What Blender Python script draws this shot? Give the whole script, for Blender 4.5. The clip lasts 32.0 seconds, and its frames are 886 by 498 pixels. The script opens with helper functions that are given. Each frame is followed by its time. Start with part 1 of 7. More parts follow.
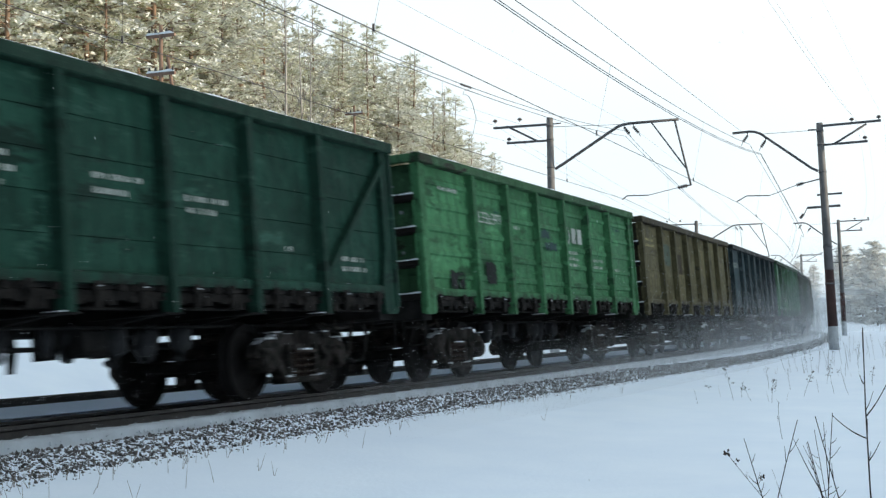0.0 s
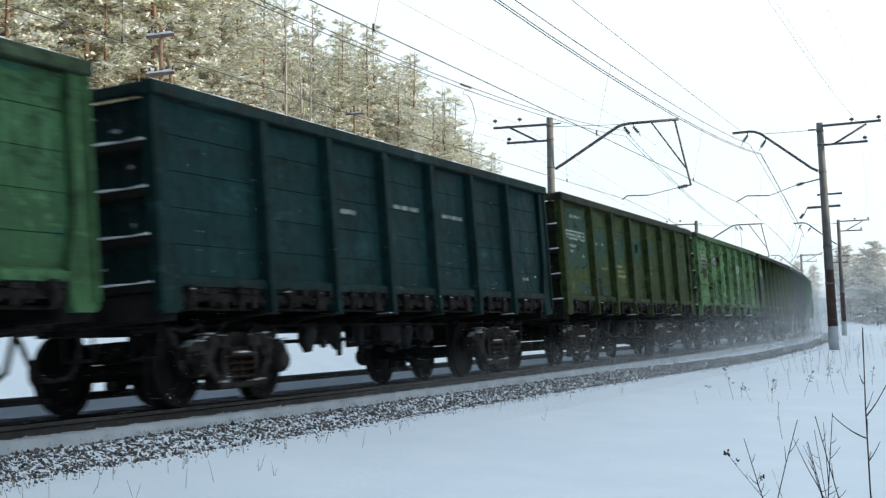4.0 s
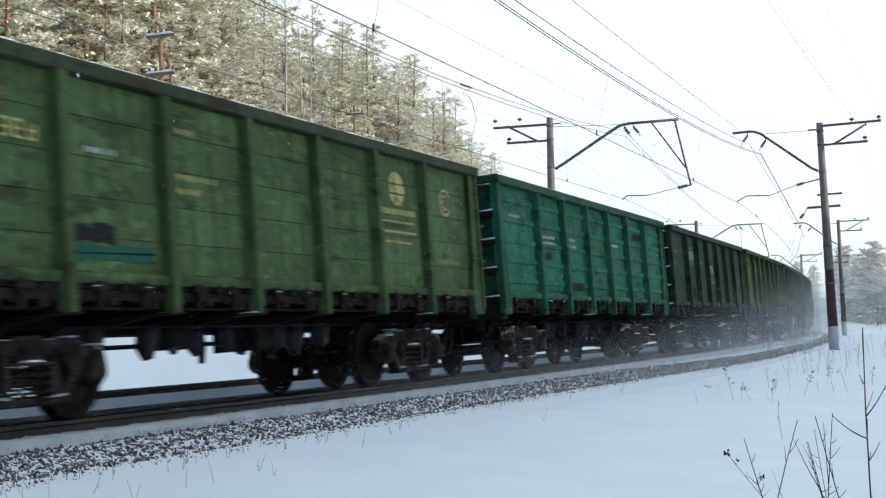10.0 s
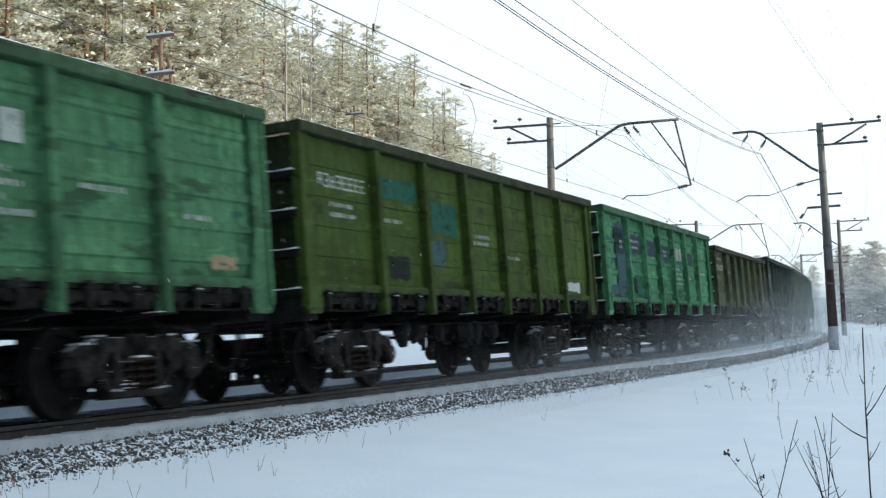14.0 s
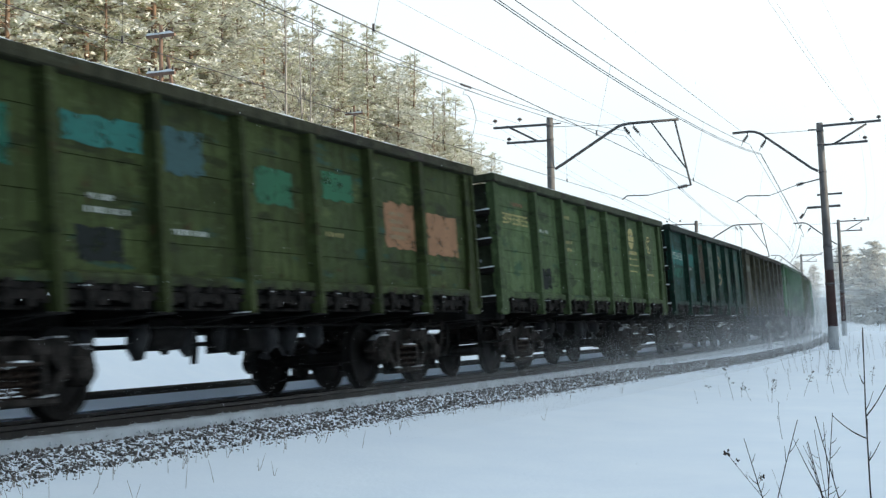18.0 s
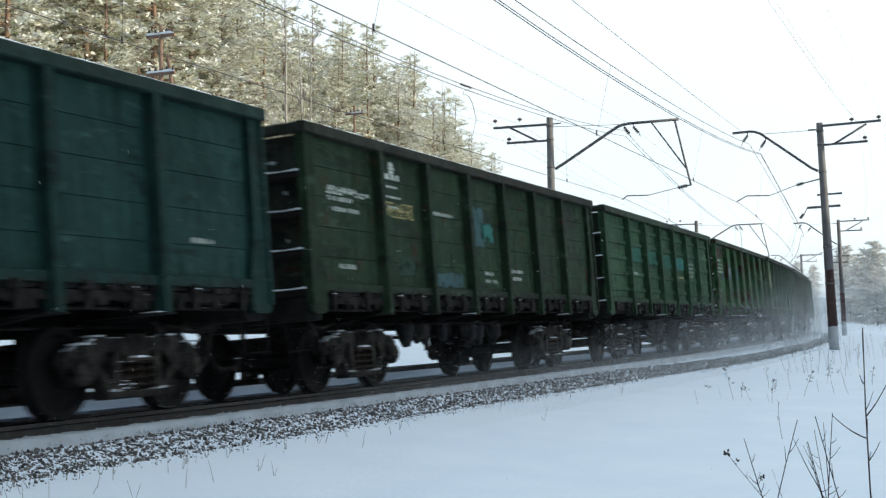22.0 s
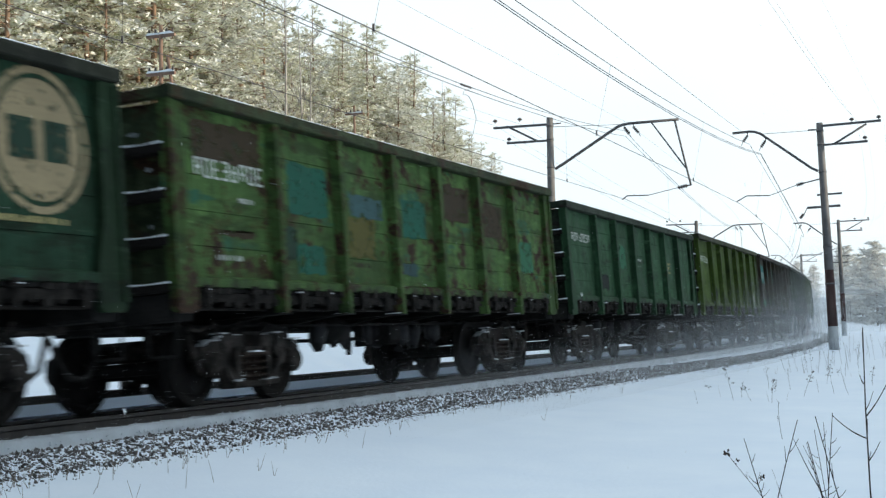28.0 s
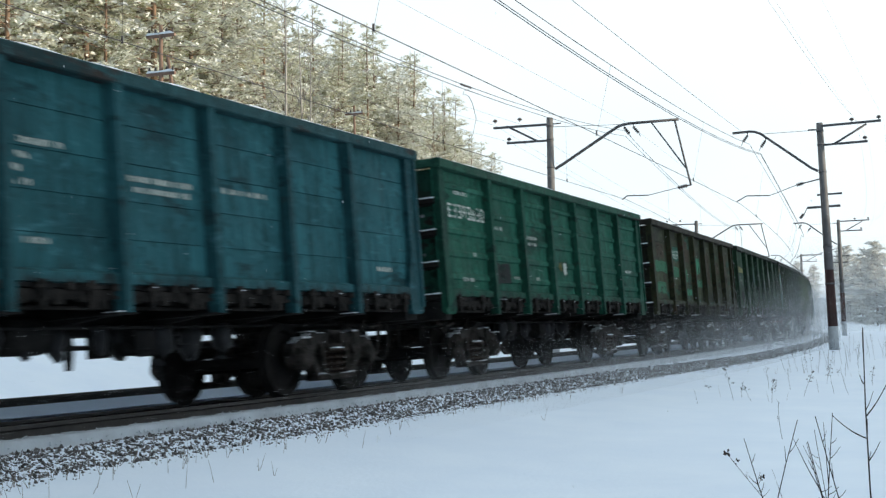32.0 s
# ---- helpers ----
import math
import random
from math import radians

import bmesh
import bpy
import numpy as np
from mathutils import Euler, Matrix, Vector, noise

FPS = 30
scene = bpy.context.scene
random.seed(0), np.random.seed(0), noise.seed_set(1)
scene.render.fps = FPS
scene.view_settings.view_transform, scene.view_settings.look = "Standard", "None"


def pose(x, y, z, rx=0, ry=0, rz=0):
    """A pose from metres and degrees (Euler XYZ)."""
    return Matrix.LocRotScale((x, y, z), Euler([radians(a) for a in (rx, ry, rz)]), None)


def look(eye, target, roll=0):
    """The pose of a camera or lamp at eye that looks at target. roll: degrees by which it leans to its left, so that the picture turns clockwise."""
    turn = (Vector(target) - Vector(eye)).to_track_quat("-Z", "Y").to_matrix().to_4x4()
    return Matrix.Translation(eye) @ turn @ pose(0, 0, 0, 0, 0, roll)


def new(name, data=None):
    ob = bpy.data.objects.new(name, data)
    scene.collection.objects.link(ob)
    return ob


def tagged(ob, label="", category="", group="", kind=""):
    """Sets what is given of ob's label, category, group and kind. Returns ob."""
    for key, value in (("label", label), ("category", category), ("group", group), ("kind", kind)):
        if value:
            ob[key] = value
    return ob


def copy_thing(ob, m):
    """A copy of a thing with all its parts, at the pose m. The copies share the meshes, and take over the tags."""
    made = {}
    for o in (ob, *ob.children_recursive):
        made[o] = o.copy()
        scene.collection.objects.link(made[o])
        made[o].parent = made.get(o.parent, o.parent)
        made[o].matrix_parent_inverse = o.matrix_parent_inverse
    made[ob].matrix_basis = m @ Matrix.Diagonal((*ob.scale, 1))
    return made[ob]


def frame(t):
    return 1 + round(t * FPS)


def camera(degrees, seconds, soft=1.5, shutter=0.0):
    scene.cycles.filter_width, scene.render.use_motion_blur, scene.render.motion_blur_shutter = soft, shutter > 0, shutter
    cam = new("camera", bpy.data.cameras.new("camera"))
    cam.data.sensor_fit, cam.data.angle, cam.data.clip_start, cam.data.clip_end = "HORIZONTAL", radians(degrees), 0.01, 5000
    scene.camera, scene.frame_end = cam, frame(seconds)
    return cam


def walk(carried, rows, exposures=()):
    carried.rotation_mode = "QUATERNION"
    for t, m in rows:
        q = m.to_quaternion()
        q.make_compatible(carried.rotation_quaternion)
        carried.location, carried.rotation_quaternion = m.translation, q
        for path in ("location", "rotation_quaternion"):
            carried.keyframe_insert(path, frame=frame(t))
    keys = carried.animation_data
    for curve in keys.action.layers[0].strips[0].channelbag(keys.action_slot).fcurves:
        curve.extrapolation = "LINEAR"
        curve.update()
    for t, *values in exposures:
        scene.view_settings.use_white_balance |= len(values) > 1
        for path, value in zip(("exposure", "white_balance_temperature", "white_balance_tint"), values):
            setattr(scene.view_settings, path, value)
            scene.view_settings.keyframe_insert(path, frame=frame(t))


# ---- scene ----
cam = camera(36.594, 32.0, soft=1.3, shutter=0.25)
EYE = pose(0.0, -9.763, 0.922, 93.3194, 1.0497, -65.6591)
walk(cam, [(0.0, EYE), (32.0, EYE)], [(0.0, 0.28, 6220, 5), (32.0, 0.28, 6220, 5)])

# ---- world, light ----
SUN_EL, SUN_AZ = radians(9.5), radians(-80)
world = bpy.data.worlds.new("sky")
scene.world = world
world.use_nodes = True
wn, wl = world.node_tree.nodes, world.node_tree.links
wn.clear()
sky = wn.new("ShaderNodeTexSky")
sky.sky_type, sky.sun_disc, sky.sun_elevation, sky.sun_rotation = "NISHITA", False, SUN_EL, radians(90) - SUN_AZ
sky_dim = wn.new("ShaderNodeVectorMath")
sky_dim.operation = "SCALE"
sky_dim.inputs["Scale"].default_value = 0.10
cloud_coord = wn.new("ShaderNodeTexCoord")
cloud = wn.new("ShaderNodeTexNoise")
cloud.inputs["Scale"].default_value, cloud.inputs["Detail"].default_value = 2.2, 4
cloud_tone = wn.new("ShaderNodeValToRGB")
cloud_tone.color_ramp.elements[0].position, cloud_tone.color_ramp.elements[1].position = 0.3, 0.7
cloud_tone.color_ramp.elements[0].color = (0.82, 0.91, 0.98, 1)
cloud_tone.color_ramp.elements[1].color = (0.97, 1.0, 1.01, 1)
# bright sky over the line's far end, unseen rear dimmed to darken wagon sides
far_end_side = wn.new("ShaderNodeVectorMath")
far_end_side.operation = "DOT_PRODUCT"
far_end_side.inputs[1].default_value = (0.998, 0.07, 0.35)
glow = wn.new("ShaderNodeMapRange")
glow.inputs["From Min"].default_value, glow.inputs["From Max"].default_value = -1.0, 0.55
glow.inputs["To Min"].default_value, glow.inputs["To Max"].default_value = 0.10, 1.0
cool = wn.new("ShaderNodeMix")
cool.data_type = "RGBA"
cool.inputs["A"].default_value, cool.inputs["B"].default_value = (0.56, 0.84, 1.12, 1), (1, 1, 1, 1)
shade = wn.new("ShaderNodeVectorMath")
shade.operation = "SCALE"
tint = wn.new("ShaderNodeVectorMath")
tint.operation = "MULTIPLY"
wl.new(cloud_coord.outputs["Generated"], far_end_side.inputs[0])
wl.new(far_end_side.outputs["Value"], glow.inputs["Value"])
wl.new(glow.outputs["Result"], cool.inputs["Factor"])
wl.new(cool.outputs["Result"], tint.inputs[1])
wl.new(cloud_tone.outputs["Color"], tint.inputs[0])
wl.new(tint.outputs[0], shade.inputs[0])
wl.new(glow.outputs["Result"], shade.inputs["Scale"])
cloud_mix = wn.new("ShaderNodeMix")
cloud_mix.data_type = "RGBA"
cloud_mix.inputs["Factor"].default_value = 0.92
back = wn.new("ShaderNodeBackground")
back.inputs["Strength"].default_value = 1.03
wout = wn.new("ShaderNodeOutputWorld")
wl.new(sky.outputs["Color"], sky_dim.inputs[0])
wl.new(cloud_coord.outputs["Generated"], cloud.inputs["Vector"])
wl.new(cloud.outputs["Fac"], cloud_tone.inputs["Fac"])
wl.new(sky_dim.outputs[0], cloud_mix.inputs["A"])
wl.new(shade.outputs[0], cloud_mix.inputs["B"])
wl.new(cloud_mix.outputs["Result"], back.inputs["Color"])
wl.new(back.outputs[0], wout.inputs["Surface"])

sun = new("sun", bpy.data.lights.new("sun", "SUN"))
sun.data.energy, sun.data.angle, sun.data.color = 5.0, radians(3), (1.0, 0.86, 0.66)
sun_way = Vector((math.cos(SUN_EL) * math.cos(SUN_AZ), math.cos(SUN_EL) * math.sin(SUN_AZ), math.sin(SUN_EL)))
sun.matrix_world = look(sun_way * 50, (0, 0, 0))


# ---- the line of the track: s metres along, l metres to the left, z over the rail heads ----
K0, K1, CANT = 0.001267, 5.0e-6, 0.0624
_S = np.arange(-700.0, 800.5, 0.5)
_K = np.where(_S < 0, 0, np.where(_S < 150, K0 + K1 * _S, np.where(_S < 650, K0 + K1 * 150, 0)))
_TH = np.cumsum(_K) * 0.5
_X = np.cumsum(np.cos(_TH)) * 0.5
_Y = np.cumsum(np.sin(_TH)) * 0.5
_X -= np.interp(0, _S, _X)
_Y -= np.interp(0, _S, _Y)


def track_xy(s, l=0.0):
    th = np.interp(s, _S, _TH)
    return (float(np.interp(s, _S, _X) - math.sin(th) * l), float(np.interp(s, _S, _Y) + math.cos(th) * l))


def spot(s, l, z):
    x, y = track_xy(s, l)
    return Vector((x, y, z))


def heading(s):
    return float(np.interp(s, _S, _TH))


def smooth(a, b, x):
    t = min(1.0, max(0.0, (x - a) / (b - a)))
    return t * t * (3 - 2 * t)


# beyond l = -27 rises an unseen hill added to shade the train
PROFILE_L = [-400, -80, -45, -27, -14, -9, -6, -4, -3.1, -2.35, -2.2, -1.72, -1.0, 1.0, 1.8, 2.05, 2.4, 3.1, 5.1, 5.9, 6.8, 9, 13, 20, 40, 80, 170]
PROFILE_Z = [17.0, 14.0, 12.0, 1.2, -0.40, -0.50, -0.52, -0.44, -0.36, -0.26, -0.225, -0.105, -0.15, -0.27, -0.30, -0.36, -0.33, -0.22, -0.34, -0.40, -0.85, -0.5, 1.25, 1.7, 3.4, 9.0, 20.0]


def ground_z(s, l):
    z = float(np.interp(l, PROFILE_L, PROFILE_Z))
    if l < -14:
        z = -0.4 + (z + 0.4) * (1 - 0.45 * smooth(150, 230, s))
    rough = smooth(2.3, 5.0, -l) + smooth(6.5, 9, l)
    if rough > 0:
        far = smooth(8, 60, abs(l))
        z += rough * (noise.noise((s * 0.11, l * 0.17, 3.0)) * 0.10 + noise.noise((s * 0.5, l * 0.6, 7.0)) * 0.03 + far * noise.noise((s * 0.012, l * 0.014, 1.0)) * 1.6)
    return z


# ---- materials ----
def nodes_of(name):
    m = bpy.data.materials.new(name)
    m.use_nodes = True
    return m, m.node_tree.nodes, m.node_tree.links, m.node_tree.nodes["Principled BSDF"]


def noise_node(n, l, coord, scale, detail=5.0, rough=0.6):
    t = n.new("ShaderNodeTexNoise")
    t.inputs["Scale"].default_value, t.inputs["Detail"].default_value, t.inputs["Roughness"].default_value = scale, detail, rough
    if coord is not None:
        l.new(coord, t.inputs["Vector"])
    return t.outputs["Fac"]


def ramp_node(n, l, fac, lo, hi):
    r = n.new("ShaderNodeMapRange")
    r.inputs["From Min"].default_value, r.inputs["From Max"].default_value = lo, hi
    l.new(fac, r.inputs["Value"])
    return r.outputs["Result"]


def mix_node(n, l, fac, a, b):
    m = n.new("ShaderNodeMix")
    m.data_type = "RGBA"
    for key, val in (("Factor", fac), ("A", a), ("B", b)):
        if isinstance(val, (tuple, list)):
            m.inputs[key].default_value = (*val[:3], 1)
        elif isinstance(val, float):
            m.inputs[key].default_value = val
        else:
            l.new(val, m.inputs[key])
    return m.outputs["Result"]


def coords(n, l, random_shift=True, world_space=False):
    """Object coordinates in metres, shifted by a random amount object by object."""
    if world_space:
        return n.new("ShaderNodeNewGeometry").outputs["Position"]
    c = n.new("ShaderNodeTexCoord").outputs["Object"]
    if not random_shift:
        return c
    o = n.new("ShaderNodeObjectInfo").outputs["Random"]
    s = n.new("ShaderNodeMath")
    s.operation = "MULTIPLY"
    s.inputs[1].default_value = 57.0
    l.new(o, s.inputs[0])
    v = n.new("ShaderNodeVectorMath")
    l.new(c, v.inputs[0])
    l.new(s.outputs[0], v.inputs[1])
    return v.outputs[0]


def bump_node(n, l, b, height, strength, distance):
    k = n.new("ShaderNodeBump")
    k.inputs["Strength"].default_value, k.inputs["Distance"].default_value = strength, distance
    l.new(height, k.inputs["Height"])
    l.new(k.outputs[0], b.inputs["Normal"])


def plain(name, base, other, rough=0.7, metal=0.0, scale=3.0, fine=40.0, bump=0.3, dist=0.01, world_space=False, gloss=0.15):
    """Two tones mixed by a coarse and a fine noise, with relief."""
    m, n, l, b = nodes_of(name)
    c = coords(n, l, True, world_space)
    big = noise_node(n, l, c, scale)
    small = noise_node(n, l, c, fine, 4)
    col = mix_node(n, l, ramp_node(n, l, big, 0.35, 0.65), base, other)
    dark = tuple(v * 0.72 for v in base)
    col = mix_node(n, l, ramp_node(n, l, small, 0.5, 0.8), col, dark)
    l.new(col, b.inputs["Base Color"])
    b.inputs["Roughness"].default_value, b.inputs["Metallic"].default_value = rough, metal
    b.inputs["Specular IOR Level"].default_value = gloss
    bump_node(n, l, b, small, bump, dist)
    return m


def paint(name, base, second, rust=0.25, patch=0.3, mud=0.0):
    """Weathered wagon paint: faded boards, repainted areas, dark smears, rust, streaks and mud along the foot."""
    m, n, l, b = nodes_of(name)
    c = coords(n, l)
    raw = n.new("ShaderNodeTexCoord").outputs["Object"]
    sep = n.new("ShaderNodeSeparateXYZ")
    l.new(raw, sep.inputs[0])

    def stretched(x, y, z):
        k = n.new("ShaderNodeMapping")
        k.inputs["Scale"].default_value = (x, y, z)
        l.new(c, k.inputs["Vector"])
        return k.outputs[0]

    upright, level = stretched(5.0, 5.0, 0.35), stretched(0.62, 1.0, 2.3)
    fade = noise_node(n, l, c, 0.9, 6)
    grain = noise_node(n, l, c, 28.0, 4)
    bloom = noise_node(n, l, c, 2.6, 9, 0.74)
    streak = noise_node(n, l, upright, 2.2, 5)
    smear = noise_node(n, l, level, 1.25, 8, 0.66)
    dim = lambda k, add=0.0: tuple(v * k + add for v in base)
    col = mix_node(n, l, ramp_node(n, l, fade, 0.33, 0.68), dim(0.80), dim(1.40, 0.008))
    # boards painted and faded one by one
    row = n.new("ShaderNodeMath")
    row.operation = "MULTIPLY_ADD"
    row.inputs[1].default_value, row.inputs[2].default_value = 1 / 0.398, -1.38 / 0.398
    l.new(sep.outputs["Z"], row.inputs[0])
    whole = n.new("ShaderNodeMath")
    whole.operation = "FLOOR"
    l.new(row.outputs[0], whole.inputs[0])
    board = n.new("ShaderNodeTexWhiteNoise")
    board.noise_dimensions = "2D"
    both = n.new("ShaderNodeCombineXYZ")
    l.new(whole.outputs[0], both.inputs[0])
    l.new(n.new("ShaderNodeObjectInfo").outputs["Random"], both.inputs[1])
    l.new(both.outputs[0], board.inputs["Vector"])
    col = mix_node(n, l, ramp_node(n, l, board.outputs["Value"], 0.25, 2.3), col, dim(0.40, 0.002))
    col = mix_node(n, l, ramp_node(n, l, n.new("ShaderNodeObjectInfo").outputs["Random"], -0.2, 1.9), col, tuple(0.55 * v + 0.25 * w for v, w in zip(base, second)))
    # areas painted over in a second tone, with a brushed edge
    blot = noise_node(n, l, level, 1.5, 4, 0.55)
    col = mix_node(n, l, ramp_node(n, l, blot, 0.755 - 0.42 * patch, 0.785 - 0.42 * patch), col, second)
    col = mix_node(n, l, ramp_node(n, l, streak, 0.46, 0.68), col, dim(0.45))
    # dark worn smears lying along the boards
    col = mix_node(n, l, ramp_node(n, l, smear, 0.585 - 0.11 * rust, 0.645 - 0.10 * rust), col, dim(0.34, 0.004))
    col = mix_node(n, l, ramp_node(n, l, smear, 0.40, 0.33), col, dim(1.32, 0.016))
    col = mix_node(n, l, ramp_node(n, l, noise_node(n, l, c, 0.55, 7, 0.66), 0.54, 0.70), col, dim(0.40, 0.002))
    # pale scratches
    col = mix_node(n, l, ramp_node(n, l, noise_node(n, l, stretched(0.9, 4.0, 7.0), 2.6, 7, 0.7), 0.61, 0.76), col, dim(1.4, 0.028))
    # small mottling: chips, dirt and touched-up spots
    spot_noise = noise_node(n, l, c, 7.0, 7, 0.72)
    col = mix_node(n, l, ramp_node(n, l, spot_noise, 0.55, 0.64), col, dim(0.42, 0.003))
    col = mix_node(n, l, ramp_node(n, l, spot_noise, 0.42, 0.30), col, dim(1.35, 0.014))
    # rust: brown fringe round dark spots
    col = mix_node(n, l, ramp_node(n, l, bloom, 0.70 - 0.30 * rust, 0.735 - 0.29 * rust), col, tuple(0.4 * v + w for v, w in zip(base, (0.030, 0.014, 0.005))))
    col = mix_node(n, l, ramp_node(n, l, bloom, 0.725 - 0.30 * rust, 0.755 - 0.29 * rust), col, mix_node(n, l, ramp_node(n, l, grain, 0.35, 0.65), (0.014, 0.009, 0.007), (0.046, 0.024, 0.014)))
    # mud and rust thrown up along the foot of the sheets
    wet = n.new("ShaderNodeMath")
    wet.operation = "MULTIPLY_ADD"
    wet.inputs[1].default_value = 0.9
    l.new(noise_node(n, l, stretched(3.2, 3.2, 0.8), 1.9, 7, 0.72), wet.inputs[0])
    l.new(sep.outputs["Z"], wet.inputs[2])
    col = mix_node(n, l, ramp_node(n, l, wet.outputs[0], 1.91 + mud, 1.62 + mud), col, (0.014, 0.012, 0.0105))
    col = mix_node(n, l, ramp_node(n, l, grain, 0.66, 1.0), col, dim(0.7, 0.03))
    l.new(col, b.inputs["Base Color"])
    l.new(ramp_node(n, l, fade, -0.9, 1.0), b.inputs["Roughness"])
    b.inputs["Specular IOR Level"].default_value = 0.10
    dents = n.new("ShaderNodeMath")
    dents.operation = "MULTIPLY_ADD"
    dents.inputs[1].default_value = 0.25
    l.new(bloom, dents.inputs[0])
    l.new(noise_node(n, l, c, 1.3, 2), dents.inputs[2])
    bump_node(n, l, b, dents.outputs[0], 0.8, 0.09)
    return m


def snow_material(name, base, other, scale=0.8):
    m, n, l, b = nodes_of(name)
    c = coords(n, l, False, True)
    big = noise_node(n, l, c, scale, 5)
    small = noise_node(n, l, c, 14.0, 6)
    l.new(mix_node(n, l, ramp_node(n, l, big, 0.3, 0.7), base, other), b.inputs["Base Color"])
    b.inputs["Roughness"].default_value = 0.85
    b.inputs["Specular IOR Level"].default_value = 0.2
    bump_node(n, l, b, small, 0.35, 0.02)
    return m


SNOW = snow_material("snow", (0.81, 0.86, 0.93), (0.75, 0.81, 0.90))
SNOW_CAP = snow_material("snow_cap", (0.86, 0.88, 0.90), (0.74, 0.77, 0.80), 6.0)
FROST = snow_material("grey_frost", (0.64, 0.65, 0.66), (0.16, 0.16, 0.16), 11.0)
DRIVEN = snow_material("driven_snow", (0.50, 0.52, 0.53), (0.07, 0.08, 0.08), 16.0)
PACKED = snow_material("packed_snow", (0.78, 0.81, 0.84), (0.56, 0.58, 0.60), 2.2)
GREY_ICE = plain("dirty_ice", (0.034, 0.034, 0.036), (0.016, 0.016, 0.016), 0.6, 0, 6.0, 30.0)


def stone_material():
    """Crushed stone, each piece in its own grey-brown tone, powdered with snow on what faces up."""
    m, n, l, b = nodes_of("ballast_stone")
    geo = n.new("ShaderNodeNewGeometry")
    tone = mix_node(n, l, geo.outputs["Random Per Island"], (0.045, 0.041, 0.039), (0.20, 0.18, 0.168))
    tone = mix_node(n, l, ramp_node(n, l, noise_node(n, l, geo.outputs["Position"], 60.0, 4), 0.5, 0.8), tone, (0.06, 0.052, 0.048))
    sep = n.new("ShaderNodeSeparateXYZ")
    l.new(geo.outputs["Normal"], sep.inputs[0])
    lie = n.new("ShaderNodeMath")
    lie.operation = "MULTIPLY_ADD"
    lie.inputs[1].default_value = 0.5
    l.new(noise_node(n, l, geo.outputs["Position"], 24.0, 4), lie.inputs[0])
    l.new(sep.outputs["Z"], lie.inputs[2])
    l.new(mix_node(n, l, ramp_node(n, l, lie.outputs[0], 0.98, 1.10), tone, (0.74, 0.77, 0.81)), b.inputs["Base Color"])
    b.inputs["Roughness"].default_value, b.inputs["Specular IOR Level"].default_value = 0.9, 0.15
    return m


STONE = stone_material()
STEEL = plain("rail_steel", (0.036, 0.034, 0.033), (0.062, 0.054, 0.050), 0.6, 0.2, 4.0, 50.0)
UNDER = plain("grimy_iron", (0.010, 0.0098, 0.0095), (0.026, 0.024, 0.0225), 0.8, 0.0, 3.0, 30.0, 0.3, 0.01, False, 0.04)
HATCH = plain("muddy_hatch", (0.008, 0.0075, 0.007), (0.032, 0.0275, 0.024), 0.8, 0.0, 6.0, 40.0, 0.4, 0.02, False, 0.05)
# pale second tone paints highlights onto the black castings
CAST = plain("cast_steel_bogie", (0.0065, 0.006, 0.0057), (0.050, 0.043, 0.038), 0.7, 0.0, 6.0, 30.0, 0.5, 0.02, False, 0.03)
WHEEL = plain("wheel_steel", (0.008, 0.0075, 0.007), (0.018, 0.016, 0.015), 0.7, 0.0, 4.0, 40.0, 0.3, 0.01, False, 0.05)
SPRING = plain("spring_steel", (0.025, 0.018, 0.014), (0.045, 0.03, 0.022), 0.7, 0.0, 8.0, 50.0)
RED_PAINT = plain("dull_red_paint", (0.16, 0.022, 0.018), (0.09, 0.02, 0.016), 0.7, 0, 4.0, 40.0)
CONCRETE = plain("pole_concrete", (0.21, 0.20, 0.195), (0.14, 0.13, 0.126), 0.9, 0, 1.2, 35.0)
OXIDE = plain("red_oxide_paint", (0.085, 0.045, 0.040), (0.055, 0.034, 0.032), 0.8, 0, 1.5, 35.0)
WHITEWASH = plain("whitewash", (0.50, 0.51, 0.52), (0.36, 0.37, 0.38), 0.9, 0, 2.0, 30.0)
GALV = plain("line_steel", (0.17, 0.16, 0.165), (0.10, 0.095, 0.095), 0.6, 0.4, 5.0, 40.0)
WIRE = plain("wire_metal", (0.075, 0.07, 0.075), (0.05, 0.05, 0.055), 0.6, 0.4, 5.0, 40.0)
PORCELAIN = plain("insulator_glaze", (0.07, 0.055, 0.05), (0.10, 0.09, 0.085), 0.3, 0, 5.0, 40.0)
OLD_WOOD = plain("weathered_wood", (0.24, 0.16, 0.12), (0.15, 0.10, 0.08), 0.9, 0, 2.0, 30.0)
SLEEPER = plain("sleeper_concrete", (0.20, 0.19, 0.185), (0.12, 0.115, 0.11), 0.9, 0, 3.0, 30.0)
BARK = plain("pine_bark", (0.23, 0.15, 0.10), (0.14, 0.10, 0.075), 0.9, 0, 1.2, 14.0, 0.6, 0.03)
GREY_BARK = plain("birch_bark", (0.42, 0.40, 0.37), (0.20, 0.18, 0.16), 0.9, 0, 2.5, 16.0, 0.4, 0.02)


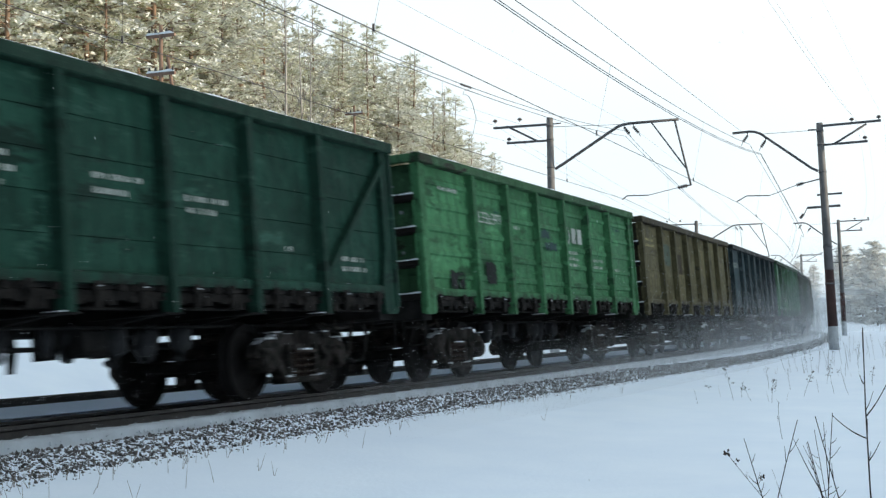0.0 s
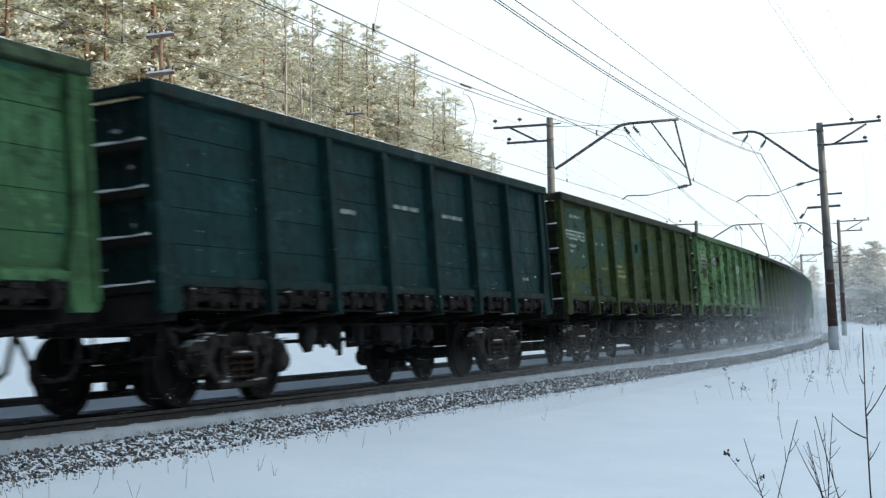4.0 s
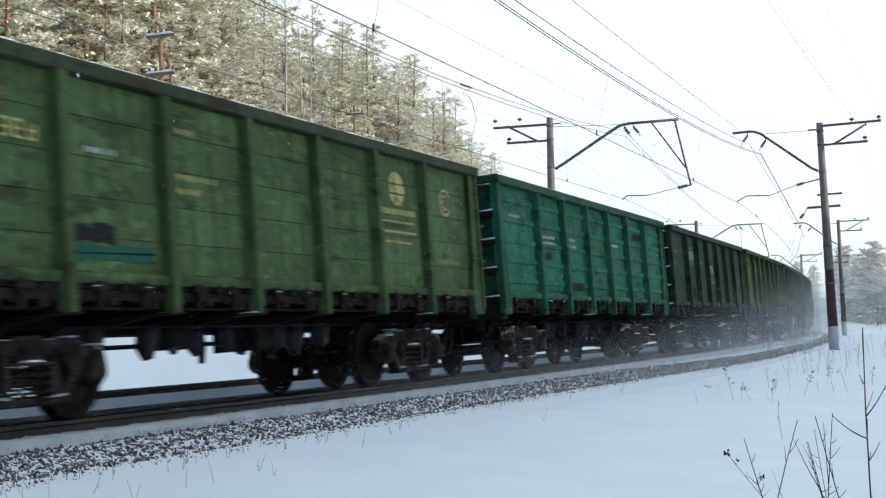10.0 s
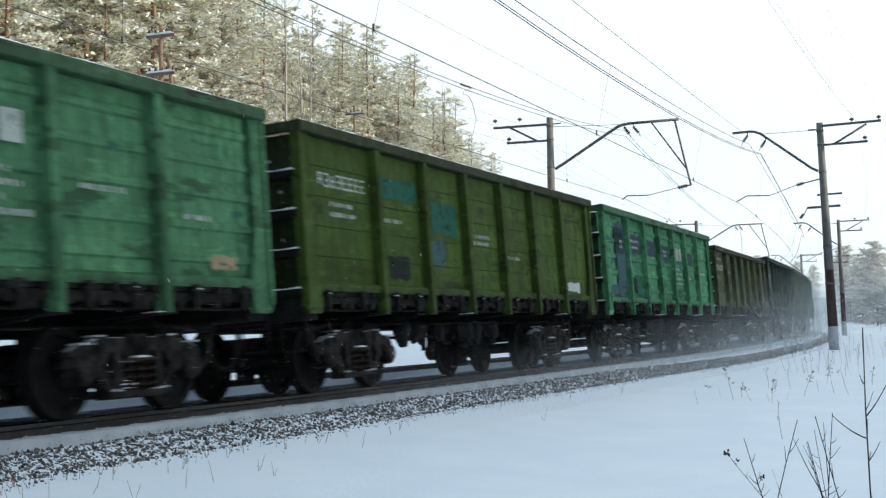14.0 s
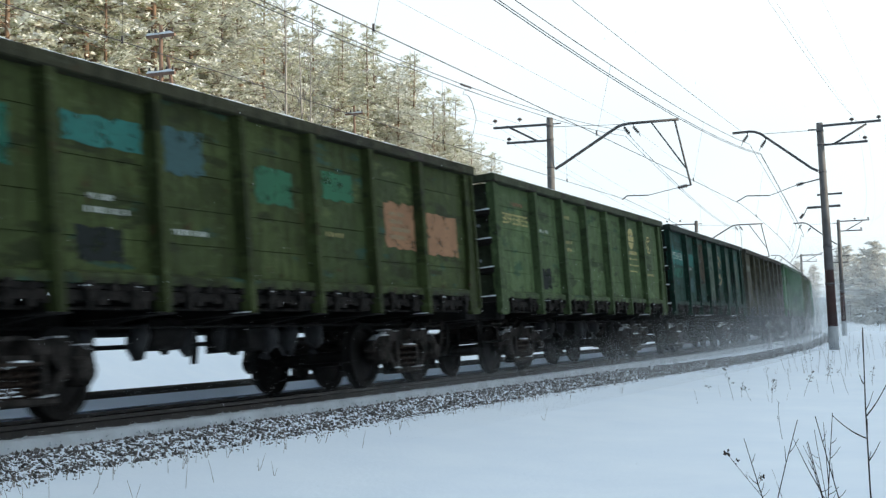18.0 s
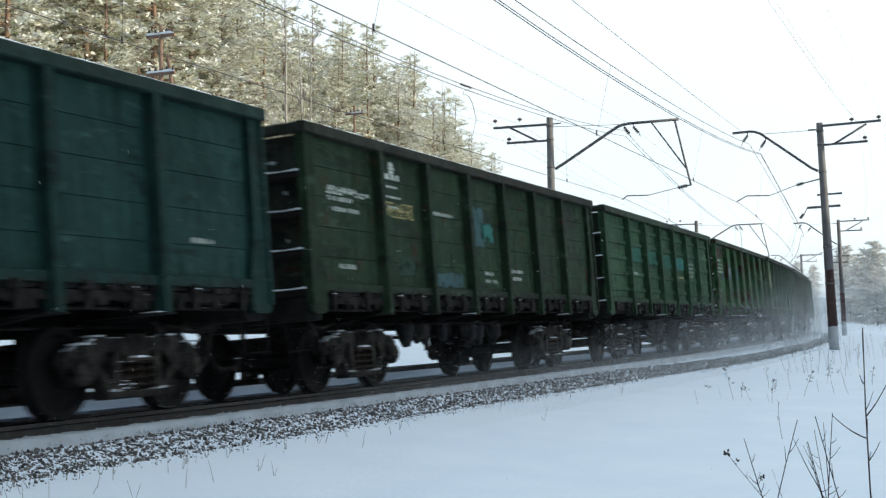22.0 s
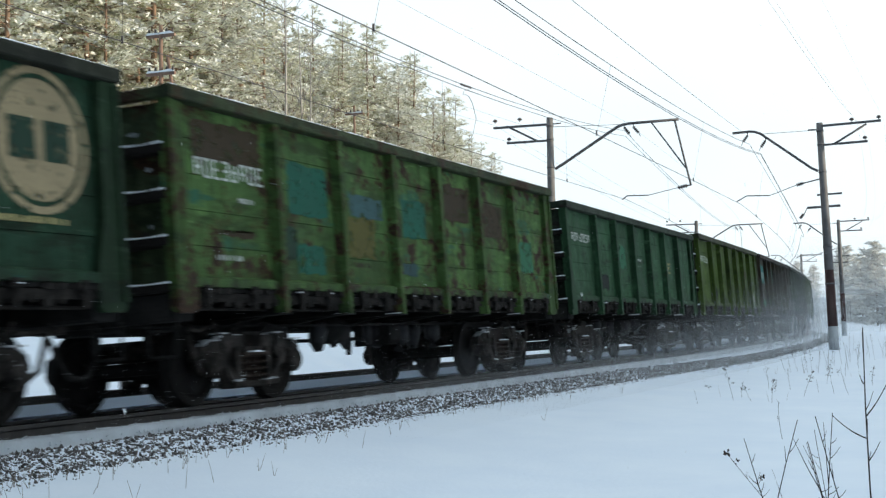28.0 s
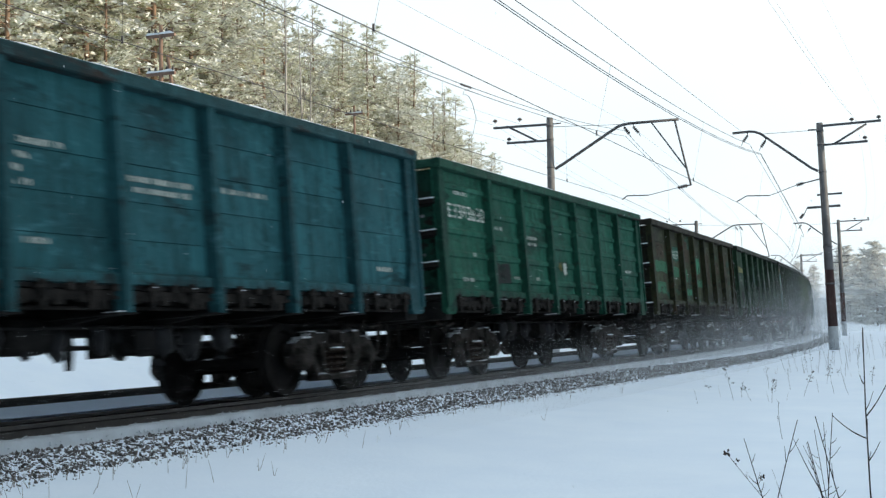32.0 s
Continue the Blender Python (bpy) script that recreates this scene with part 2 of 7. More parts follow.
def needle_material(name, lo, hi, rime, edge):
    """Needles let some light through."""
    m, n, l, b = nodes_of(name)
    c = coords(n, l, False, True)
    col = mix_node(n, l, ramp_node(n, l, noise_node(n, l, c, 0.30, 4), 0.35, 0.65), lo, hi)
    col = mix_node(n, l, ramp_node(n, l, noise_node(n, l, c, 5.0, 3), 0.5, 0.8), col, tuple(v * 0.7 for v in lo))
    # hoar frost and snow dust on the needles
    col = mix_node(n, l, ramp_node(n, l, noise_node(n, l, c, 2.6, 5, 0.7), edge, edge + 0.18), col, rime)
    l.new(col, b.inputs["Base Color"])
    b.inputs["Roughness"].default_value, b.inputs["Specular IOR Level"].default_value = 0.8, 0.15
    thin = n.new("ShaderNodeBsdfTranslucent")
    l.new(col, thin.inputs["Color"])
    both = n.new("ShaderNodeMixShader")
    both.inputs[0].default_value = 0.4
    l.new(b.outputs[0], both.inputs[1])
    l.new(thin.outputs[0], both.inputs[2])
    l.new(both.outputs[0], n["Material Output"].inputs["Surface"])
    return m


NEEDLE = needle_material("pine_needles", (0.215, 0.240, 0.100), (0.31, 0.325, 0.155), (0.78, 0.765, 0.66), 0.368)
BUSHY = needle_material("bushy_needles", (0.185, 0.210, 0.112), (0.275, 0.295, 0.175), (0.78, 0.775, 0.71), 0.362)
RIMED = needle_material("rimed_needles", (0.30, 0.29, 0.26), (0.44, 0.42, 0.38), (0.74, 0.72, 0.68), 0.34)
FROST_TWIG = plain("frosted_twigs", (0.36, 0.36, 0.36), (0.20, 0.18, 0.165), 0.9, 0, 1.2, 12.0)
TWIG = plain("bare_twigs", (0.22, 0.16, 0.13), (0.15, 0.11, 0.09), 0.9, 0, 2.0, 20.0)
STALK = plain("dry_stalk", (0.032, 0.027, 0.025), (0.060, 0.047, 0.038), 0.9, 0, 8.0, 60.0)
STRAW = plain("dry_grass", (0.22, 0.17, 0.11), (0.12, 0.09, 0.065), 0.9, 0, 6.0, 60.0)


# ---- mesh helpers ----
def finish(name, bm, material, parent=None, label=""):
    me = bpy.data.meshes.new(name)
    bm.to_mesh(me)
    bm.free()
    for m in material if isinstance(material, (list, tuple)) else [material]:
        me.materials.append(m)
    ob = new(name, me)
    if parent is not None:
        ob.parent = parent
    if label:
        ob["label"] = label
    return ob


def part(name, bm, material, parent, label=""):
    return finish(name, bm, material, parent, label)


def same_part(name, ob, parent, m=None):
    """Another part on the mesh of ob."""
    o = new(name, ob.data)
    o.parent = parent
    if m is not None:
        o.matrix_basis = m
    return o


def box(bm, x0, x1, y0, y1, z0, z1, bevel=0.0, mat=0):
    """A box with chamfered long edges when bevel is given."""
    if bevel <= 0:
        v = [bm.verts.new((x, y, z)) for x in (x0, x1) for y in (y0, y1) for z in (z0, z1)]
        for f in ((0, 1, 3, 2), (4, 6, 7, 5), (0, 4, 5, 1), (2, 3, 7, 6), (0, 2, 6, 4), (1, 5, 7, 3)):
            bm.faces.new([v[i] for i in f]).material_index = mat
        return
    size = (x1 - x0, y1 - y0, z1 - z0)
    axis = size.index(max(size))
    b = min(bevel, 0.45 * sorted(size)[0])
    lo, hi = (x0, y0, z0), (x1, y1, z1)
    a1, a2 = [i for i in range(3) if i != axis]
    ring = [(lo[a1] + b, lo[a2]), (hi[a1] - b, lo[a2]), (hi[a1], lo[a2] + b), (hi[a1], hi[a2] - b), (hi[a1] - b, hi[a2]), (lo[a1] + b, hi[a2]), (lo[a1], hi[a2] - b), (lo[a1], lo[a2] + b)]
    ends = []
    for e in (lo[axis], hi[axis]):
        vs = []
        for p, q in ring:
            c = [0, 0, 0]
            c[axis], c[a1], c[a2] = e, p, q
            vs.append(bm.verts.new(c))
        ends.append(vs)
    faces = [bm.faces.new([ends[0][i], ends[0][(i + 1) % 8], ends[1][(i + 1) % 8], ends[1][i]]) for i in range(8)]
    faces += [bm.faces.new(ends[0][::-1]), bm.faces.new(ends[1])]
    for f in faces:
        f.material_index = mat
    bmesh.ops.recalc_face_normals(bm, faces=faces)


def prism(bm, pts, y0, y1, mat=0):
    """A polygon in x, z drawn out along y."""
    a = [bm.verts.new((x, y0, z)) for x, z in pts]
    b = [bm.verts.new((x, y1, z)) for x, z in pts]
    k = len(pts)
    fs = [bm.faces.new([a[i], a[(i + 1) % k], b[(i + 1) % k], b[i]]) for i in range(k)] + [bm.faces.new(a[::-1]), bm.faces.new(b)]
    for f in fs:
        f.material_index = mat
    bmesh.ops.recalc_face_normals(bm, faces=fs)


def tube(bm, pts, radii, sides=6, mat=0, cap=True):
    pts = [Vector(p) for p in pts]
    if not isinstance(radii, (list, tuple)):
        radii = [radii] * len(pts)
    rings = []
    ref = Vector((0, 0, 1))
    for i, p in enumerate(pts):
        d = (pts[min(i + 1, len(pts) - 1)] - pts[max(i - 1, 0)]).normalized()
        side = d.cross(ref if abs(d.z) < 0.95 else Vector((1, 0, 0))).normalized()
        up = side.cross(d)
        rings.append([bm.verts.new(p + (side * math.cos(a) + up * math.sin(a)) * radii[i]) for a in (2 * math.pi * k / sides for k in range(sides))])
    for a, b in zip(rings, rings[1:]):
        for k in range(sides):
            f = bm.faces.new([a[k], a[(k + 1) % sides], b[(k + 1) % sides], b[k]])
            f.material_index, f.smooth = mat, sides > 4
    if cap:
        bm.faces.new(rings[0][::-1]).material_index = mat
        bm.faces.new(rings[-1]).material_index = mat


def lathe(bm, profile, axis_y=True, seg=24, centre=(0, 0, 0), mat=0):
    """Profile of (radius, along) turned round the y axis (or z)."""
    rings = []
    for r, a in profile:
        ring = []
        for k in range(seg):
            t = 2 * math.pi * k / seg
            p = (r * math.cos(t), a, r * math.sin(t)) if axis_y else (r * math.cos(t), r * math.sin(t), a)
            ring.append(bm.verts.new(Vector(p) + Vector(centre)))
        rings.append(ring)
    fs = []
    for a, b in zip(rings, rings[1:]):
        for k in range(seg):
            fs.append(bm.faces.new([a[k], a[(k + 1) % seg], b[(k + 1) % seg], b[k]]))
    fs += [bm.faces.new(rings[0][::-1]), bm.faces.new(rings[-1])]
    for f in fs:
        f.material_index = mat
    bmesh.ops.recalc_face_normals(bm, faces=fs)


# ---- ground: one sheet of snow ----
def build_ground():
    ls = [-400, -250, -150, -100, -70, -55, -45, -40, -36, -32, -28, -24, -20, -17, -14.5] + [-13 + 0.5 * i for i in range(21)] + [-2.7, -2.35, -2.2, -1.9, -1.72, -1.4, -1.0, 0, 1.0, 1.4, 1.8, 2.05, 2.4, 3.1, 4.1, 5.1, 5.9, 6.3, 6.8, 7.5, 9, 11, 13, 16, 20, 25, 30, 36, 44, 55, 70, 95, 130, 170]
    ss = [-690, -500, -350, -250, -160, -100, -60, -35, -20, -10, -5] + [i * 0.75 for i in range(0, 110)] + [82 + 3 * i for i in range(40)] + [210, 235, 270, 320, 380, 450, 520, 600, 700, 790]
    verts, faces = [], []
    for s in ss:
        for l in ls:
            x, y = track_xy(s, l)
            verts.append((x, y, ground_z(s, l)))
    k = len(ls)
    for i in range(len(ss) - 1):
        for j in range(k - 1):
            a = i * k + j
            faces.append((a, a + k, a + k + 1, a + 1))
    me = bpy.data.meshes.new("ground")
    me.from_pydata(verts, [], faces)
    me.polygons.foreach_set("use_smooth", [True] * len(faces))
    me.materials.append(SNOW)
    tagged(new("ground", me), "snow-covered ground beside the railway line", "ground", "", "structure")
    # the plain beyond, out to the horizon
    bm = bmesh.new()
    ring = [bm.verts.new((4000 * math.cos(a), 4000 * math.sin(a), -3.0)) for a in (2 * math.pi * i / 48 for i in range(48))]
    bm.faces.new(ring)
    tagged(finish("ground_far", bm, SNOW), "flat snowy plain reaching to the horizon", "ground", "", "structure")


build_ground()


# ---- railway tracks ----
def swept(name, prof, l0, material, parent, s0=-260.0, s1=420.0, step=2.0, label=""):
    """A closed cross-section (l, z), tilted with the track, drawn along the line."""
    ss = np.arange(s0, s1 + 0.1, step)
    verts, faces, k = [], [], len(prof)
    for s in ss:
        th = heading(s)
        for l, z in prof:
            a = l0 + l * math.cos(CANT) + z * math.sin(CANT)
            b = -l * math.sin(CANT) + z * math.cos(CANT) + (0.0 if l0 < 1 else -0.02)
            x, y = track_xy(s, a)
            verts.append((x, y, b))
    for i in range(len(ss) - 1):
        for j in range(k):
            a, b = i * k + j, i * k + (j + 1) % k
            faces.append((a, b, b + k, a + k))
    me = bpy.data.meshes.new(name)
    me.from_pydata(verts, [], faces)
    me.materials.append(material)
    ob = new(name, me)
    ob.parent = parent
    if label:
        ob["label"] = label
    return ob


RAIL = [(-0.036, 0.0), (0.036, 0.0), (0.036, -0.035), (0.010, -0.05), (0.010, -0.155), (0.075, -0.17), (0.075, -0.18), (-0.075, -0.18), (-0.075, -0.17), (-0.010, -0.155), (-0.010, -0.05), (-0.036, -0.035)]
TRACKS = []
for l0, what in ((0.0, "railway track under the train, dark rails on concrete sleepers"), (4.1, "empty second railway track half buried in snow")):
    tr = tagged(new("railway_track"), what, "railway track", "railway tracks", "structure")
    TRACKS.append(tr)
    for side in (-1, 1):
        swept("rail", [(l + side * 0.795, z) for l, z in RAIL], l0, STEEL, tr)
        swept("snow_shoulder", [(-1.60, -0.10), (-0.92, -0.118), (-0.92, -0.25), (-1.64, -0.25)], l0, PACKED if l0 == 0 else SNOW, tr, label="grey packed snow over the sleeper ends")
    # snow packed between and beside the rails
    swept("snow_bed", [(-0.70, -0.115), (-0.3, -0.085), (0.3, -0.085), (0.70, -0.115), (0.70, -0.25), (-0.70, -0.25)], l0, SNOW, tr, label="snow packed between the rails")
    swept("snow_shoulder", [(0.90, -0.10), (1.75, -0.10), (1.9, -0.27), (0.90, -0.27)], l0, SNOW, tr, label="snow over the sleeper ends")


def build_sleepers():
    bm = bmesh.new()
    prism(bm, [(-0.14, -0.17), (-0.10, -0.115), (0.10, -0.115), (0.14, -0.17), (0.14, -0.24), (-0.14, -0.24)], -1.36, 1.36)
    me = bpy.data.meshes.new("sleeper")
    bm.to_mesh(me)
    bm.free()
    me.materials.append(SLEEPER)
    bm = bmesh.new()
    prism(bm, [(-0.13, -0.135), (-0.08, -0.106), (0.07, -0.108), (0.13, -0.135), (0.13, -0.16), (-0.13, -0.16)], -1.33, -0.93)
    cap = bpy.data.meshes.new("snow_cap")
    bm.to_mesh(cap)
    bm.free()
    cap.materials.append(PACKED)
    for l0, tr in ((0.0, TRACKS[0]), (4.1, TRACKS[1])):
        for i in range(270 if l0 == 0 else 120):
            s = 4.0 + i * 0.55
            m = Matrix.Translation(spot(s, l0, 0.0 if l0 == 0 else -0.02)) @ Matrix.Rotation(heading(s), 4, "Z") @ Matrix.Rotation(-CANT, 4, "X")
            ob = new("sleeper", me)
            ob.parent, ob.matrix_basis = tr, m
            if l0 == 0 and i < 110:
                o = new("snow_cap", cap)
                o.parent = ob


build_sleepers()


def scatter_stones(name, count, s0, s1, l0, l1, size0, size1, seed, label, embed=0.35, dense=None, material=None, top=None, category="ballast"):
    """Broken stones or crumbs lying on the ground profile, or at the height top."""
    rnd = random.Random(seed)
    verts, faces = [], []
    base = [Vector(p) for p in ((-1, -0.2, 0.0), (0.9, 0.1, -0.1), (0.1, -0.9, 0.1), (-0.1, 0.9, -0.1), (0.3, 0.1, 0.5), (-0.2, 0.0, -0.5))]
    quad = ((0, 2, 4), (2, 1, 4), (1, 3, 4), (3, 0, 4), (2, 0, 5), (1, 2, 5), (3, 1, 5), (0, 3, 5))
    for _ in range(count):
        u = rnd.random()
        s = s0 + (s1 - s0) * u ** 1.7
        l = l0 + (l1 - l0) * (rnd.random() if dense is None else rnd.triangular(0, 1, dense))
        l -= 0.42 * smooth(20, 46, s) if top is None else 0.0
        x, y = track_xy(s, l)
        r = (size0 + (size1 - size0) * rnd.random() ** 1.8) * (1 + max(0.0, s - 12) * 0.012)
        turn = Euler((rnd.gauss(0, 0.8), rnd.gauss(0, 0.8), rnd.uniform(0, 6.3))).to_matrix()
        at = Vector((x, y, (ground_z(s, l) if top is None else top) + r * rnd.uniform(-embed, 0.35)))
        k = len(verts)
        for b in base:
            p = Vector((b.x * rnd.uniform(0.7, 1.25), b.y * rnd.uniform(0.5, 1.0), b.z * rnd.uniform(0.7, 1.2))) * r
            verts.append(at + turn @ p)
        faces += [tuple(k + i for i in q) for q in quad]
    me = bpy.data.meshes.new(name)
    me.from_pydata(verts, [], faces)
    me.materials.append(material or STONE)
    tagged(new(name, me), label, category, "", "stuff")


scatter_stones("ballast", 27000, 4, 80, -2.30, -1.60, 0.016, 0.041, 11, "grey crushed-stone ballast shoulder dusted with snow")
scatter_stones("ballast_far", 4000, 60, 170, -2.33, -1.62, 0.022, 0.036, 12, "grey ballast shoulder further along the line")
scatter_stones("ballast_scattered", 1300, 4, 60, -2.5, -2.26, 0.012, 0.024, 13, "loose ballast stones half sunk in snow", 0.2, 0.9)
# ragged crumbs of snow along the rails
for l0, l1, top, seed in ((-1.02, -0.90, -0.062, 14), (0.66, 0.74, -0.158, 15), (0.88, 1.02, -0.150, 16), (-1.66, -1.56, -0.055, 17)):
    scatter_stones("snow_crumbs", 1100, 5, 50, l0, l1, 0.010, 0.032, seed, "ragged crumbs of snow beside the rail", 0.5, None, PACKED, top, "snow")


# ---- catenary poles and wires ----
def insulator(bm, a, b, r=0.065, mat=1):
    a, b = Vector(a), Vector(b)
    pts, rad = [], []
    n = 4
    for i in range(n):
        for f, q in ((0.05, 0.4), (0.25, 1.0), (0.6, 0.95), (0.85, 0.4)):
            pts.append(a.lerp(b, (i + f) / n))
            rad.append(r * q)
    tube(bm, pts, rad, 8, mat)


def catenary_pole(s, l, inner, base_z, top_z, lean=0.0, near=True):
    """A concrete mast. inner: +1 when the track lies to its left. Local x points at the track, z up."""
    ob = tagged(new("catenary_pole"), "tall concrete catenary mast with a whitewashed foot" if near else "tall grey concrete catenary mast beyond the second track", "catenary pole", "catenary poles")
    th = heading(s) + (math.pi / 2 if inner > 0 else -math.pi / 2)
    ob.matrix_basis = Matrix.Translation(spot(s, l, base_z)) @ Matrix.Rotation(th, 4, "Z") @ Matrix.Rotation(lean, 4, "Y")
    h = top_z - base_z
    bm = bmesh.new()
    z1, z2 = 1.15, 3.6
    rr = lambda z: 0.225 - 0.085 * z / h
    tube(bm, [(0, 0, -0.6), (0, 0, z1)], [rr(0), rr(z1)], 14)
    part("foot", bm, WHITEWASH, ob, "whitewashed foot of the mast")
    bm = bmesh.new()
    tube(bm, [(0, 0, z1), (0, 0, z2)], [rr(z1), rr(z2)], 14)
    part("lower_shaft", bm, OXIDE if near else CONCRETE, ob, "reddish-brown lower shaft" if near else "")
    bm = bmesh.new()
    tube(bm, [(0, 0, z2), (0, 0, h)], [rr(z2), rr(h)], 14)
    part("upper_shaft", bm, CONCRETE, ob)
    for z in (3.0, 4.6, h - 2.15, h - 0.35, h - 0.95):
        bm = bmesh.new()
        tube(bm, [(0, 0, z - 0.035), (0, 0, z + 0.035)], rr(z) + 0.02, 14)
        part("clamp", bm, GALV, ob)
    # outer bracket with feeder insulators
    bm = bmesh.new()
    out = -2.55
    zt, zb = h - 0.28, h - 0.98
    tube(bm, [(0.5, 0, zt + 0.02), (0.1, 0, zt)], 0.03, 6)
    box(bm, out, -0.12, -0.045, 0.045, zt + (0.14 if near else 0.0) - 0.05, zt + (0.14 if near else 0.0) + 0.05, 0.01)
    box(bm, -1.95, -0.75, -0.04, 0.04, zb - 0.05, zb + 0.05, 0.01)
    tube(bm, [(-0.12, 0, zb), (-0.8, 0, zb)], 0.05, 6)
    tube(bm, [(-0.55, 0, zb), (-1.95, 0, zt + 0.05)], 0.05, 6)
    part("outer_bracket", bm, GALV, ob)
    for x, z in ((out + 0.08, zt + 0.19), (out + 1.2, zt + 0.19), (-1.85, zb + 0.05)):
        bm = bmesh.new()
        tube(bm, [(x, 0, z), (x, 0, z + 0.12)], 0.02, 6)
        tube(bm, [(x, 0, z + 0.06), (x, 0, z + 0.10), (x, 0, z + 0.14), (x, 0, z + 0.19)], [0.05, 0.11, 0.09, 0.04], 10)
        part("pin_insulator", bm, PORCELAIN, ob)
    # cantilever over the track
    bm = bmesh.new()
    if near:
        tip = 3.75
        line = [(0.18, 0, h - 2.10), (0.45, 0, h - 1.95), (2.55, 0, h - 0.22), (2.8, 0, h - 0.12), (3.0, 0, h - 0.09), (tip, 0, h - 0.10)]
        tube(bm, line, 0.055, 8)
        tube(bm, [(0.15, 0, h - 0.30), (2.55, 0, h - 0.25)], 0.012, 5)
    else:
        tip = 5.55
        line = [(0.18, 0, h - 2.22), (0.5, 0, h - 2.05), (2.95, 0, h - 0.58), (3.2, 0, h - 0.5), (3.5, 0, h - 0.47), (tip, 0, h - 0.44)]
        tube(bm, line, 0.048, 8)
        tube(bm, [(p[0], 0.12, p[2] - 0.02) for p in line], 0.035, 6)
        tube(bm, [(0.15, 0, h - 0.4), (3.1, 0, h - 0.5)], 0.012, 5)
    part("cantilever", bm, GALV, ob)
    if not near:
        bm = bmesh.new()
        tube(bm, [(4.4, 0, h - 0.48), (5.8, 0, h - 2.5)], 0.035, 6)
        tube(bm, [(5.4, 0, h - 0.48), (6.0, 0, h - 3.25)], 0.045, 6)
        part("drop_bracket", bm, GALV, ob)
    # hanging insulators that carry the messenger
    for x in ((3.1, 2.34) if near else (3.25, 3.65)):
        bm = bmesh.new()
        zt = (h - 0.12 if x > 3 else h - 0.42) if near else h - 0.50
        insulator(bm, (x, 0, zt - 0.14), (x + 0.22, 0, zt - 0.42), 0.075, 0)
        tube(bm, [(x, 0, zt + 0.05), (x, 0, zt - 0.16)], 0.018, 5)
        tube(bm, [(x + 0.22, 0, zt - 0.41), (x + 0.29, 0, zt - 0.56)], 0.014, 5)
        part("string_insulator", bm, PORCELAIN, ob)
    # steady arm for the contact wire
    bm = bmesh.new()
    zc = h - 3.0 if near else h - 3.65
    if near:
        tube(bm, [(0.15, 0, zc + 0.55), (0.85, 0, zc + 0.42)], 0.03, 6)
        tube(bm, [(1.15, 0, zc + 0.36), (2.3, 0, zc + 0.0)], 0.016, 5)
        tube(bm, [(2.3, 0, zc + 0.0), (3.3, 0, zc + 0.06), (3.75, 0, zc - 0.16)], 0.028, 6)
        ins = ((0.85, 0, zc + 0.42), (1.15, 0, zc + 0.36))
    else:
        tube(bm, [(6.0, 0, zc + 0.42), (5.85, 0, zc + 0.40)], 0.03, 6)
        tube(bm, [(5.45, 0, zc + 0.33), (4.2, 0, zc + 0.08)], 0.016, 5)
        tube(bm, [(4.2, 0, zc + 0.08), (3.3, 0, zc + 0.10), (3.1, 0, zc - 0.05)], 0.028, 6)
        ins = ((5.85, 0, zc + 0.40), (5.45, 0, zc + 0.33))
    part("steady_arm", bm, GALV, ob)
    bm = bmesh.new()
    insulator(bm, *ins, 0.09, 0)
    part("rod_insulator", bm, PORCELAIN, ob)
    if near:
        bm = bmesh.new()
        box(bm, -0.75, 0.3, -0.03, 0.03, h - 3.18, h - 3.10)
        box(bm, -0.65, 0.75, -0.035, 0.035, h - 3.72, h - 3.62)
        tube(bm, [(0.95, 0, h - 4.05), (0.75, 0, h - 3.67)], 0.02, 5)
        part("side_bracket", bm, GALV, ob)
        bm = bmesh.new()
        insulator(bm, (0.92, 0, h - 3.92), (1.08, 0, h - 4.12), 0.075, 0)
        part("bracket_insulator", bm, PORCELAIN, ob)
    return ob


NEAR_POLES = [(1.0, -3.7, -0.5, 9.5, 0.0), (59.5, -3.74, -0.52, 9.5, 0.03), (119.0, -4.22, -0.40, 9.5, 0.02), (174.0, -5.2, -0.4, 9.3, 0.0), (232.0, -4.0, -0.4, 9.5, 0.0)]
FAR_POLES = [(-3.0, 7.5, -0.6, 9.8, 0.0), (55.0, 7.5, -0.6, 9.85, 0.0), (115.5, 7.85, -0.5, 9.6, 0.0), (172.0, 7.6, -0.5, 9.6, 0.0), (230.0, 7.5, -0.5, 9.6, 0.0)]
for s, l, b, t, lean in NEAR_POLES:
    catenary_pole(s, l, 1, b, t, lean, True)
for s, l, b, t, lean in FAR_POLES:
    catenary_pole(s, l, -1, b, t, lean, False)


def wire(name, pts, r, label):
    ob = tagged(new(name), label, "overhead wire", "overhead wires")
    bm = bmesh.new()
    tube(bm, pts, r, 5)
    part("strand", bm, WIRE, ob)
    return ob


def span_line(ends, l_of, z_end, z_mid, seg=14):
    """A wire sagging between the poles at the given s."""
    pts = []
    for a, b in zip(ends, ends[1:]):
        for i in range(seg):
            u = i / seg
            pts.append(spot(a + (b - a) * u, l_of, z_mid + (z_end - z_mid) * (2 * u - 1) ** 2))
    pts.append(spot(ends[-1], l_of, z_end))
    return pts


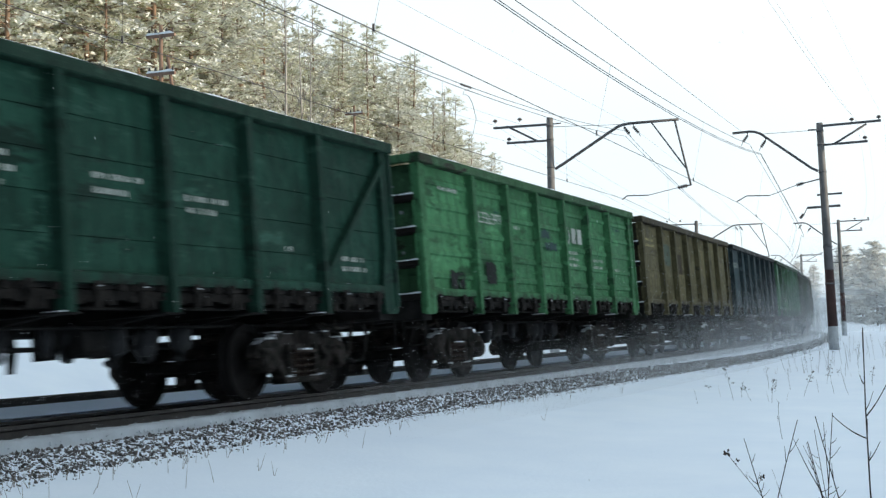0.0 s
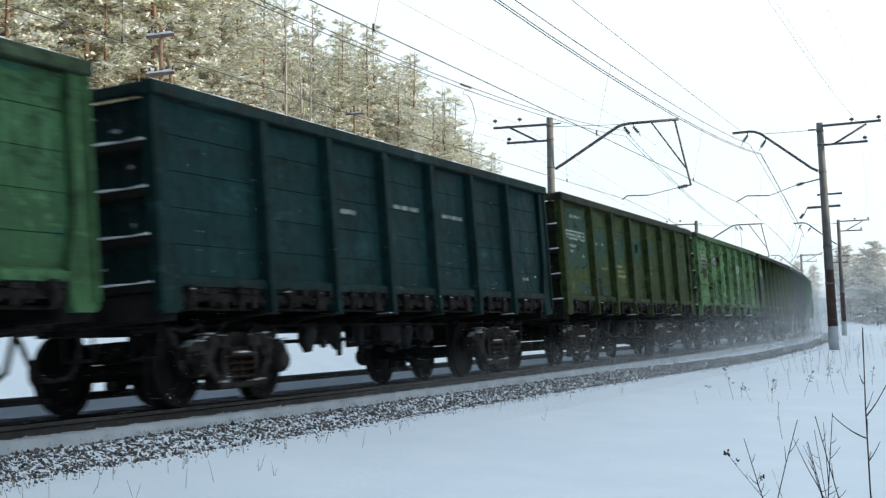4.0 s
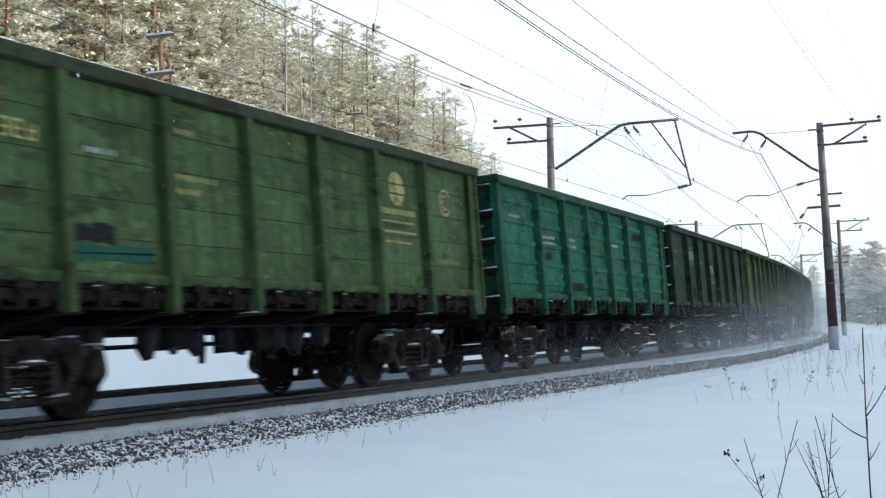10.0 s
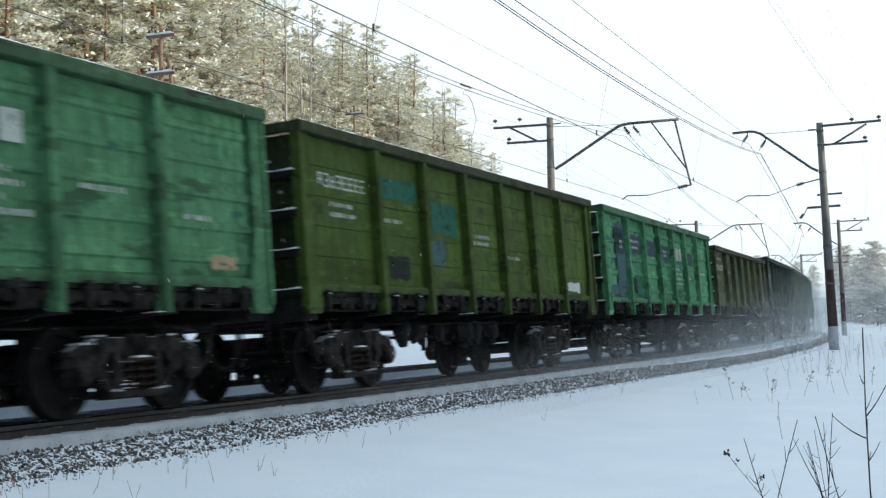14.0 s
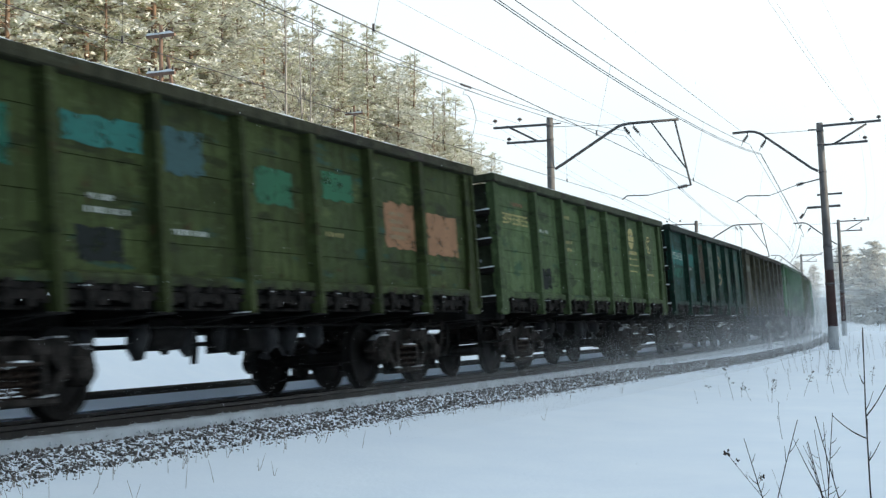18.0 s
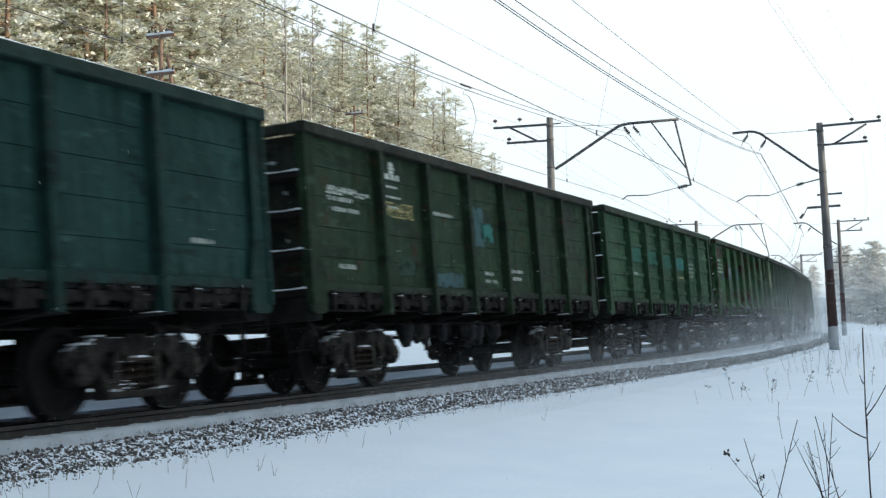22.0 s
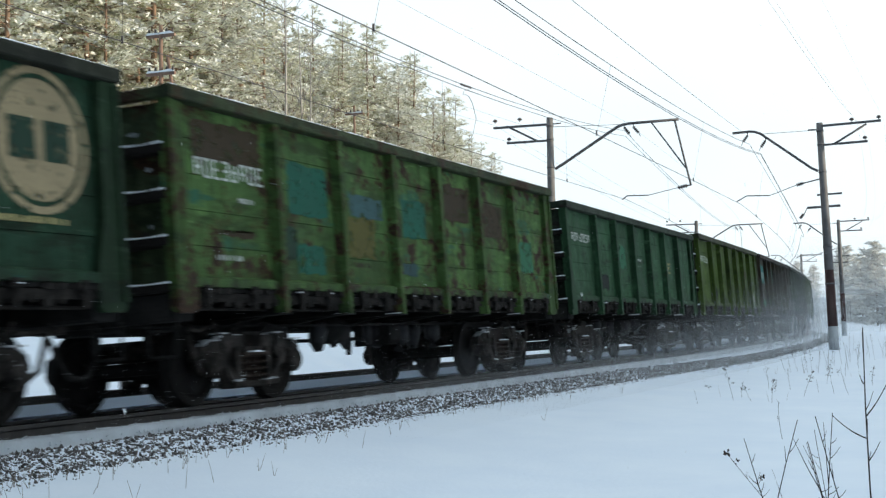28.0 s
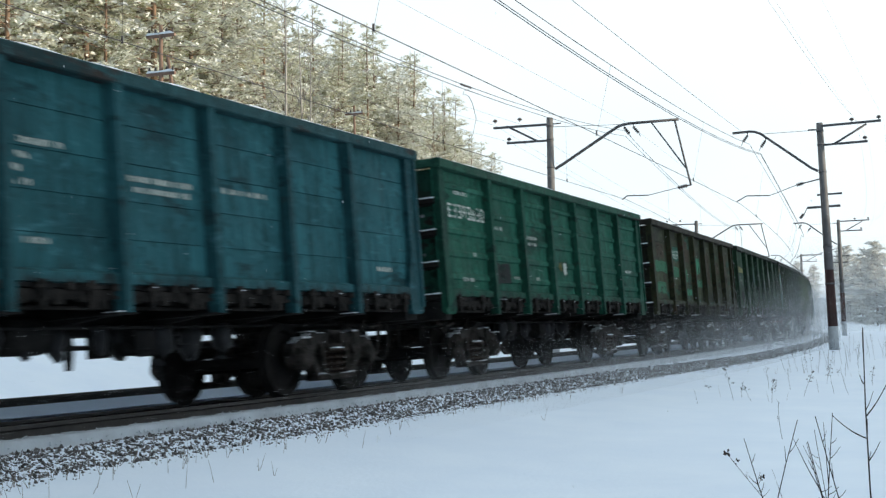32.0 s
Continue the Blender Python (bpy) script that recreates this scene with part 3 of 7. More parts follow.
NEAR_S, FAR_S = [p[0] for p in NEAR_POLES], [p[0] for p in FAR_POLES]
for base, ends, zend, zmid, zc, zce, pair in ((0.0, NEAR_S, 8.75, 7.60, 5.83, 6.08, ((-0.42, 0.0), (-0.90, -0.62), (-0.90, -0.68))), (4.2, FAR_S, 8.83, 7.48, 5.85, 6.13, ((0.0, 0.0), (0.03, 0.12)))):
    what = "over the near track" if base < 1 else "over the second track"
    contact = wire("contact_wire", span_line(ends, base, zce, zc), 0.010, "taut dark contact wire " + what)
    for off, up in pair:
        wire("messenger_wire", span_line(ends, base + off, zend + up * (0.72 if up < 0 else 2.0), zmid + up), 0.0105, "sagging messenger wire " + what)
    for a, b in zip(ends, ends[1:]):
        for u in ((0.10, 0.318, 0.55, 0.78) if base < 1 else (0.17, 0.37, 0.62, 0.83)):
            s = a + (b - a) * u
            z1 = zmid + (zend - zmid) * (2 * u - 1) ** 2
            bm = bmesh.new()
            zc2 = zc + (zce - zc) * (2 * u - 1) ** 2
            tube(bm, [spot(s, base, zc2), spot(s + 0.03, base + 0.5 * pair[0][0] + 0.01, (zc2 + z1) / 2), spot(s, base + pair[0][0], z1)], 0.0035, 4)
            tube(bm, [spot(s, base, zc2 - 0.03), spot(s, base, zc2 + 0.10)], 0.022, 6)
            part("dropper", bm, WIRE, contact)
wire("anchor_wire", [spot(s, -0.05, 8.86 + 0.52 * ((s - 35) / 24.5) ** 2) for s in range(10, 60, 4)] + [spot(59.5, -0.05, 9.38)], 0.008, "slanting feeder wire tied to the bracket end")
for l, z, sag in ((-6.1, 9.5, 7.95), (-5.0, 9.5, 7.95), (-5.45, 8.7, 7.4)):
    wire("feeder_wire", span_line(NEAR_S, l, z, sag), 0.0035 if l == -5.0 else 0.0018, "thin feeder wire on the outer brackets")
for l, z, sag in ((10.0, 9.7, 8.9), (8.9, 9.7, 9.0), (9.3, 8.9, 8.2)):
    wire("feeder_wire", span_line(FAR_S, l, z, sag), 0.005, "thin feeder wire on the far brackets")
wire("return_wire", span_line(FAR_S, 4.2, 9.45, 9.1), 0.004, "thin return wire over the second track")
jumper = wire("jumper_cable", [spot(35.2, 4.2, 7.70), spot(34.5, 4.15, 7.52), spot(34.4, 4.15, 7.42), spot(35.0, 4.2, 7.46), spot(35.3, 4.2, 7.3), spot(35.6, 4.2, 6.9), spot(35.3, 4.2, 6.4), spot(34.7, 4.2, 6.0), spot(34.0, 4.2, 5.92)], 0.008, "looping jumper cable between wires")
bm = bmesh.new()
tube(bm, [spot(34.4, 4.2, 7.70), spot(35.2, 4.2, 7.73)], 0.03, 6)
part("clamp", bm, WIRE, jumper)


# ---- freight wagons ----
HALF, END_PANEL = 6.475, 2.22
POSTS = [-HALF] + [-HALF + END_PANEL + 0.05 + 1.702 * i for i in range(6)] + [HALF]
PAINTED = ("side_panel", "post", "corner_post", "top_rail", "end_rail", "end_wall", "far_side", "end_rib", "brace", "bottom_rail")


def panel_mesh(bm, w, z0, z1, ribbed, y=-1.425):
    """One side sheet from x=0 to w in one piece, with shallow board seams or pressed ribs."""
    prof = [(y + 0.03, z1), (y + 0.03, z0), (y, z0)]
    if ribbed:
        for i in range(5):
            z = z0 + (z1 - z0) * (i + 0.75) / 5.4
            prof += [(y, z - 0.055), (y - 0.030, z - 0.030), (y - 0.032, z + 0.035), (y, z + 0.075)]
    else:
        for i in range(1, 5):
            z = z0 + (z1 - z0) * i / 5 + 0.02
            prof += [(y, z - 0.004), (y + 0.012, z - 0.002), (y + 0.012, z + 0.007), (y - 0.001, z + 0.009)]
    prof.append((y, z1))
    prism_x(bm, 0.0, w, prof)


def prism_x(bm, x0, x1, pts, mat=0):
    """A polygon in y, z drawn out along x, its ends drawn in."""
    cy = sum(p[0] for p in pts) / len(pts)
    a = [bm.verts.new((x0, y, z)) for y, z in pts]
    b = [bm.verts.new((x1, y, z)) for y, z in pts]
    k = len(pts)
    fs = [bm.faces.new([a[i], a[(i + 1) % k], b[(i + 1) % k], b[i]]) for i in range(k)] + [bm.faces.new(a[::-1]), bm.faces.new(b)]
    for f in fs:
        f.material_index = mat
    bmesh.ops.recalc_face_normals(bm, faces=fs)


def post_mesh(bm, x, z0, z1, w=0.15, y=-1.425, out=0.135):
    """A hat-section post that narrows a little at its foot."""
    ring = lambda z, k: [bm.verts.new((x + px * w * k, y - py, z)) for px, py in ((-0.62, 0.0), (-0.42, out), (0.42, out), (0.62, 0.0))]
    a, b, c = ring(z0, 0.8), ring(z0 + 0.35, 1.0), ring(z1, 1.0)
    fs = []
    for p, q in ((a, b), (b, c)):
        for i in range(3):
            fs.append(bm.faces.new([p[i], p[i + 1], q[i + 1], q[i]]))
        fs.append(bm.faces.new([p[3], p[0], q[0], q[3]]))
    fs += [bm.faces.new(a[::-1]), bm.faces.new(c)]
    bmesh.ops.recalc_face_normals(bm, faces=fs)


def helix(bm, cx, cy, z0, z1, r, wire_r, turns, mat=0):
    n = turns * 7
    tube(bm, [(cx + r * math.cos(2 * math.pi * turns * i / n), cy + r * math.sin(2 * math.pi * turns * i / n), z0 + (z1 - z0) * i / n) for i in range(n + 1)], wire_r, 3, mat)


def bogie(parent, x):
    bm = bmesh.new()
    box(bm, x - 0.22, x + 0.22, -1.10, 1.10, 0.58, 0.84, 0.04)
    box(bm, x - 0.30, x + 0.30, -0.28, 0.28, 0.80, 0.92, 0.03)
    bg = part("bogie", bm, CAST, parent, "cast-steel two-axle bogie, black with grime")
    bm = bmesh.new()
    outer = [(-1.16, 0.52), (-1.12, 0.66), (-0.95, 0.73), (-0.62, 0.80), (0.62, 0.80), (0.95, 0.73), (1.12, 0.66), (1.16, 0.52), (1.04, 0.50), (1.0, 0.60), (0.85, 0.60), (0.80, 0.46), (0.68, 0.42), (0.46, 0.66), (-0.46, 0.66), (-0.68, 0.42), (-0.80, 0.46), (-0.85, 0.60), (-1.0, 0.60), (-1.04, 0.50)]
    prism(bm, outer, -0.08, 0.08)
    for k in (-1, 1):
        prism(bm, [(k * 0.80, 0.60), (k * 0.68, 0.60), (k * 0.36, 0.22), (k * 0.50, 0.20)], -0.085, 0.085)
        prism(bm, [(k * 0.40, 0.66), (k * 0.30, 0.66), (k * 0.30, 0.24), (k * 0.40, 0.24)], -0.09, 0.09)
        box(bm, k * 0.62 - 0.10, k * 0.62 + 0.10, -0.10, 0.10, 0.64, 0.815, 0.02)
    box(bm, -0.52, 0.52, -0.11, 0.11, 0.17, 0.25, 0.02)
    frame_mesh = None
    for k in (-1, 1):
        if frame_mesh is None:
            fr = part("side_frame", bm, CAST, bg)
            frame_mesh = fr
        else:
            fr = same_part("side_frame", frame_mesh, bg)
        fr.matrix_basis = Matrix.Translation((x, k * 1.02, 0))
    bm = bmesh.new()
    for cx in (-0.19, 0.0, 0.19):
        helix(bm, cx, 0, 0.25, 0.57, 0.075, 0.019, 4)
    box(bm, -0.28, 0.28, -0.10, 0.10, 0.56, 0.59)
    sp = part("spring_set", bm, SPRING, bg, "coil springs in the bogie window")
    sp.matrix_basis = Matrix.Translation((x, -1.06, 0))
    bm = bmesh.new()
    prism(bm, [(-0.14, 0.588), (-0.08, 0.61), (0.05, 0.604), (0.10, 0.588)], -0.07, 0.05)
    sn = part("snow_clump", bm, SNOW_CAP, bg, "snow lodged on the spring seat")
    sn.matrix_basis = Matrix.Translation((x, -1.12, 0))
    # powder snow caught along the casting
    bm = bmesh.new()
    rs = random.Random(41)
    for x0, x1, za, zb2, y in ((-1.10, -0.88, 0.685, 0.755, -0.02), (-0.84, -0.66, 0.765, 0.79, -0.05), (-0.46, -0.12, 0.803, 0.803, 0.0), (0.22, 0.5, 0.803, 0.803, 0.02), (0.64, 0.84, 0.80, 0.768, 0.0), (0.90, 1.10, 0.75, 0.69, -0.03), (-0.42, -0.28, 0.252, 0.252, -0.05), (0.22, 0.42, 0.252, 0.252, -0.06)):
        h = rs.uniform(0.004, 0.014)
        x0, x1 = x0 + rs.uniform(0.0, 0.05), x1 - rs.uniform(0.0, 0.06)
        prism(bm, [(x0, za - 0.004), (x0 + 0.05, za + (zb2 - za) * 0.3 + h), ((x0 + x1) / 2, (za + zb2) / 2 + h * 0.7), (x1 - 0.04, zb2 + h * 0.9), (x1, zb2 - 0.004)], y - 0.055, y + 0.045)
    crust = part("snow_crust", bm, FROST, bg, "powder snow caught on the side frame")
    crust["kind"] = "stuff"
    crust.matrix_basis = Matrix.Translation((x, -1.02, 0))
    # axle boxes
    bm = bmesh.new()
    lathe(bm, [(0.05, -0.17), (0.115, -0.165), (0.13, -0.14), (0.155, -0.12), (0.155, 0.10)], True, 11)
    box(bm, -0.14, 0.14, -0.10, 0.08, 0.08, 0.15, 0.02)
    ab = part("axle_box", bm, CAST, bg)
    first = True
    for k in (-1, 1):
        for j in (-1, 1):
            m = Matrix.Translation((x + k * 0.925, j * 1.03, 0.478)) @ (Matrix.Identity(4) if j < 0 else Matrix.Rotation(math.pi, 4, "Z"))
            if first:
                ab.matrix_basis = m
                first = False
            else:
                same_part("axle_box", ab, bg, m)
    # brake gear
    bm = bmesh.new()
    for k in (-1, 1):
        box(bm, x + k * 0.40 - 0.03, x + k * 0.40 + 0.03, -0.80, 0.80, 0.36, 0.44)
        for j in (-1, 1):
            prism(bm, [(x + k * 0.42, 0.30), (x + k * 0.47, 0.30), (x + k * 0.455, 0.60), (x + k * 0.40, 0.60)], j * 0.79 - 0.04, j * 0.79 + 0.04)
    part("brake_beam", bm, UNDER, bg)
    bm = bmesh.new()
    rnd = random.Random(int(x * 10) + 50)
    for k in (-1, 1):
        box(bm, k * 0.925 - 0.13, k * 0.925 + rnd.uniform(0.02, 0.12), -0.17, -0.02, 0.735, 0.735 + rnd.uniform(0.012, 0.03))
        box(bm, k * 0.62 - 0.09, k * 0.62 + 0.08, -0.09, 0.06, 0.815, 0.835)
        box(bm, k * 0.42 - 0.06, k * 0.42 + 0.05, -0.12, -0.085, 0.252, 0.275)
    sd = part("snow_dabs", bm, FROST, bg, "dabs of snow on the side frame")
    sd["kind"] = "stuff"
    sd.matrix_basis = Matrix.Translation((x, -1.02, 0))
    # wheelsets, turning on their own axles
    prof = [(0.075, -0.92), (0.085, -0.86), (0.125, -0.84), (0.36, -0.80), (0.395, -0.845), (0.470, -0.845), (0.480, -0.77), (0.506, -0.745), (0.506, -0.72), (0.40, -0.72), (0.37, -0.765), (0.12, -0.71), (0.08, -0.66), (0.08, 0.0)]
    bm = bmesh.new()
    lathe(bm, prof + [(r, -a) for r, a in reversed(prof[:-1])], True, 26)
    ws = part("wheelset", bm, WHEEL, bg, "pair of dark steel wheels on an axle")
    ws.matrix_basis = Matrix.Translation((x - 0.925, 0, 0.478))
    ws2 = same_part("wheelset", ws, bg, Matrix.Translation((x + 0.925, 0, 0.478)))
    ws2["label"] = ws["label"]
    return bg


def wagon_model(H, ribbed, braces, cover):
    """One open wagon: origin on the rail heads at its middle, x forward."""
    ob = new("freight_wagon")
    zb, zs = 1.03, 1.36
    zt = H - 0.15
    made = {}
    for i in range(7):
        x0, x1 = POSTS[i], POSTS[i + 1]
        w = round(x1 - x0, 3)
        if w not in made:
            bm = bmesh.new()
            panel_mesh(bm, w, zs, zt, ribbed)
            made[w] = part("side_panel", bm, cover, ob)
            made[w].matrix_basis = Matrix.Translation((x0, 0, 0))
        else:
            same_part("side_panel", made[w], ob, Matrix.Translation((x0, 0, 0)))
    po = None
    for x in POSTS[1:-1]:
        if po is None:
            bm = bmesh.new()
            post_mesh(bm, 0, zb, zt + 0.02)
            po = part("post", bm, cover, ob)
            po.matrix_basis = Matrix.Translation((x, 0, 0))
        else:
            same_part("post", po, ob, Matrix.Translation((x, 0, 0)))
    for k in (-1, 1):
        bm = bmesh.new()
        prism(bm, [(k * HALF, zb + 0.05), (k * (HALF - 0.06), zb), (k * (HALF - 0.36), zb), (k * (HALF - 0.42), zb + 0.06), (k * (HALF - 0.42), zs + 0.1), (k * (HALF - 0.30), zs + 0.6), (k * (HALF - 0.30), zt + 0.01), (k * HALF, zt + 0.01)], -1.505, -1.426)
        prism(bm, [(k * HALF, zb + 0.1), (k * (HALF - 0.07), zb + 0.1), (k * (HALF - 0.07), zt + 0.01), (k * HALF, zt + 0.01)], -1.535, -1.505)
        part("corner_post", bm, cover, ob)
    bm = bmesh.new()
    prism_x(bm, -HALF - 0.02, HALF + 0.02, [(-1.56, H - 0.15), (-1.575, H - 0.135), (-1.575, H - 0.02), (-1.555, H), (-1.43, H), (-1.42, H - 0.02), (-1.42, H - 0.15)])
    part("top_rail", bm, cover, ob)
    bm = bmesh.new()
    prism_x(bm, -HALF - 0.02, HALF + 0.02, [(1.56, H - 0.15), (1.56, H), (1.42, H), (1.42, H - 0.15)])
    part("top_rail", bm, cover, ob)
    bm = bmesh.new()
    prism_x(bm, -HALF + 0.42, HALF - 0.42, [(-1.427, zs - 0.05), (-1.50, zs - 0.04), (-1.50, zs + 0.055), (-1.427, zs + 0.09)])
    part("bottom_rail", bm, cover, ob)
    # the far side in one piece
    bm = bmesh.new()
    box(bm, -HALF, HALF, 1.445, 1.475, zs, zt)
    for x in POSTS:
        box(bm, x - 0.08, x + 0.08, 1.475, 1.55, zb, zt, 0.01)
    part("far_side", bm, cover, ob)
    if braces:
        for k in (-1, 1):
            bm = bmesh.new()
            x0, x1 = k * (HALF - 0.15), k * (HALF - END_PANEL + 0.1)
            box_between(bm, Vector((x0, -1.475, zt - 0.12)), Vector((x1, -1.475, zs + 0.12)), 0.09, 0.10)
            part("brace", bm, cover, ob, "diagonal brace across the end panel")
    # ends: a sheet with deep horizontal ribs
    for k in (-1, 1):
        bm = bmesh.new()
        xo = k * (HALF - 0.12)
        box(bm, min(xo, xo - k * 0.03), max(xo, xo - k * 0.03), -1.44, 1.44, zs - 0.1, zt)
        ew = part("end_wall", bm, cover, ob)
        bm = bmesh.new()
        box(bm, min(k * (HALF - 0.14), k * (HALF + 0.02)), max(k * (HALF - 0.14), k * (HALF + 0.02)), -1.42, 1.42, H - 0.14, H - 0.005, 0.015)
        part("end_rail", bm, cover, ob)
        rib = None
        if k > 0:
            bm = bmesh.new()
            for i in range(4):
                z = zs - 0.09 + i * 0.505 * (H - 1.4) / 2.1
                box(bm, HALF - 0.12, HALF + 0.03, -1.43, 1.43, z, z + 0.09, 0.015)
            part("end_rib", bm, cover, ob)
            continue
        for i in range(4):
            z = zs - 0.09 + i * 0.505 * (H - 1.4) / 2.1
            if rib is None:
                bm = bmesh.new()
                prism_rib(bm)
                rib = part("end_rib", bm, cover, ob)
                rib.matrix_basis = Matrix.Translation((-HALF + 0.12, 0, z))
                bm = bmesh.new()
                rnd = random.Random(5)
                n = 11
                lines = []
                for j in range(n + 1):
                    y0 = -1.42 + 2.84 * j / n
                    h = rnd.choice((0.002, 0.006, 0.011, 0.016, 0.022))
                    lines.append([bm.verts.new((x, y0, zz)) for x, zz in ((-0.155, 0.08), (-0.14 + rnd.uniform(-0.01, 0.05), 0.085 + h), (0.0, 0.085 + h * 1.3), (0.0, 0.08))])
                for p, q in zip(lines, lines[1:]):
                    for k in range(4):
                        bm.faces.new([p[k], q[k], q[(k + 1) % 4], p[(k + 1) % 4]])
                bm.faces.new(lines[0][::-1]), bm.faces.new(lines[-1])
                bmesh.ops.recalc_face_normals(bm, faces=bm.faces)
                snow_mesh = part("snow_ledge", bm, SNOW_CAP, rib, "snow lying along the rib")
            else:
                r2 = same_part("end_rib", rib, ob, Matrix.Translation((-HALF + 0.12, 0, z)))
                o = same_part("snow_ledge", snow_mesh, r2)
                o["label"] = snow_mesh["label"]
    # driven snow sticking to the rear end between the ribs
    bm = bmesh.new()
    rnd = random.Random(23)
    for i in range(4):
        for _ in range(8):
            y0, z0 = rnd.uniform(-1.40, 0.6), zs + 0.06 + i * 0.505 * (H - 1.4) / 2.1 + abs(rnd.gauss(0, 0.12))
            w, h = rnd.uniform(0.05, 0.22), rnd.uniform(0.02, 0.10)
            if z0 + h < H - 0.2:
                bm.faces.new([bm.verts.new((-HALF + 0.116, y0 + w * (0.5 + 0.5 * math.cos(a) * rnd.uniform(0.25, 1.0)), z0 + h * (0.5 + 0.5 * math.sin(a) * rnd.uniform(0.25, 1.0)))) for a in (2 * math.pi * q / 11 for q in range(11))])
    part("driven_snow", bm, DRIVEN, ob, "thin driven snow stuck between the end ribs")["kind"] = "stuff"
    # snow line along the top
    bm = bmesh.new()
    rnd = random.Random(8)
    xs = [-HALF + i * 0.12 for i in range(int(2 * HALF / 0.12) + 1)]
    hs = [max(0.002, 0.012 + 0.020 * noise.noise((x * 1.7, 0, 0)) + rnd.uniform(-0.006, 0.006)) for x in xs]
    rows_ = [[bm.verts.new((x, y, H - 0.002 + (h if k in (1, 2) else 0.0))) for k, y in enumerate((-1.56, -1.545, -1.47, -1.44))] for x, h in zip(xs, hs)]
    for a, c in zip(rows_, rows_[1:]):
        for k in range(3):
            bm.faces.new([a[k], c[k], c[k + 1], a[k + 1]])
    part("snow_rim", bm, SNOW_CAP, ob, "thin line of snow on the top rail")
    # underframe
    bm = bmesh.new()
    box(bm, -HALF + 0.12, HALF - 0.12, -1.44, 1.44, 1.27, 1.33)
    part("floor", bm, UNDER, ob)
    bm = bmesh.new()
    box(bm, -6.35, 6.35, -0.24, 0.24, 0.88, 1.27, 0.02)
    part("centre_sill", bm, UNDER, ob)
    cb = None
    for x in POSTS[1:-1]:
        if cb is None:
            bm = bmesh.new()
            v = [(-0.22, 0.90), (-1.47, 1.03), (-1.47, 1.30), (1.47, 1.30), (1.47, 1.03), (0.22, 0.90)]
            a = [bm.verts.new((-0.05, y, z)) for y, z in v]
            b = [bm.verts.new((0.05, y, z)) for y, z in v]
            for i in range(6):
                bm.faces.new([a[i], a[(i + 1) % 6], b[(i + 1) % 6], b[i]])
            bm.faces.new(a[::-1]), bm.faces.new(b)
            box(bm, -0.16, 0.16, -1.53, -0.5, 1.015, 1.035)
            bmesh.ops.recalc_face_normals(bm, faces=bm.faces)
            cb = part("cross_bearer", bm, UNDER, ob)
            cb.matrix_basis = Matrix.Translation((x, 0, 0))
        else:
            same_part("cross_bearer", cb, ob, Matrix.Translation((x, 0, 0)))
    for k in (-1, 1):
        bm = bmesh.new()
        box(bm, min(k * 6.05, k * 6.45), max(k * 6.05, k * 6.45), -1.40, 1.40, 0.95, 1.27, 0.03)
        part("end_beam", bm, UNDER, ob)
    hatch = None
    for i in range(7):
        x0, x1 = POSTS[i] + 0.16, POSTS[i + 1] - 0.10
        if i in (0, 6):
            bm = bmesh.new()
        elif hatch is None:
            bm = bmesh.new()
            x0, x1 = 0.16, 1.60
        else:
            same_part("hatch", hatch, ob, Matrix.Translation((POSTS[i], 0, 0)))
            continue
        # flap with its hinge lip, latches and toggle arms
        box(bm, x0, x1, -1.42, -0.30, 1.225, 1.262)
        box(bm, x0, x1, -1.46, -1.42, 1.16, 1.25)
        for u in (0.22, 0.72):
            xc = x0 + (x1 - x0) * u
            prism(bm, [(xc - 0.07, 1.34), (xc + 0.05, 1.34), (xc + 0.06, 1.20), (xc + 0.01, 1.06), (xc - 0.05, 1.07), (xc - 0.03, 1.20)], -1.52, -1.47)
            box(bm, xc - 0.10, xc + 0.10, -1.535, -1.45, 1.255, 1.285)
        # caked mud, hooks and torsion bars under the lip
        rc = random.Random(60 + i)
        xc = x0
        while xc < x1 - 0.06:
            wd = rc.uniform(0.05, 0.17)
            zb2 = 1.17 - rc.uniform(-0.02, 0.11)
            prism(bm, [(xc, 1.20), (xc + wd, 1.20), (xc + wd * rc.uniform(0.6, 1.0), zb2), (xc + wd * rc.uniform(0.0, 0.4), zb2 + rc.uniform(-0.01, 0.03))], -1.475, -1.425)
            if rc.random() < 0.5:
                prism(bm, [(xc, 1.29), (xc + 0.05, 1.31 + rc.uniform(0, 0.05)), (xc + wd, 1.30), (xc + wd, 1.24), (xc, 1.25)], -1.478 - rc.uniform(0.0, 0.03), -1.44)
            xc += wd + rc.uniform(0.0, 0.10)
        tube(bm, [(x0, -1.30, 1.09), (x1, -1.30, 1.09)], 0.022, 5)
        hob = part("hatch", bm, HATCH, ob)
        if 0 < i < 6 and hatch is None:
            hatch = hob
            hob.matrix_basis = Matrix.Translation((POSTS[i], 0, 0))
    bm = bmesh.new()
    rnd = random.Random(3)
    for i in range(7):
        for u in (0.22, 0.72):
            xc = POSTS[i] + 0.16 + (POSTS[i + 1] - POSTS[i] - 0.26) * u
            if rnd.random() < 0.62:
                a = xc + rnd.uniform(-0.085, 0.0)
                prism(bm, [(a, 1.283), (a + 0.03, 1.284 + rnd.uniform(0.006, 0.02)), (a + rnd.uniform(0.05, 0.12), 1.284)], -1.53, -1.455)
        if i:
            a = POSTS[i] - rnd.uniform(0.0, 0.14)
            prism(bm, [(a, 1.034), (a + 0.04, 1.036 + rnd.uniform(0.005, 0.018)), (a + rnd.uniform(0.08, 0.2), 1.034)], -1.525, -1.3)
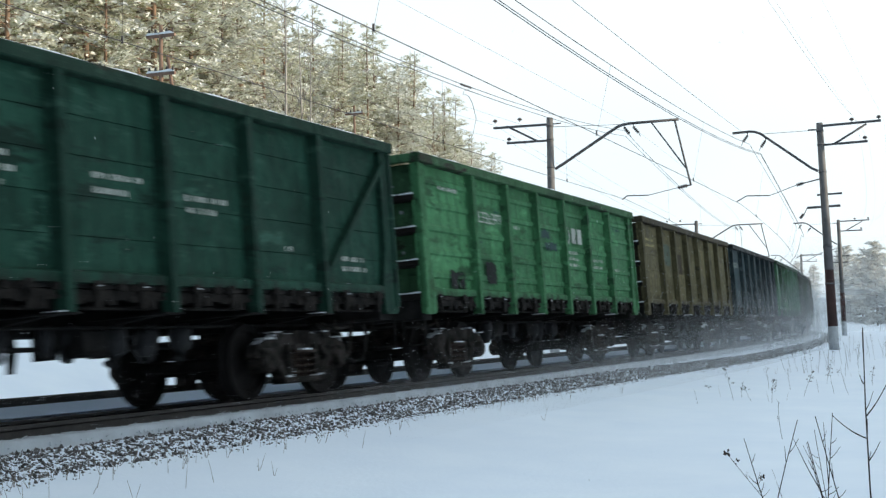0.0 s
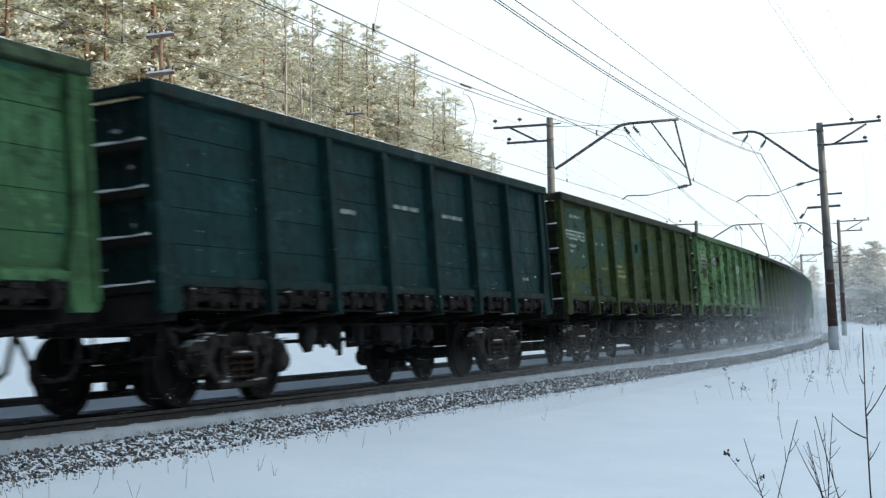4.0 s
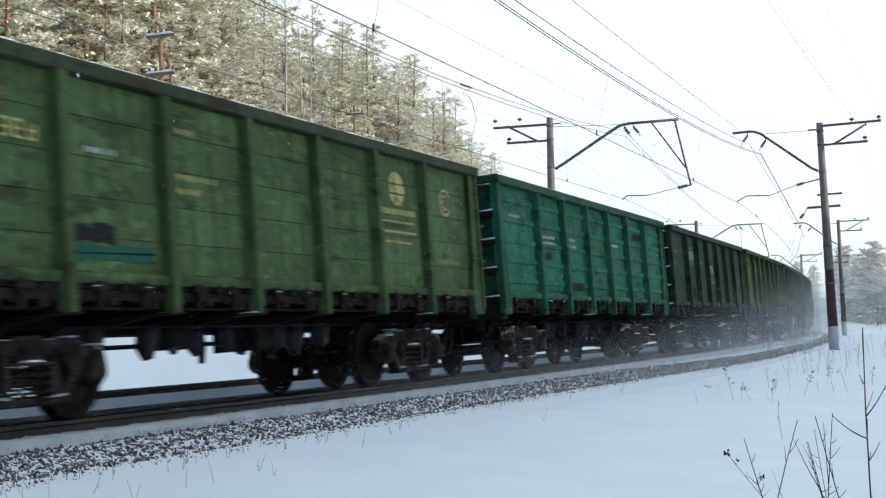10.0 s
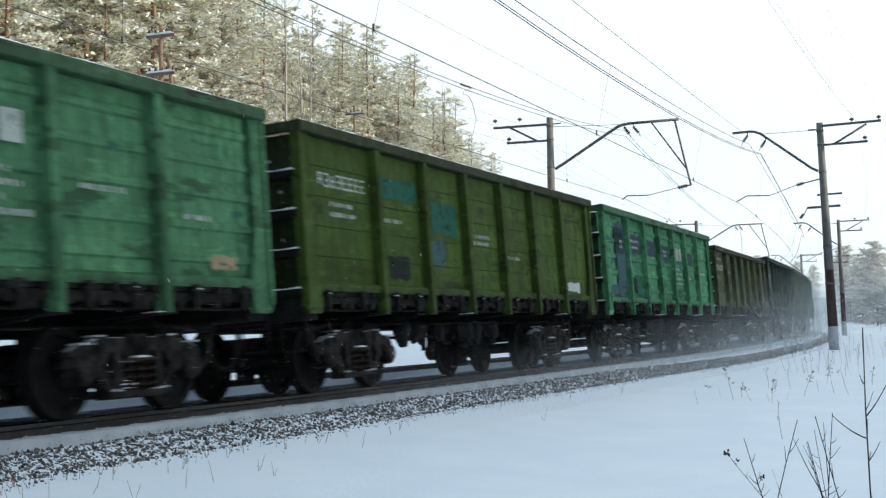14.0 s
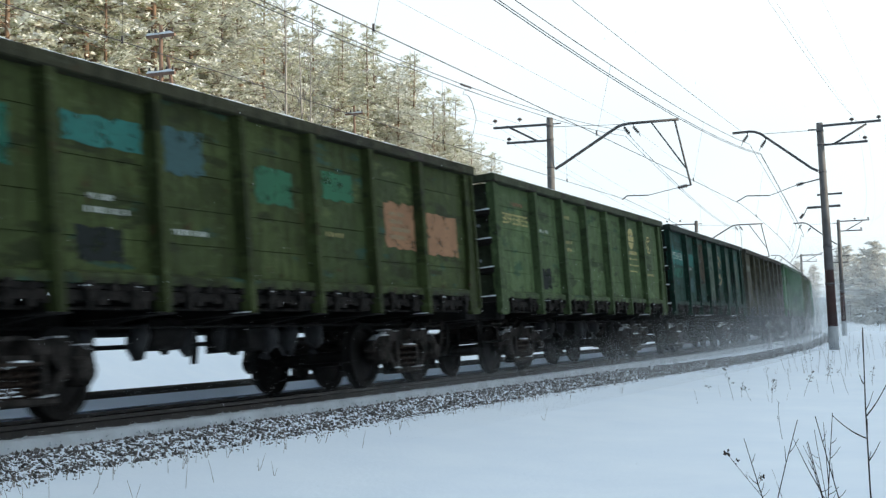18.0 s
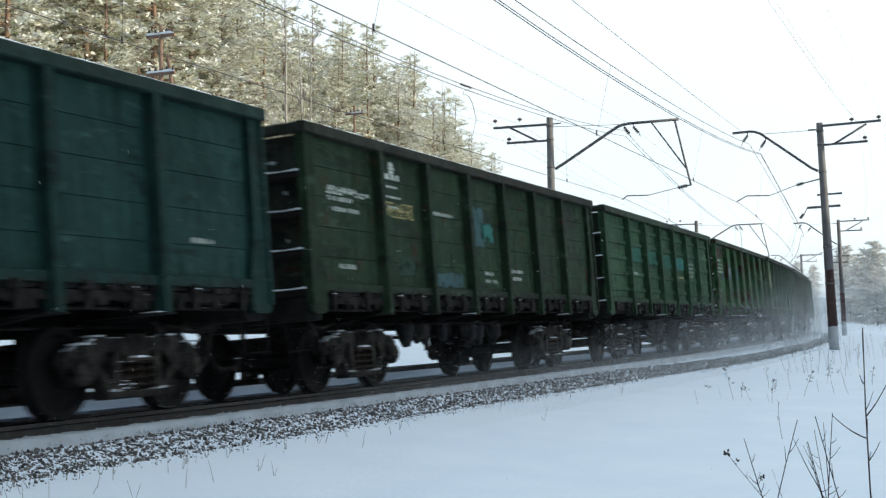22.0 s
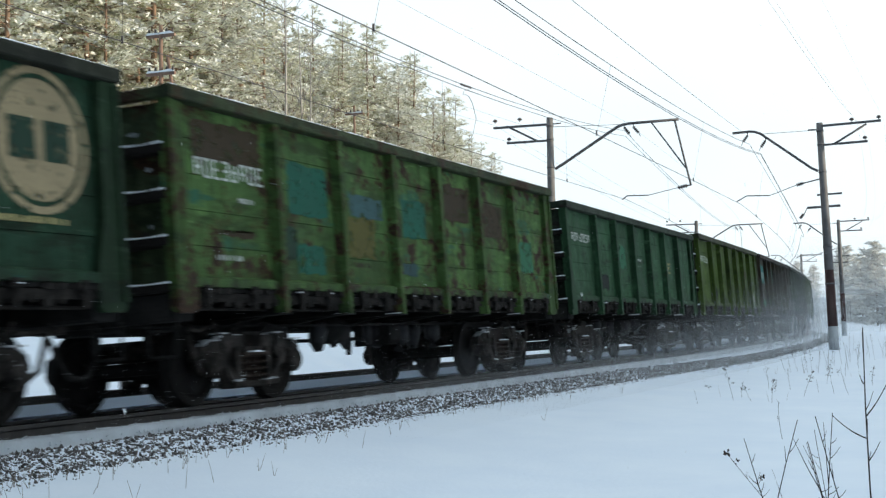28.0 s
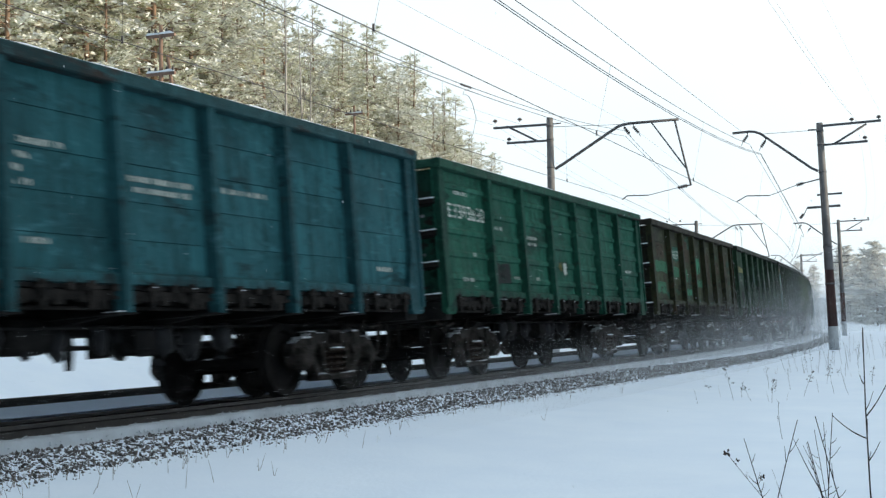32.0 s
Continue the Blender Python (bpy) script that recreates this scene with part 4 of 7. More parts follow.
    part("snow_dabs", bm, SNOW_CAP, ob, "dabs of snow on the hatch latches")["kind"] = "stuff"
    # brake cylinder, reservoir, rods, pipe
    bm = bmesh.new()
    tube(bm, [(-1.6, -0.55, 0.86), (-1.55, -0.55, 0.86), (-1.0, -0.55, 0.86), (-0.95, -0.55, 0.86)], [0.10, 0.19, 0.19, 0.10], 16)
    part("brake_cylinder", bm, UNDER, ob)
    bm = bmesh.new()
    tube(bm, [(-2.2, 0.55, 0.80), (-2.12, 0.55, 0.80), (-1.30, 0.55, 0.80), (-1.22, 0.55, 0.80)], [0.10, 0.2, 0.2, 0.10], 16)
    part("air_reservoir", bm, UNDER, ob)
    bm = bmesh.new()
    tube(bm, [(-3.3, -0.42, 0.72), (-1.0, -0.45, 0.74), (1.2, -0.42, 0.73), (3.3, -0.36, 0.70)], 0.030, 6)
    tube(bm, [(-6.3, -0.75, 0.93), (0, -0.8, 0.93), (6.3, -0.75, 0.93)], 0.02, 6)
    for xx in (0.2, 1.1):
        box(bm, xx, xx + 0.05, -0.5, -0.2, 0.62, 0.95)
    part("brake_rod", bm, UNDER, ob)
    bm = bmesh.new()
    box(bm, 0.35, 0.75, -0.75, -0.45, 0.66, 0.92, 0.03)
    tube(bm, [(0.3, -0.6, 0.7), (0.85, -0.6, 0.7)], 0.08, 10)
    part("brake_valve", bm, UNDER, ob)
    # levers and hangers with lumps of ice
    rnd = random.Random(17)
    for xx, yy, z0, z1 in ((-2.7, -0.5, 0.52, 0.95), (-0.3, -0.35, 0.50, 0.92), (1.75, -0.5, 0.56, 0.95), (2.55, -0.4, 0.50, 0.92)):
        bm = bmesh.new()
        prism(bm, [(xx - 0.03, z1), (xx + 0.04, z1), (xx + 0.07, (z0 + z1) / 2), (xx + 0.02, z0), (xx - 0.03, z0)], yy - 0.03, yy + 0.03)
        part("brake_lever", bm, UNDER, ob)
    bm = bmesh.new()
    for i in range(9):
        xx = -2.6 + i * 0.62 + rnd.uniform(-0.15, 0.15)
        r = rnd.uniform(0.07, 0.17)
        yy = rnd.uniform(-0.75, -0.45)
        tube(bm, [(xx, yy, 0.96), (xx + 0.02, yy, 0.86), (xx + rnd.uniform(-0.05, 0.05), yy, 0.80 - r * 0.7), (xx + rnd.uniform(-0.06, 0.06), yy, 0.78 - r * 1.5)], [r * 0.8, r, r * 0.9, r * 0.5], 7)
    part("ice_crust", bm, GREY_ICE, ob, "dirty ice lumps hanging from the underframe")["kind"] = "stuff"
    for k in (-1, 1):
        bm = bmesh.new()
        box(bm, min(k * 6.2, k * 6.75), max(k * 6.2, k * 6.75), -0.12, 0.12, 0.95, 1.17, 0.03)
        prism(bm, [(k * 6.70, 0.90), (k * 6.98, 0.92), (k * 7.03, 1.05), (k * 6.98, 1.20), (k * 6.70, 1.22)], -0.20, 0.16)
        part("coupler", bm, CAST, ob)
        bm = bmesh.new()
        tube(bm, [(k * 6.42, -0.40, 0.98), (k * 6.50, -0.48, 0.80), (k * 6.60, -0.50, 0.58), (k * 6.74, -0.50, 0.43), (k * 6.95, -0.48, 0.40)], 0.030, 6)
        part("air_hose", bm, UNDER, ob)
        bm = bmesh.new()
        xs = k * (HALF - 0.05)
        for dy in (-1.44, -1.08):
            tube(bm, [(xs, dy, 1.15), (xs, dy, 0.55)], 0.016, 5)
        for z in (0.57, 0.85):
            tube(bm, [(xs, -1.44, z), (xs, -1.08, z)], 0.019, 4)
        part("step_ladder", bm, UNDER, ob)
    hanger = None
    for k in (-1, 1):
        if hanger is None:
            bm = bmesh.new()
            tube(bm, [(5.00, -1.02, 0.93), (5.45, -1.06, 0.86), (5.82, -1.08, 0.90)], 0.024, 5)
            tube(bm, [(5.85, -1.06, 0.95), (5.70, -1.10, 0.80), (5.58, -1.10, 0.50), (5.44, -1.06, 0.40)], [0.022, 0.032, 0.032, 0.022], 5)
            tube(bm, [(4.62, -1.12, 0.96), (4.84, -1.12, 0.80)], 0.018, 5)
            tube(bm, [(5.24, -1.12, 0.97), (5.10, -1.12, 0.80)], 0.018, 5)
            hanger = part("brake_hanger", bm, CAST, ob, "bent brake hanger and rods beside the bogie")
        else:
            same_part("brake_hanger", hanger, ob, Matrix.Diagonal((-1, 1, 1, 1)))
    for k in (-1, 1):
        bogie(ob, k * 4.325)
    return ob


def prism_rib(bm):
    """A pressed rib across the rear end."""
    pts = [(0.0, -0.03), (-0.13, -0.01), (-0.15, 0.01), (-0.15, 0.08), (0.0, 0.09)]
    a = [bm.verts.new((x, -1.43, z)) for x, z in pts]
    b = [bm.verts.new((x, 1.43, z)) for x, z in pts]
    fs = [bm.faces.new([a[i], a[(i + 1) % 5], b[(i + 1) % 5], b[i]]) for i in range(5)] + [bm.faces.new(a[::-1]), bm.faces.new(b)]
    bmesh.ops.recalc_face_normals(bm, faces=fs)


def box_between(bm, a, b, w, t):
    d = (b - a).normalized()
    up = Vector((-d.z, 0, d.x)) * w / 2
    dy = Vector((0, t / 2, 0))
    v = [bm.verts.new(p) for p in (a - up - dy, a + up - dy, a + up + dy, a - up + dy, b - up - dy, b + up - dy, b + up + dy, b - up + dy)]
    fs = [bm.faces.new([v[i] for i in f]) for f in ((0, 3, 2, 1), (4, 5, 6, 7), (0, 1, 5, 4), (1, 2, 6, 5), (2, 3, 7, 6), (3, 0, 4, 7))]
    bmesh.ops.recalc_face_normals(bm, faces=fs)


# ---- the train: colour, second colour, rust, patches, type, height ----
TRAIN = {
    -9: ("dark green", (0.0319, 0.0809, 0.0392), (0.03, 0.08, 0.06), 0.2, 0.2, "flat", 3.50),
    -8: ("brown", (0.0902, 0.0599, 0.0344), (0.03, 0.05, 0.04), 0.4, 0.2, "flat", 3.50),
    -7: ("green", (0.0495, 0.1197, 0.0592), (0.03, 0.08, 0.06), 0.2, 0.2, "flat", 3.50),
    -6: ("dark green", (0.0363, 0.0872, 0.0440), (0.03, 0.08, 0.06), 0.2, 0.2, "flat", 3.50),
    -5: ("dull brown", (0.0814, 0.0599, 0.0360), (0.03, 0.05, 0.04), 0.3, 0.2, "flat", 3.50),
    -4: ("dark grey-green", (0.0495, 0.0672, 0.0440), (0.03, 0.08, 0.06), 0.2, 0.2, "flat", 3.50),
    -3: ("green", (0.0649, 0.1922, 0.0920), (0.04, 0.12, 0.09), 0.1, 0.2, "flat", 3.50),
    -2: ("slate blue", (0.0451, 0.0693, 0.0736), (0.03, 0.06, 0.07), 0.1, 0.2, "flat", 3.50),
    -1: ("dull olive-brown", (0.1430, 0.1218, 0.0592), (0.09, 0.08, 0.05), 0.2, 0.3, "flat", 3.50),
    0: ("light green", (0.0770, 0.2268, 0.0952), (0.02, 0.06, 0.05), 0.15, 0.15, "ribbed", 3.50),
    1: ("dark bottle-green", (0.0170, 0.0623, 0.0398), (0.014, 0.05, 0.036), 0.08, 0.1, "braced", 3.50),
    2: ("olive-green", (0.0547, 0.0908, 0.0172), (0.03, 0.10, 0.10), 0.2, 0.3, "flat", 3.50),
    3: ("faded pale green", (0.1456, 0.2741, 0.1048), (0.06, 0.14, 0.075), 0.5, 0.3, "ribbed", 3.50),
    4: ("drab green", (0.0529, 0.0765, 0.0203), (0.03, 0.05, 0.03), 0.35, 0.25, "flat", 3.50),
    5: ("dark petrol-blue", (0.0058, 0.0344, 0.0334), (0.012, 0.04, 0.05), 0.08, 0.1, "flat", 3.50),
    6: ("green", (0.0737, 0.1680, 0.0688), (0.03, 0.10, 0.08), 0.15, 0.35, "flat", 3.50),
    7: ("dull green", (0.0858, 0.1362, 0.0658), (0.05, 0.06, 0.025), 0.2, 0.35, "flat", 3.50),
    8: ("dark green", (0.0354, 0.0563, 0.0223), (0.02, 0.05, 0.03), 0.5, 0.2, "flat", 3.50),
    9: ("grass-green", (0.0583, 0.1049, 0.0192), (0.045, 0.085, 0.03), 0.25, 0.3, "flat", 3.50),
    10: ("dark olive", (0.0321, 0.0604, 0.0320), (0.03, 0.045, 0.03), 0.3, 0.25, "flat", 3.50),
    11: ("sea-green", (0.0361, 0.1762, 0.1008), (0.03, 0.13, 0.09), 0.35, 0.2, "ribbed", 3.50),
    12: ("olive-green", (0.0906, 0.1446, 0.0560), (0.05, 0.09, 0.04), 0.2, 0.3, "flat", 3.50),
    13: ("dark green", (0.0156, 0.0502, 0.0209), (0.016, 0.05, 0.03), 0.1, 0.15, "flat", 3.50),
    14: ("mustard-olive", (0.1000, 0.1146, 0.0420), (0.04, 0.055, 0.035), 0.45, 0.45, "flat", 3.28),
    15: ("bright green", (0.0971, 0.2898, 0.1353), (0.02, 0.08, 0.09), 0.34, 0.3, "ribbed", 3.50),
    16: ("olive-green", (0.0681, 0.1087, 0.0170), (0.03, 0.06, 0.02), 0.2, 0.2, "flat", 3.50),
    17: ("green", (0.0994, 0.2391, 0.1104), (0.02, 0.10, 0.08), 0.15, 0.2, "ribbed", 3.50),
    18: ("grey-brown", (0.0737, 0.0693, 0.0416), (0.03, 0.05, 0.04), 0.35, 0.3, "flat", 3.50),
    19: ("dark teal", (0.0209, 0.0588, 0.0392), (0.03, 0.10, 0.11), 0.35, 0.3, "flat", 3.50),
    20: ("green", (0.0872, 0.1267, 0.0511), (0.04, 0.08, 0.04), 0.15, 0.3, "flat", 3.50),
    21: ("dull green", (0.0558, 0.0727, 0.0204), (0.03, 0.07, 0.05), 0.3, 0.3, "flat", 3.50),
    22: ("green", (0.0637, 0.1206, 0.0581), (0.03, 0.08, 0.05), 0.15, 0.25, "flat", 3.50),
    23: ("rusty dark green", (0.0418, 0.1165, 0.0439), (0.05, 0.035, 0.022), 0.6, 0.3, "flat", 3.50),
    24: ("dark green", (0.0358, 0.0835, 0.0401), (0.02, 0.065, 0.04), 0.2, 0.2, "ribbed", 3.50),
    25: ("dark grey-green", (0.0210, 0.0431, 0.0200), (0.018, 0.035, 0.024), 0.4, 0.25, "flat", 3.50),
    26: ("dark teal-grey", (0.0154, 0.0479, 0.0387), (0.016, 0.038, 0.042), 0.08, 0.15, "flat", 3.50),
    27: ("olive-green", (0.0957, 0.1469, 0.0495), (0.05, 0.09, 0.05), 0.25, 0.3, "flat", 3.50),
    28: ("dark olive", (0.0299, 0.0483, 0.0221), (0.03, 0.05, 0.03), 0.35, 0.25, "flat", 3.50),
    29: ("rusty brown", (0.0460, 0.0340, 0.0170), (0.035, 0.075, 0.04), 0.45, 0.3, "flat", 3.50),
    30: ("grass-green", (0.0594, 0.0966, 0.0136), (0.04, 0.08, 0.02), 0.1, 0.2, "flat", 3.50),
    31: ("dark green", (0.0319, 0.0830, 0.0360), (0.03, 0.07, 0.04), 0.2, 0.25, "flat", 3.36),
    32: ("worn green", (0.0761, 0.1394, 0.0367), (0.03, 0.10, 0.06), 0.6, 0.35, "flat", 3.50),
    33: ("dark green", (0.0194, 0.0450, 0.0189), (0.02, 0.10, 0.09), 0.25, 0.2, "flat", 3.50),
    34: ("dark green", (0.0214, 0.0555, 0.0285), (0.02, 0.05, 0.035), 0.12, 0.15, "flat", 3.50),
    35: ("rusty brown", (0.0401, 0.0429, 0.0184), (0.02, 0.07, 0.045), 0.45, 0.4, "flat", 3.50),
    36: ("sea-green", (0.0160, 0.0930, 0.0580), (0.014, 0.09, 0.06), 0.06, 0.1, "ribbed", 3.50),
    37: ("petrol-blue", (0.0240, 0.1000, 0.1120), (0.018, 0.095, 0.09), 0.06, 0.1, "flat", 3.50),
    38: ("dark green", (0.0220, 0.0672, 0.0344), (0.02, 0.05, 0.035), 0.12, 0.15, "flat", 3.50),
}
LONG = 13.92


def train_s(t):
    """Where the middle of wagon 0 stands at t seconds."""
    return 24.74 + 15.7468 * t - 0.01559 * t ** 2 + 0.000725 * t ** 3 - 9.23e-6 * t ** 4


def wagon_pose(sc):
    a, b = Vector((*track_xy(sc - 4.325), 0)), Vector((*track_xy(sc + 4.325), 0))
    th = math.atan2(b.y - a.y, b.x - a.x)
    return Matrix.Translation((a + b) / 2) @ Matrix.Rotation(th, 4, "Z") @ Matrix.Rotation(-CANT, 4, "X")


# slack in the couplings
SLACK = {8: 0.06, 17: 0.15, 28: 0.09, 29: 0.11, 33: 0.14, 34: 0.12, 35: 0.13, 36: -0.10}


def wagon_s(n, t):
    return train_s(t) - n * LONG + SLACK.get(n, 0.0)


MODELS, WAGONS = {}, {}
KIND_WORDS = {"flat": "smooth-sided", "ribbed": "rib-sided", "braced": "diagonally braced"}
POSTS_OF = ("post", "corner_post", "brace")
# end walls and ribs share the dark rail paint, painting in shade between wagons
RAILS_AND_DARK_ENDS = ("top_rail", "end_rail", "end_wall", "end_rib")
for n, (tone, base, second, rust, patch, kind, high) in TRAIN.items():
    word = tone.replace(" ", "_").replace("-", "_")
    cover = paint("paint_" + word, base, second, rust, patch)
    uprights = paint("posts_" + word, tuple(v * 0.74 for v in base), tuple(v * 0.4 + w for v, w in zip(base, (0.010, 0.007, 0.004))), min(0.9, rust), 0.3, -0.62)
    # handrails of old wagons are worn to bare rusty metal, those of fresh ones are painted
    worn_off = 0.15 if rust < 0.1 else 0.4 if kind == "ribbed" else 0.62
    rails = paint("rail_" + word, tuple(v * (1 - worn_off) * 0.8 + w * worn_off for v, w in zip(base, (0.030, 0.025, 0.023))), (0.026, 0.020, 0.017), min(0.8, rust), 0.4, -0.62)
    key = (kind, high)
    home = wagon_pose(wagon_s(n, 0))
    if key not in MODELS:
        w = wagon_model(high, kind == "ribbed", kind == "braced", cover)
        w.matrix_basis = home
        MODELS[key] = w
    else:
        w = copy_thing(MODELS[key], home)
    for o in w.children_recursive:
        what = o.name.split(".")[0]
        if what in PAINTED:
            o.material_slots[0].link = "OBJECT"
            o.material_slots[0].material = uprights if what in POSTS_OF else rails if what in RAILS_AND_DARK_ENDS else cover
    worn = "badly rusted" if rust > 0.5 else "weathered" if rust > 0.2 else "clean-painted"
    tagged(w, f"{worn} {tone} {KIND_WORDS[kind]} open freight wagon on the rails", "freight wagon", "wagons of the freight train")
    WAGONS[n] = w


# ---- writing and repaint patches on the wagon sides ----
INKS = {"w": (0.54, 0.57, 0.50), "c": (0.47, 0.40, 0.17), "k": (0.010, 0.013, 0.0115), "t": (0.018, 0.098, 0.062), "y": (0.034, 0.150, 0.124), "b": (0.048, 0.098, 0.098), "n": (0.030, 0.062, 0.062),
        "o": (0.30, 0.16, 0.085), "q": (0.052, 0.085, 0.050), "s": (0.036, 0.074, 0.045), "l": (0.33, 0.26, 0.15), "g": (0.034, 0.13, 0.066), "e": (0.085, 0.11, 0.080), "r": (0.044, 0.031, 0.016), "m": (0.036, 0.180, 0.092), "v": (0.095, 0.088, 0.022), "d": (0.02, 0.045, 0.027)}
INK_NAMES = {"w": "white", "c": "cream", "k": "black", "t": "teal", "y": "cyan", "b": "blue", "n": "navy", "o": "orange", "q": "grey-green", "s": "dull green", "l": "tan", "g": "green", "e": "grey", "r": "brown", "m": "mint", "v": "ochre", "d": "dark green"}


def ink(name, base):
    """Thin worn stencil or brush paint."""
    m, n, l, b = nodes_of(name)
    c = coords(n, l)
    big = noise_node(n, l, c, 1.8, 6)
    fine = noise_node(n, l, c, 22.0, 6, 0.7)
    dull = tuple(v * 0.55 + 0.01 for v in base)
    col = mix_node(n, l, ramp_node(n, l, big, 0.35, 0.7), base, tuple(v * 0.75 + 0.006 for v in base))
    col = mix_node(n, l, ramp_node(n, l, fine, 0.50, 0.72), col, dull)
    l.new(col, b.inputs["Base Color"])
    b.inputs["Roughness"].default_value = 0.8
    b.inputs["Specular IOR Level"].default_value = 0.15
    # flaked away in places
    bare = n.new("ShaderNodeBsdfTransparent")
    both = n.new("ShaderNodeMixShader")
    l.new(ramp_node(n, l, noise_node(n, l, c, 5.5, 7, 0.68), 0.54, 0.67), both.inputs[0])
    l.new(b.outputs[0], both.inputs[1])
    l.new(bare.outputs[0], both.inputs[2])
    l.new(both.outputs[0], n["Material Output"].inputs["Surface"])
    return m


INK_MATS = {k: ink("ink_" + INK_NAMES[k].replace(" ", "_"), v) for k, v in INKS.items()}
FADED = {k: ink("faded_" + INK_NAMES[k].replace(" ", "_"), tuple(0.78 * c + 0.008 for c in v)) for k, v in INKS.items()}
SHEET_Y = -1.4285


def slab(bm, pts, y=SHEET_Y, thick=0.0035):
    """A flat patch of paint from points in x, z."""
    a = [bm.verts.new((x, y - thick, z)) for x, z in pts]
    f = [bm.faces.new(a)]
    bmesh.ops.recalc_face_normals(bm, faces=f)
    if f[0].normal.y > 0:
        f[0].normal_flip()


def rect(bm, x0, x1, z0, z1, rnd=None, ragged=0.0, y=SHEET_Y):
    if rnd is None:
        slab(bm, [(x0, z0), (x1, z0), (x1, z1), (x0, z1)], y)
        return
    pts = []
    for a, b in (((x0, z0), (x1, z0)), ((x1, z0), (x1, z1)), ((x1, z1), (x0, z1)), ((x0, z1), (x0, z0))):
        for i in range(9):
            u = i / 9
            pts.append((a[0] + (b[0] - a[0]) * u + rnd.uniform(-ragged, ragged), a[1] + (b[1] - a[1]) * u + rnd.uniform(-ragged, ragged)))
    slab(bm, pts, y)


def ring_shape(bm, cx, cz, r0, r1, a0=0.0, a1=360.0, seg=36, y=SHEET_Y):
    n = max(3, int(seg * (a1 - a0) / 360))
    for i in range(n):
        p, q = radians(a0 + (a1 - a0) * i / n), radians(a0 + (a1 - a0) * (i + 1) / n)
        slab(bm, [(cx + r0 * math.cos(p), cz + r0 * math.sin(p)), (cx + r1 * math.cos(p), cz + r1 * math.sin(p)), (cx + r1 * math.cos(q), cz + r1 * math.sin(q)), (cx + r0 * math.cos(q), cz + r0 * math.sin(q))], y)


def disc_shape(bm, cx, cz, r, seg=28, y=SHEET_Y):
    slab(bm, [(cx + r * math.cos(2 * math.pi * i / seg), cz + r * math.sin(2 * math.pi * i / seg)) for i in range(seg)], y)


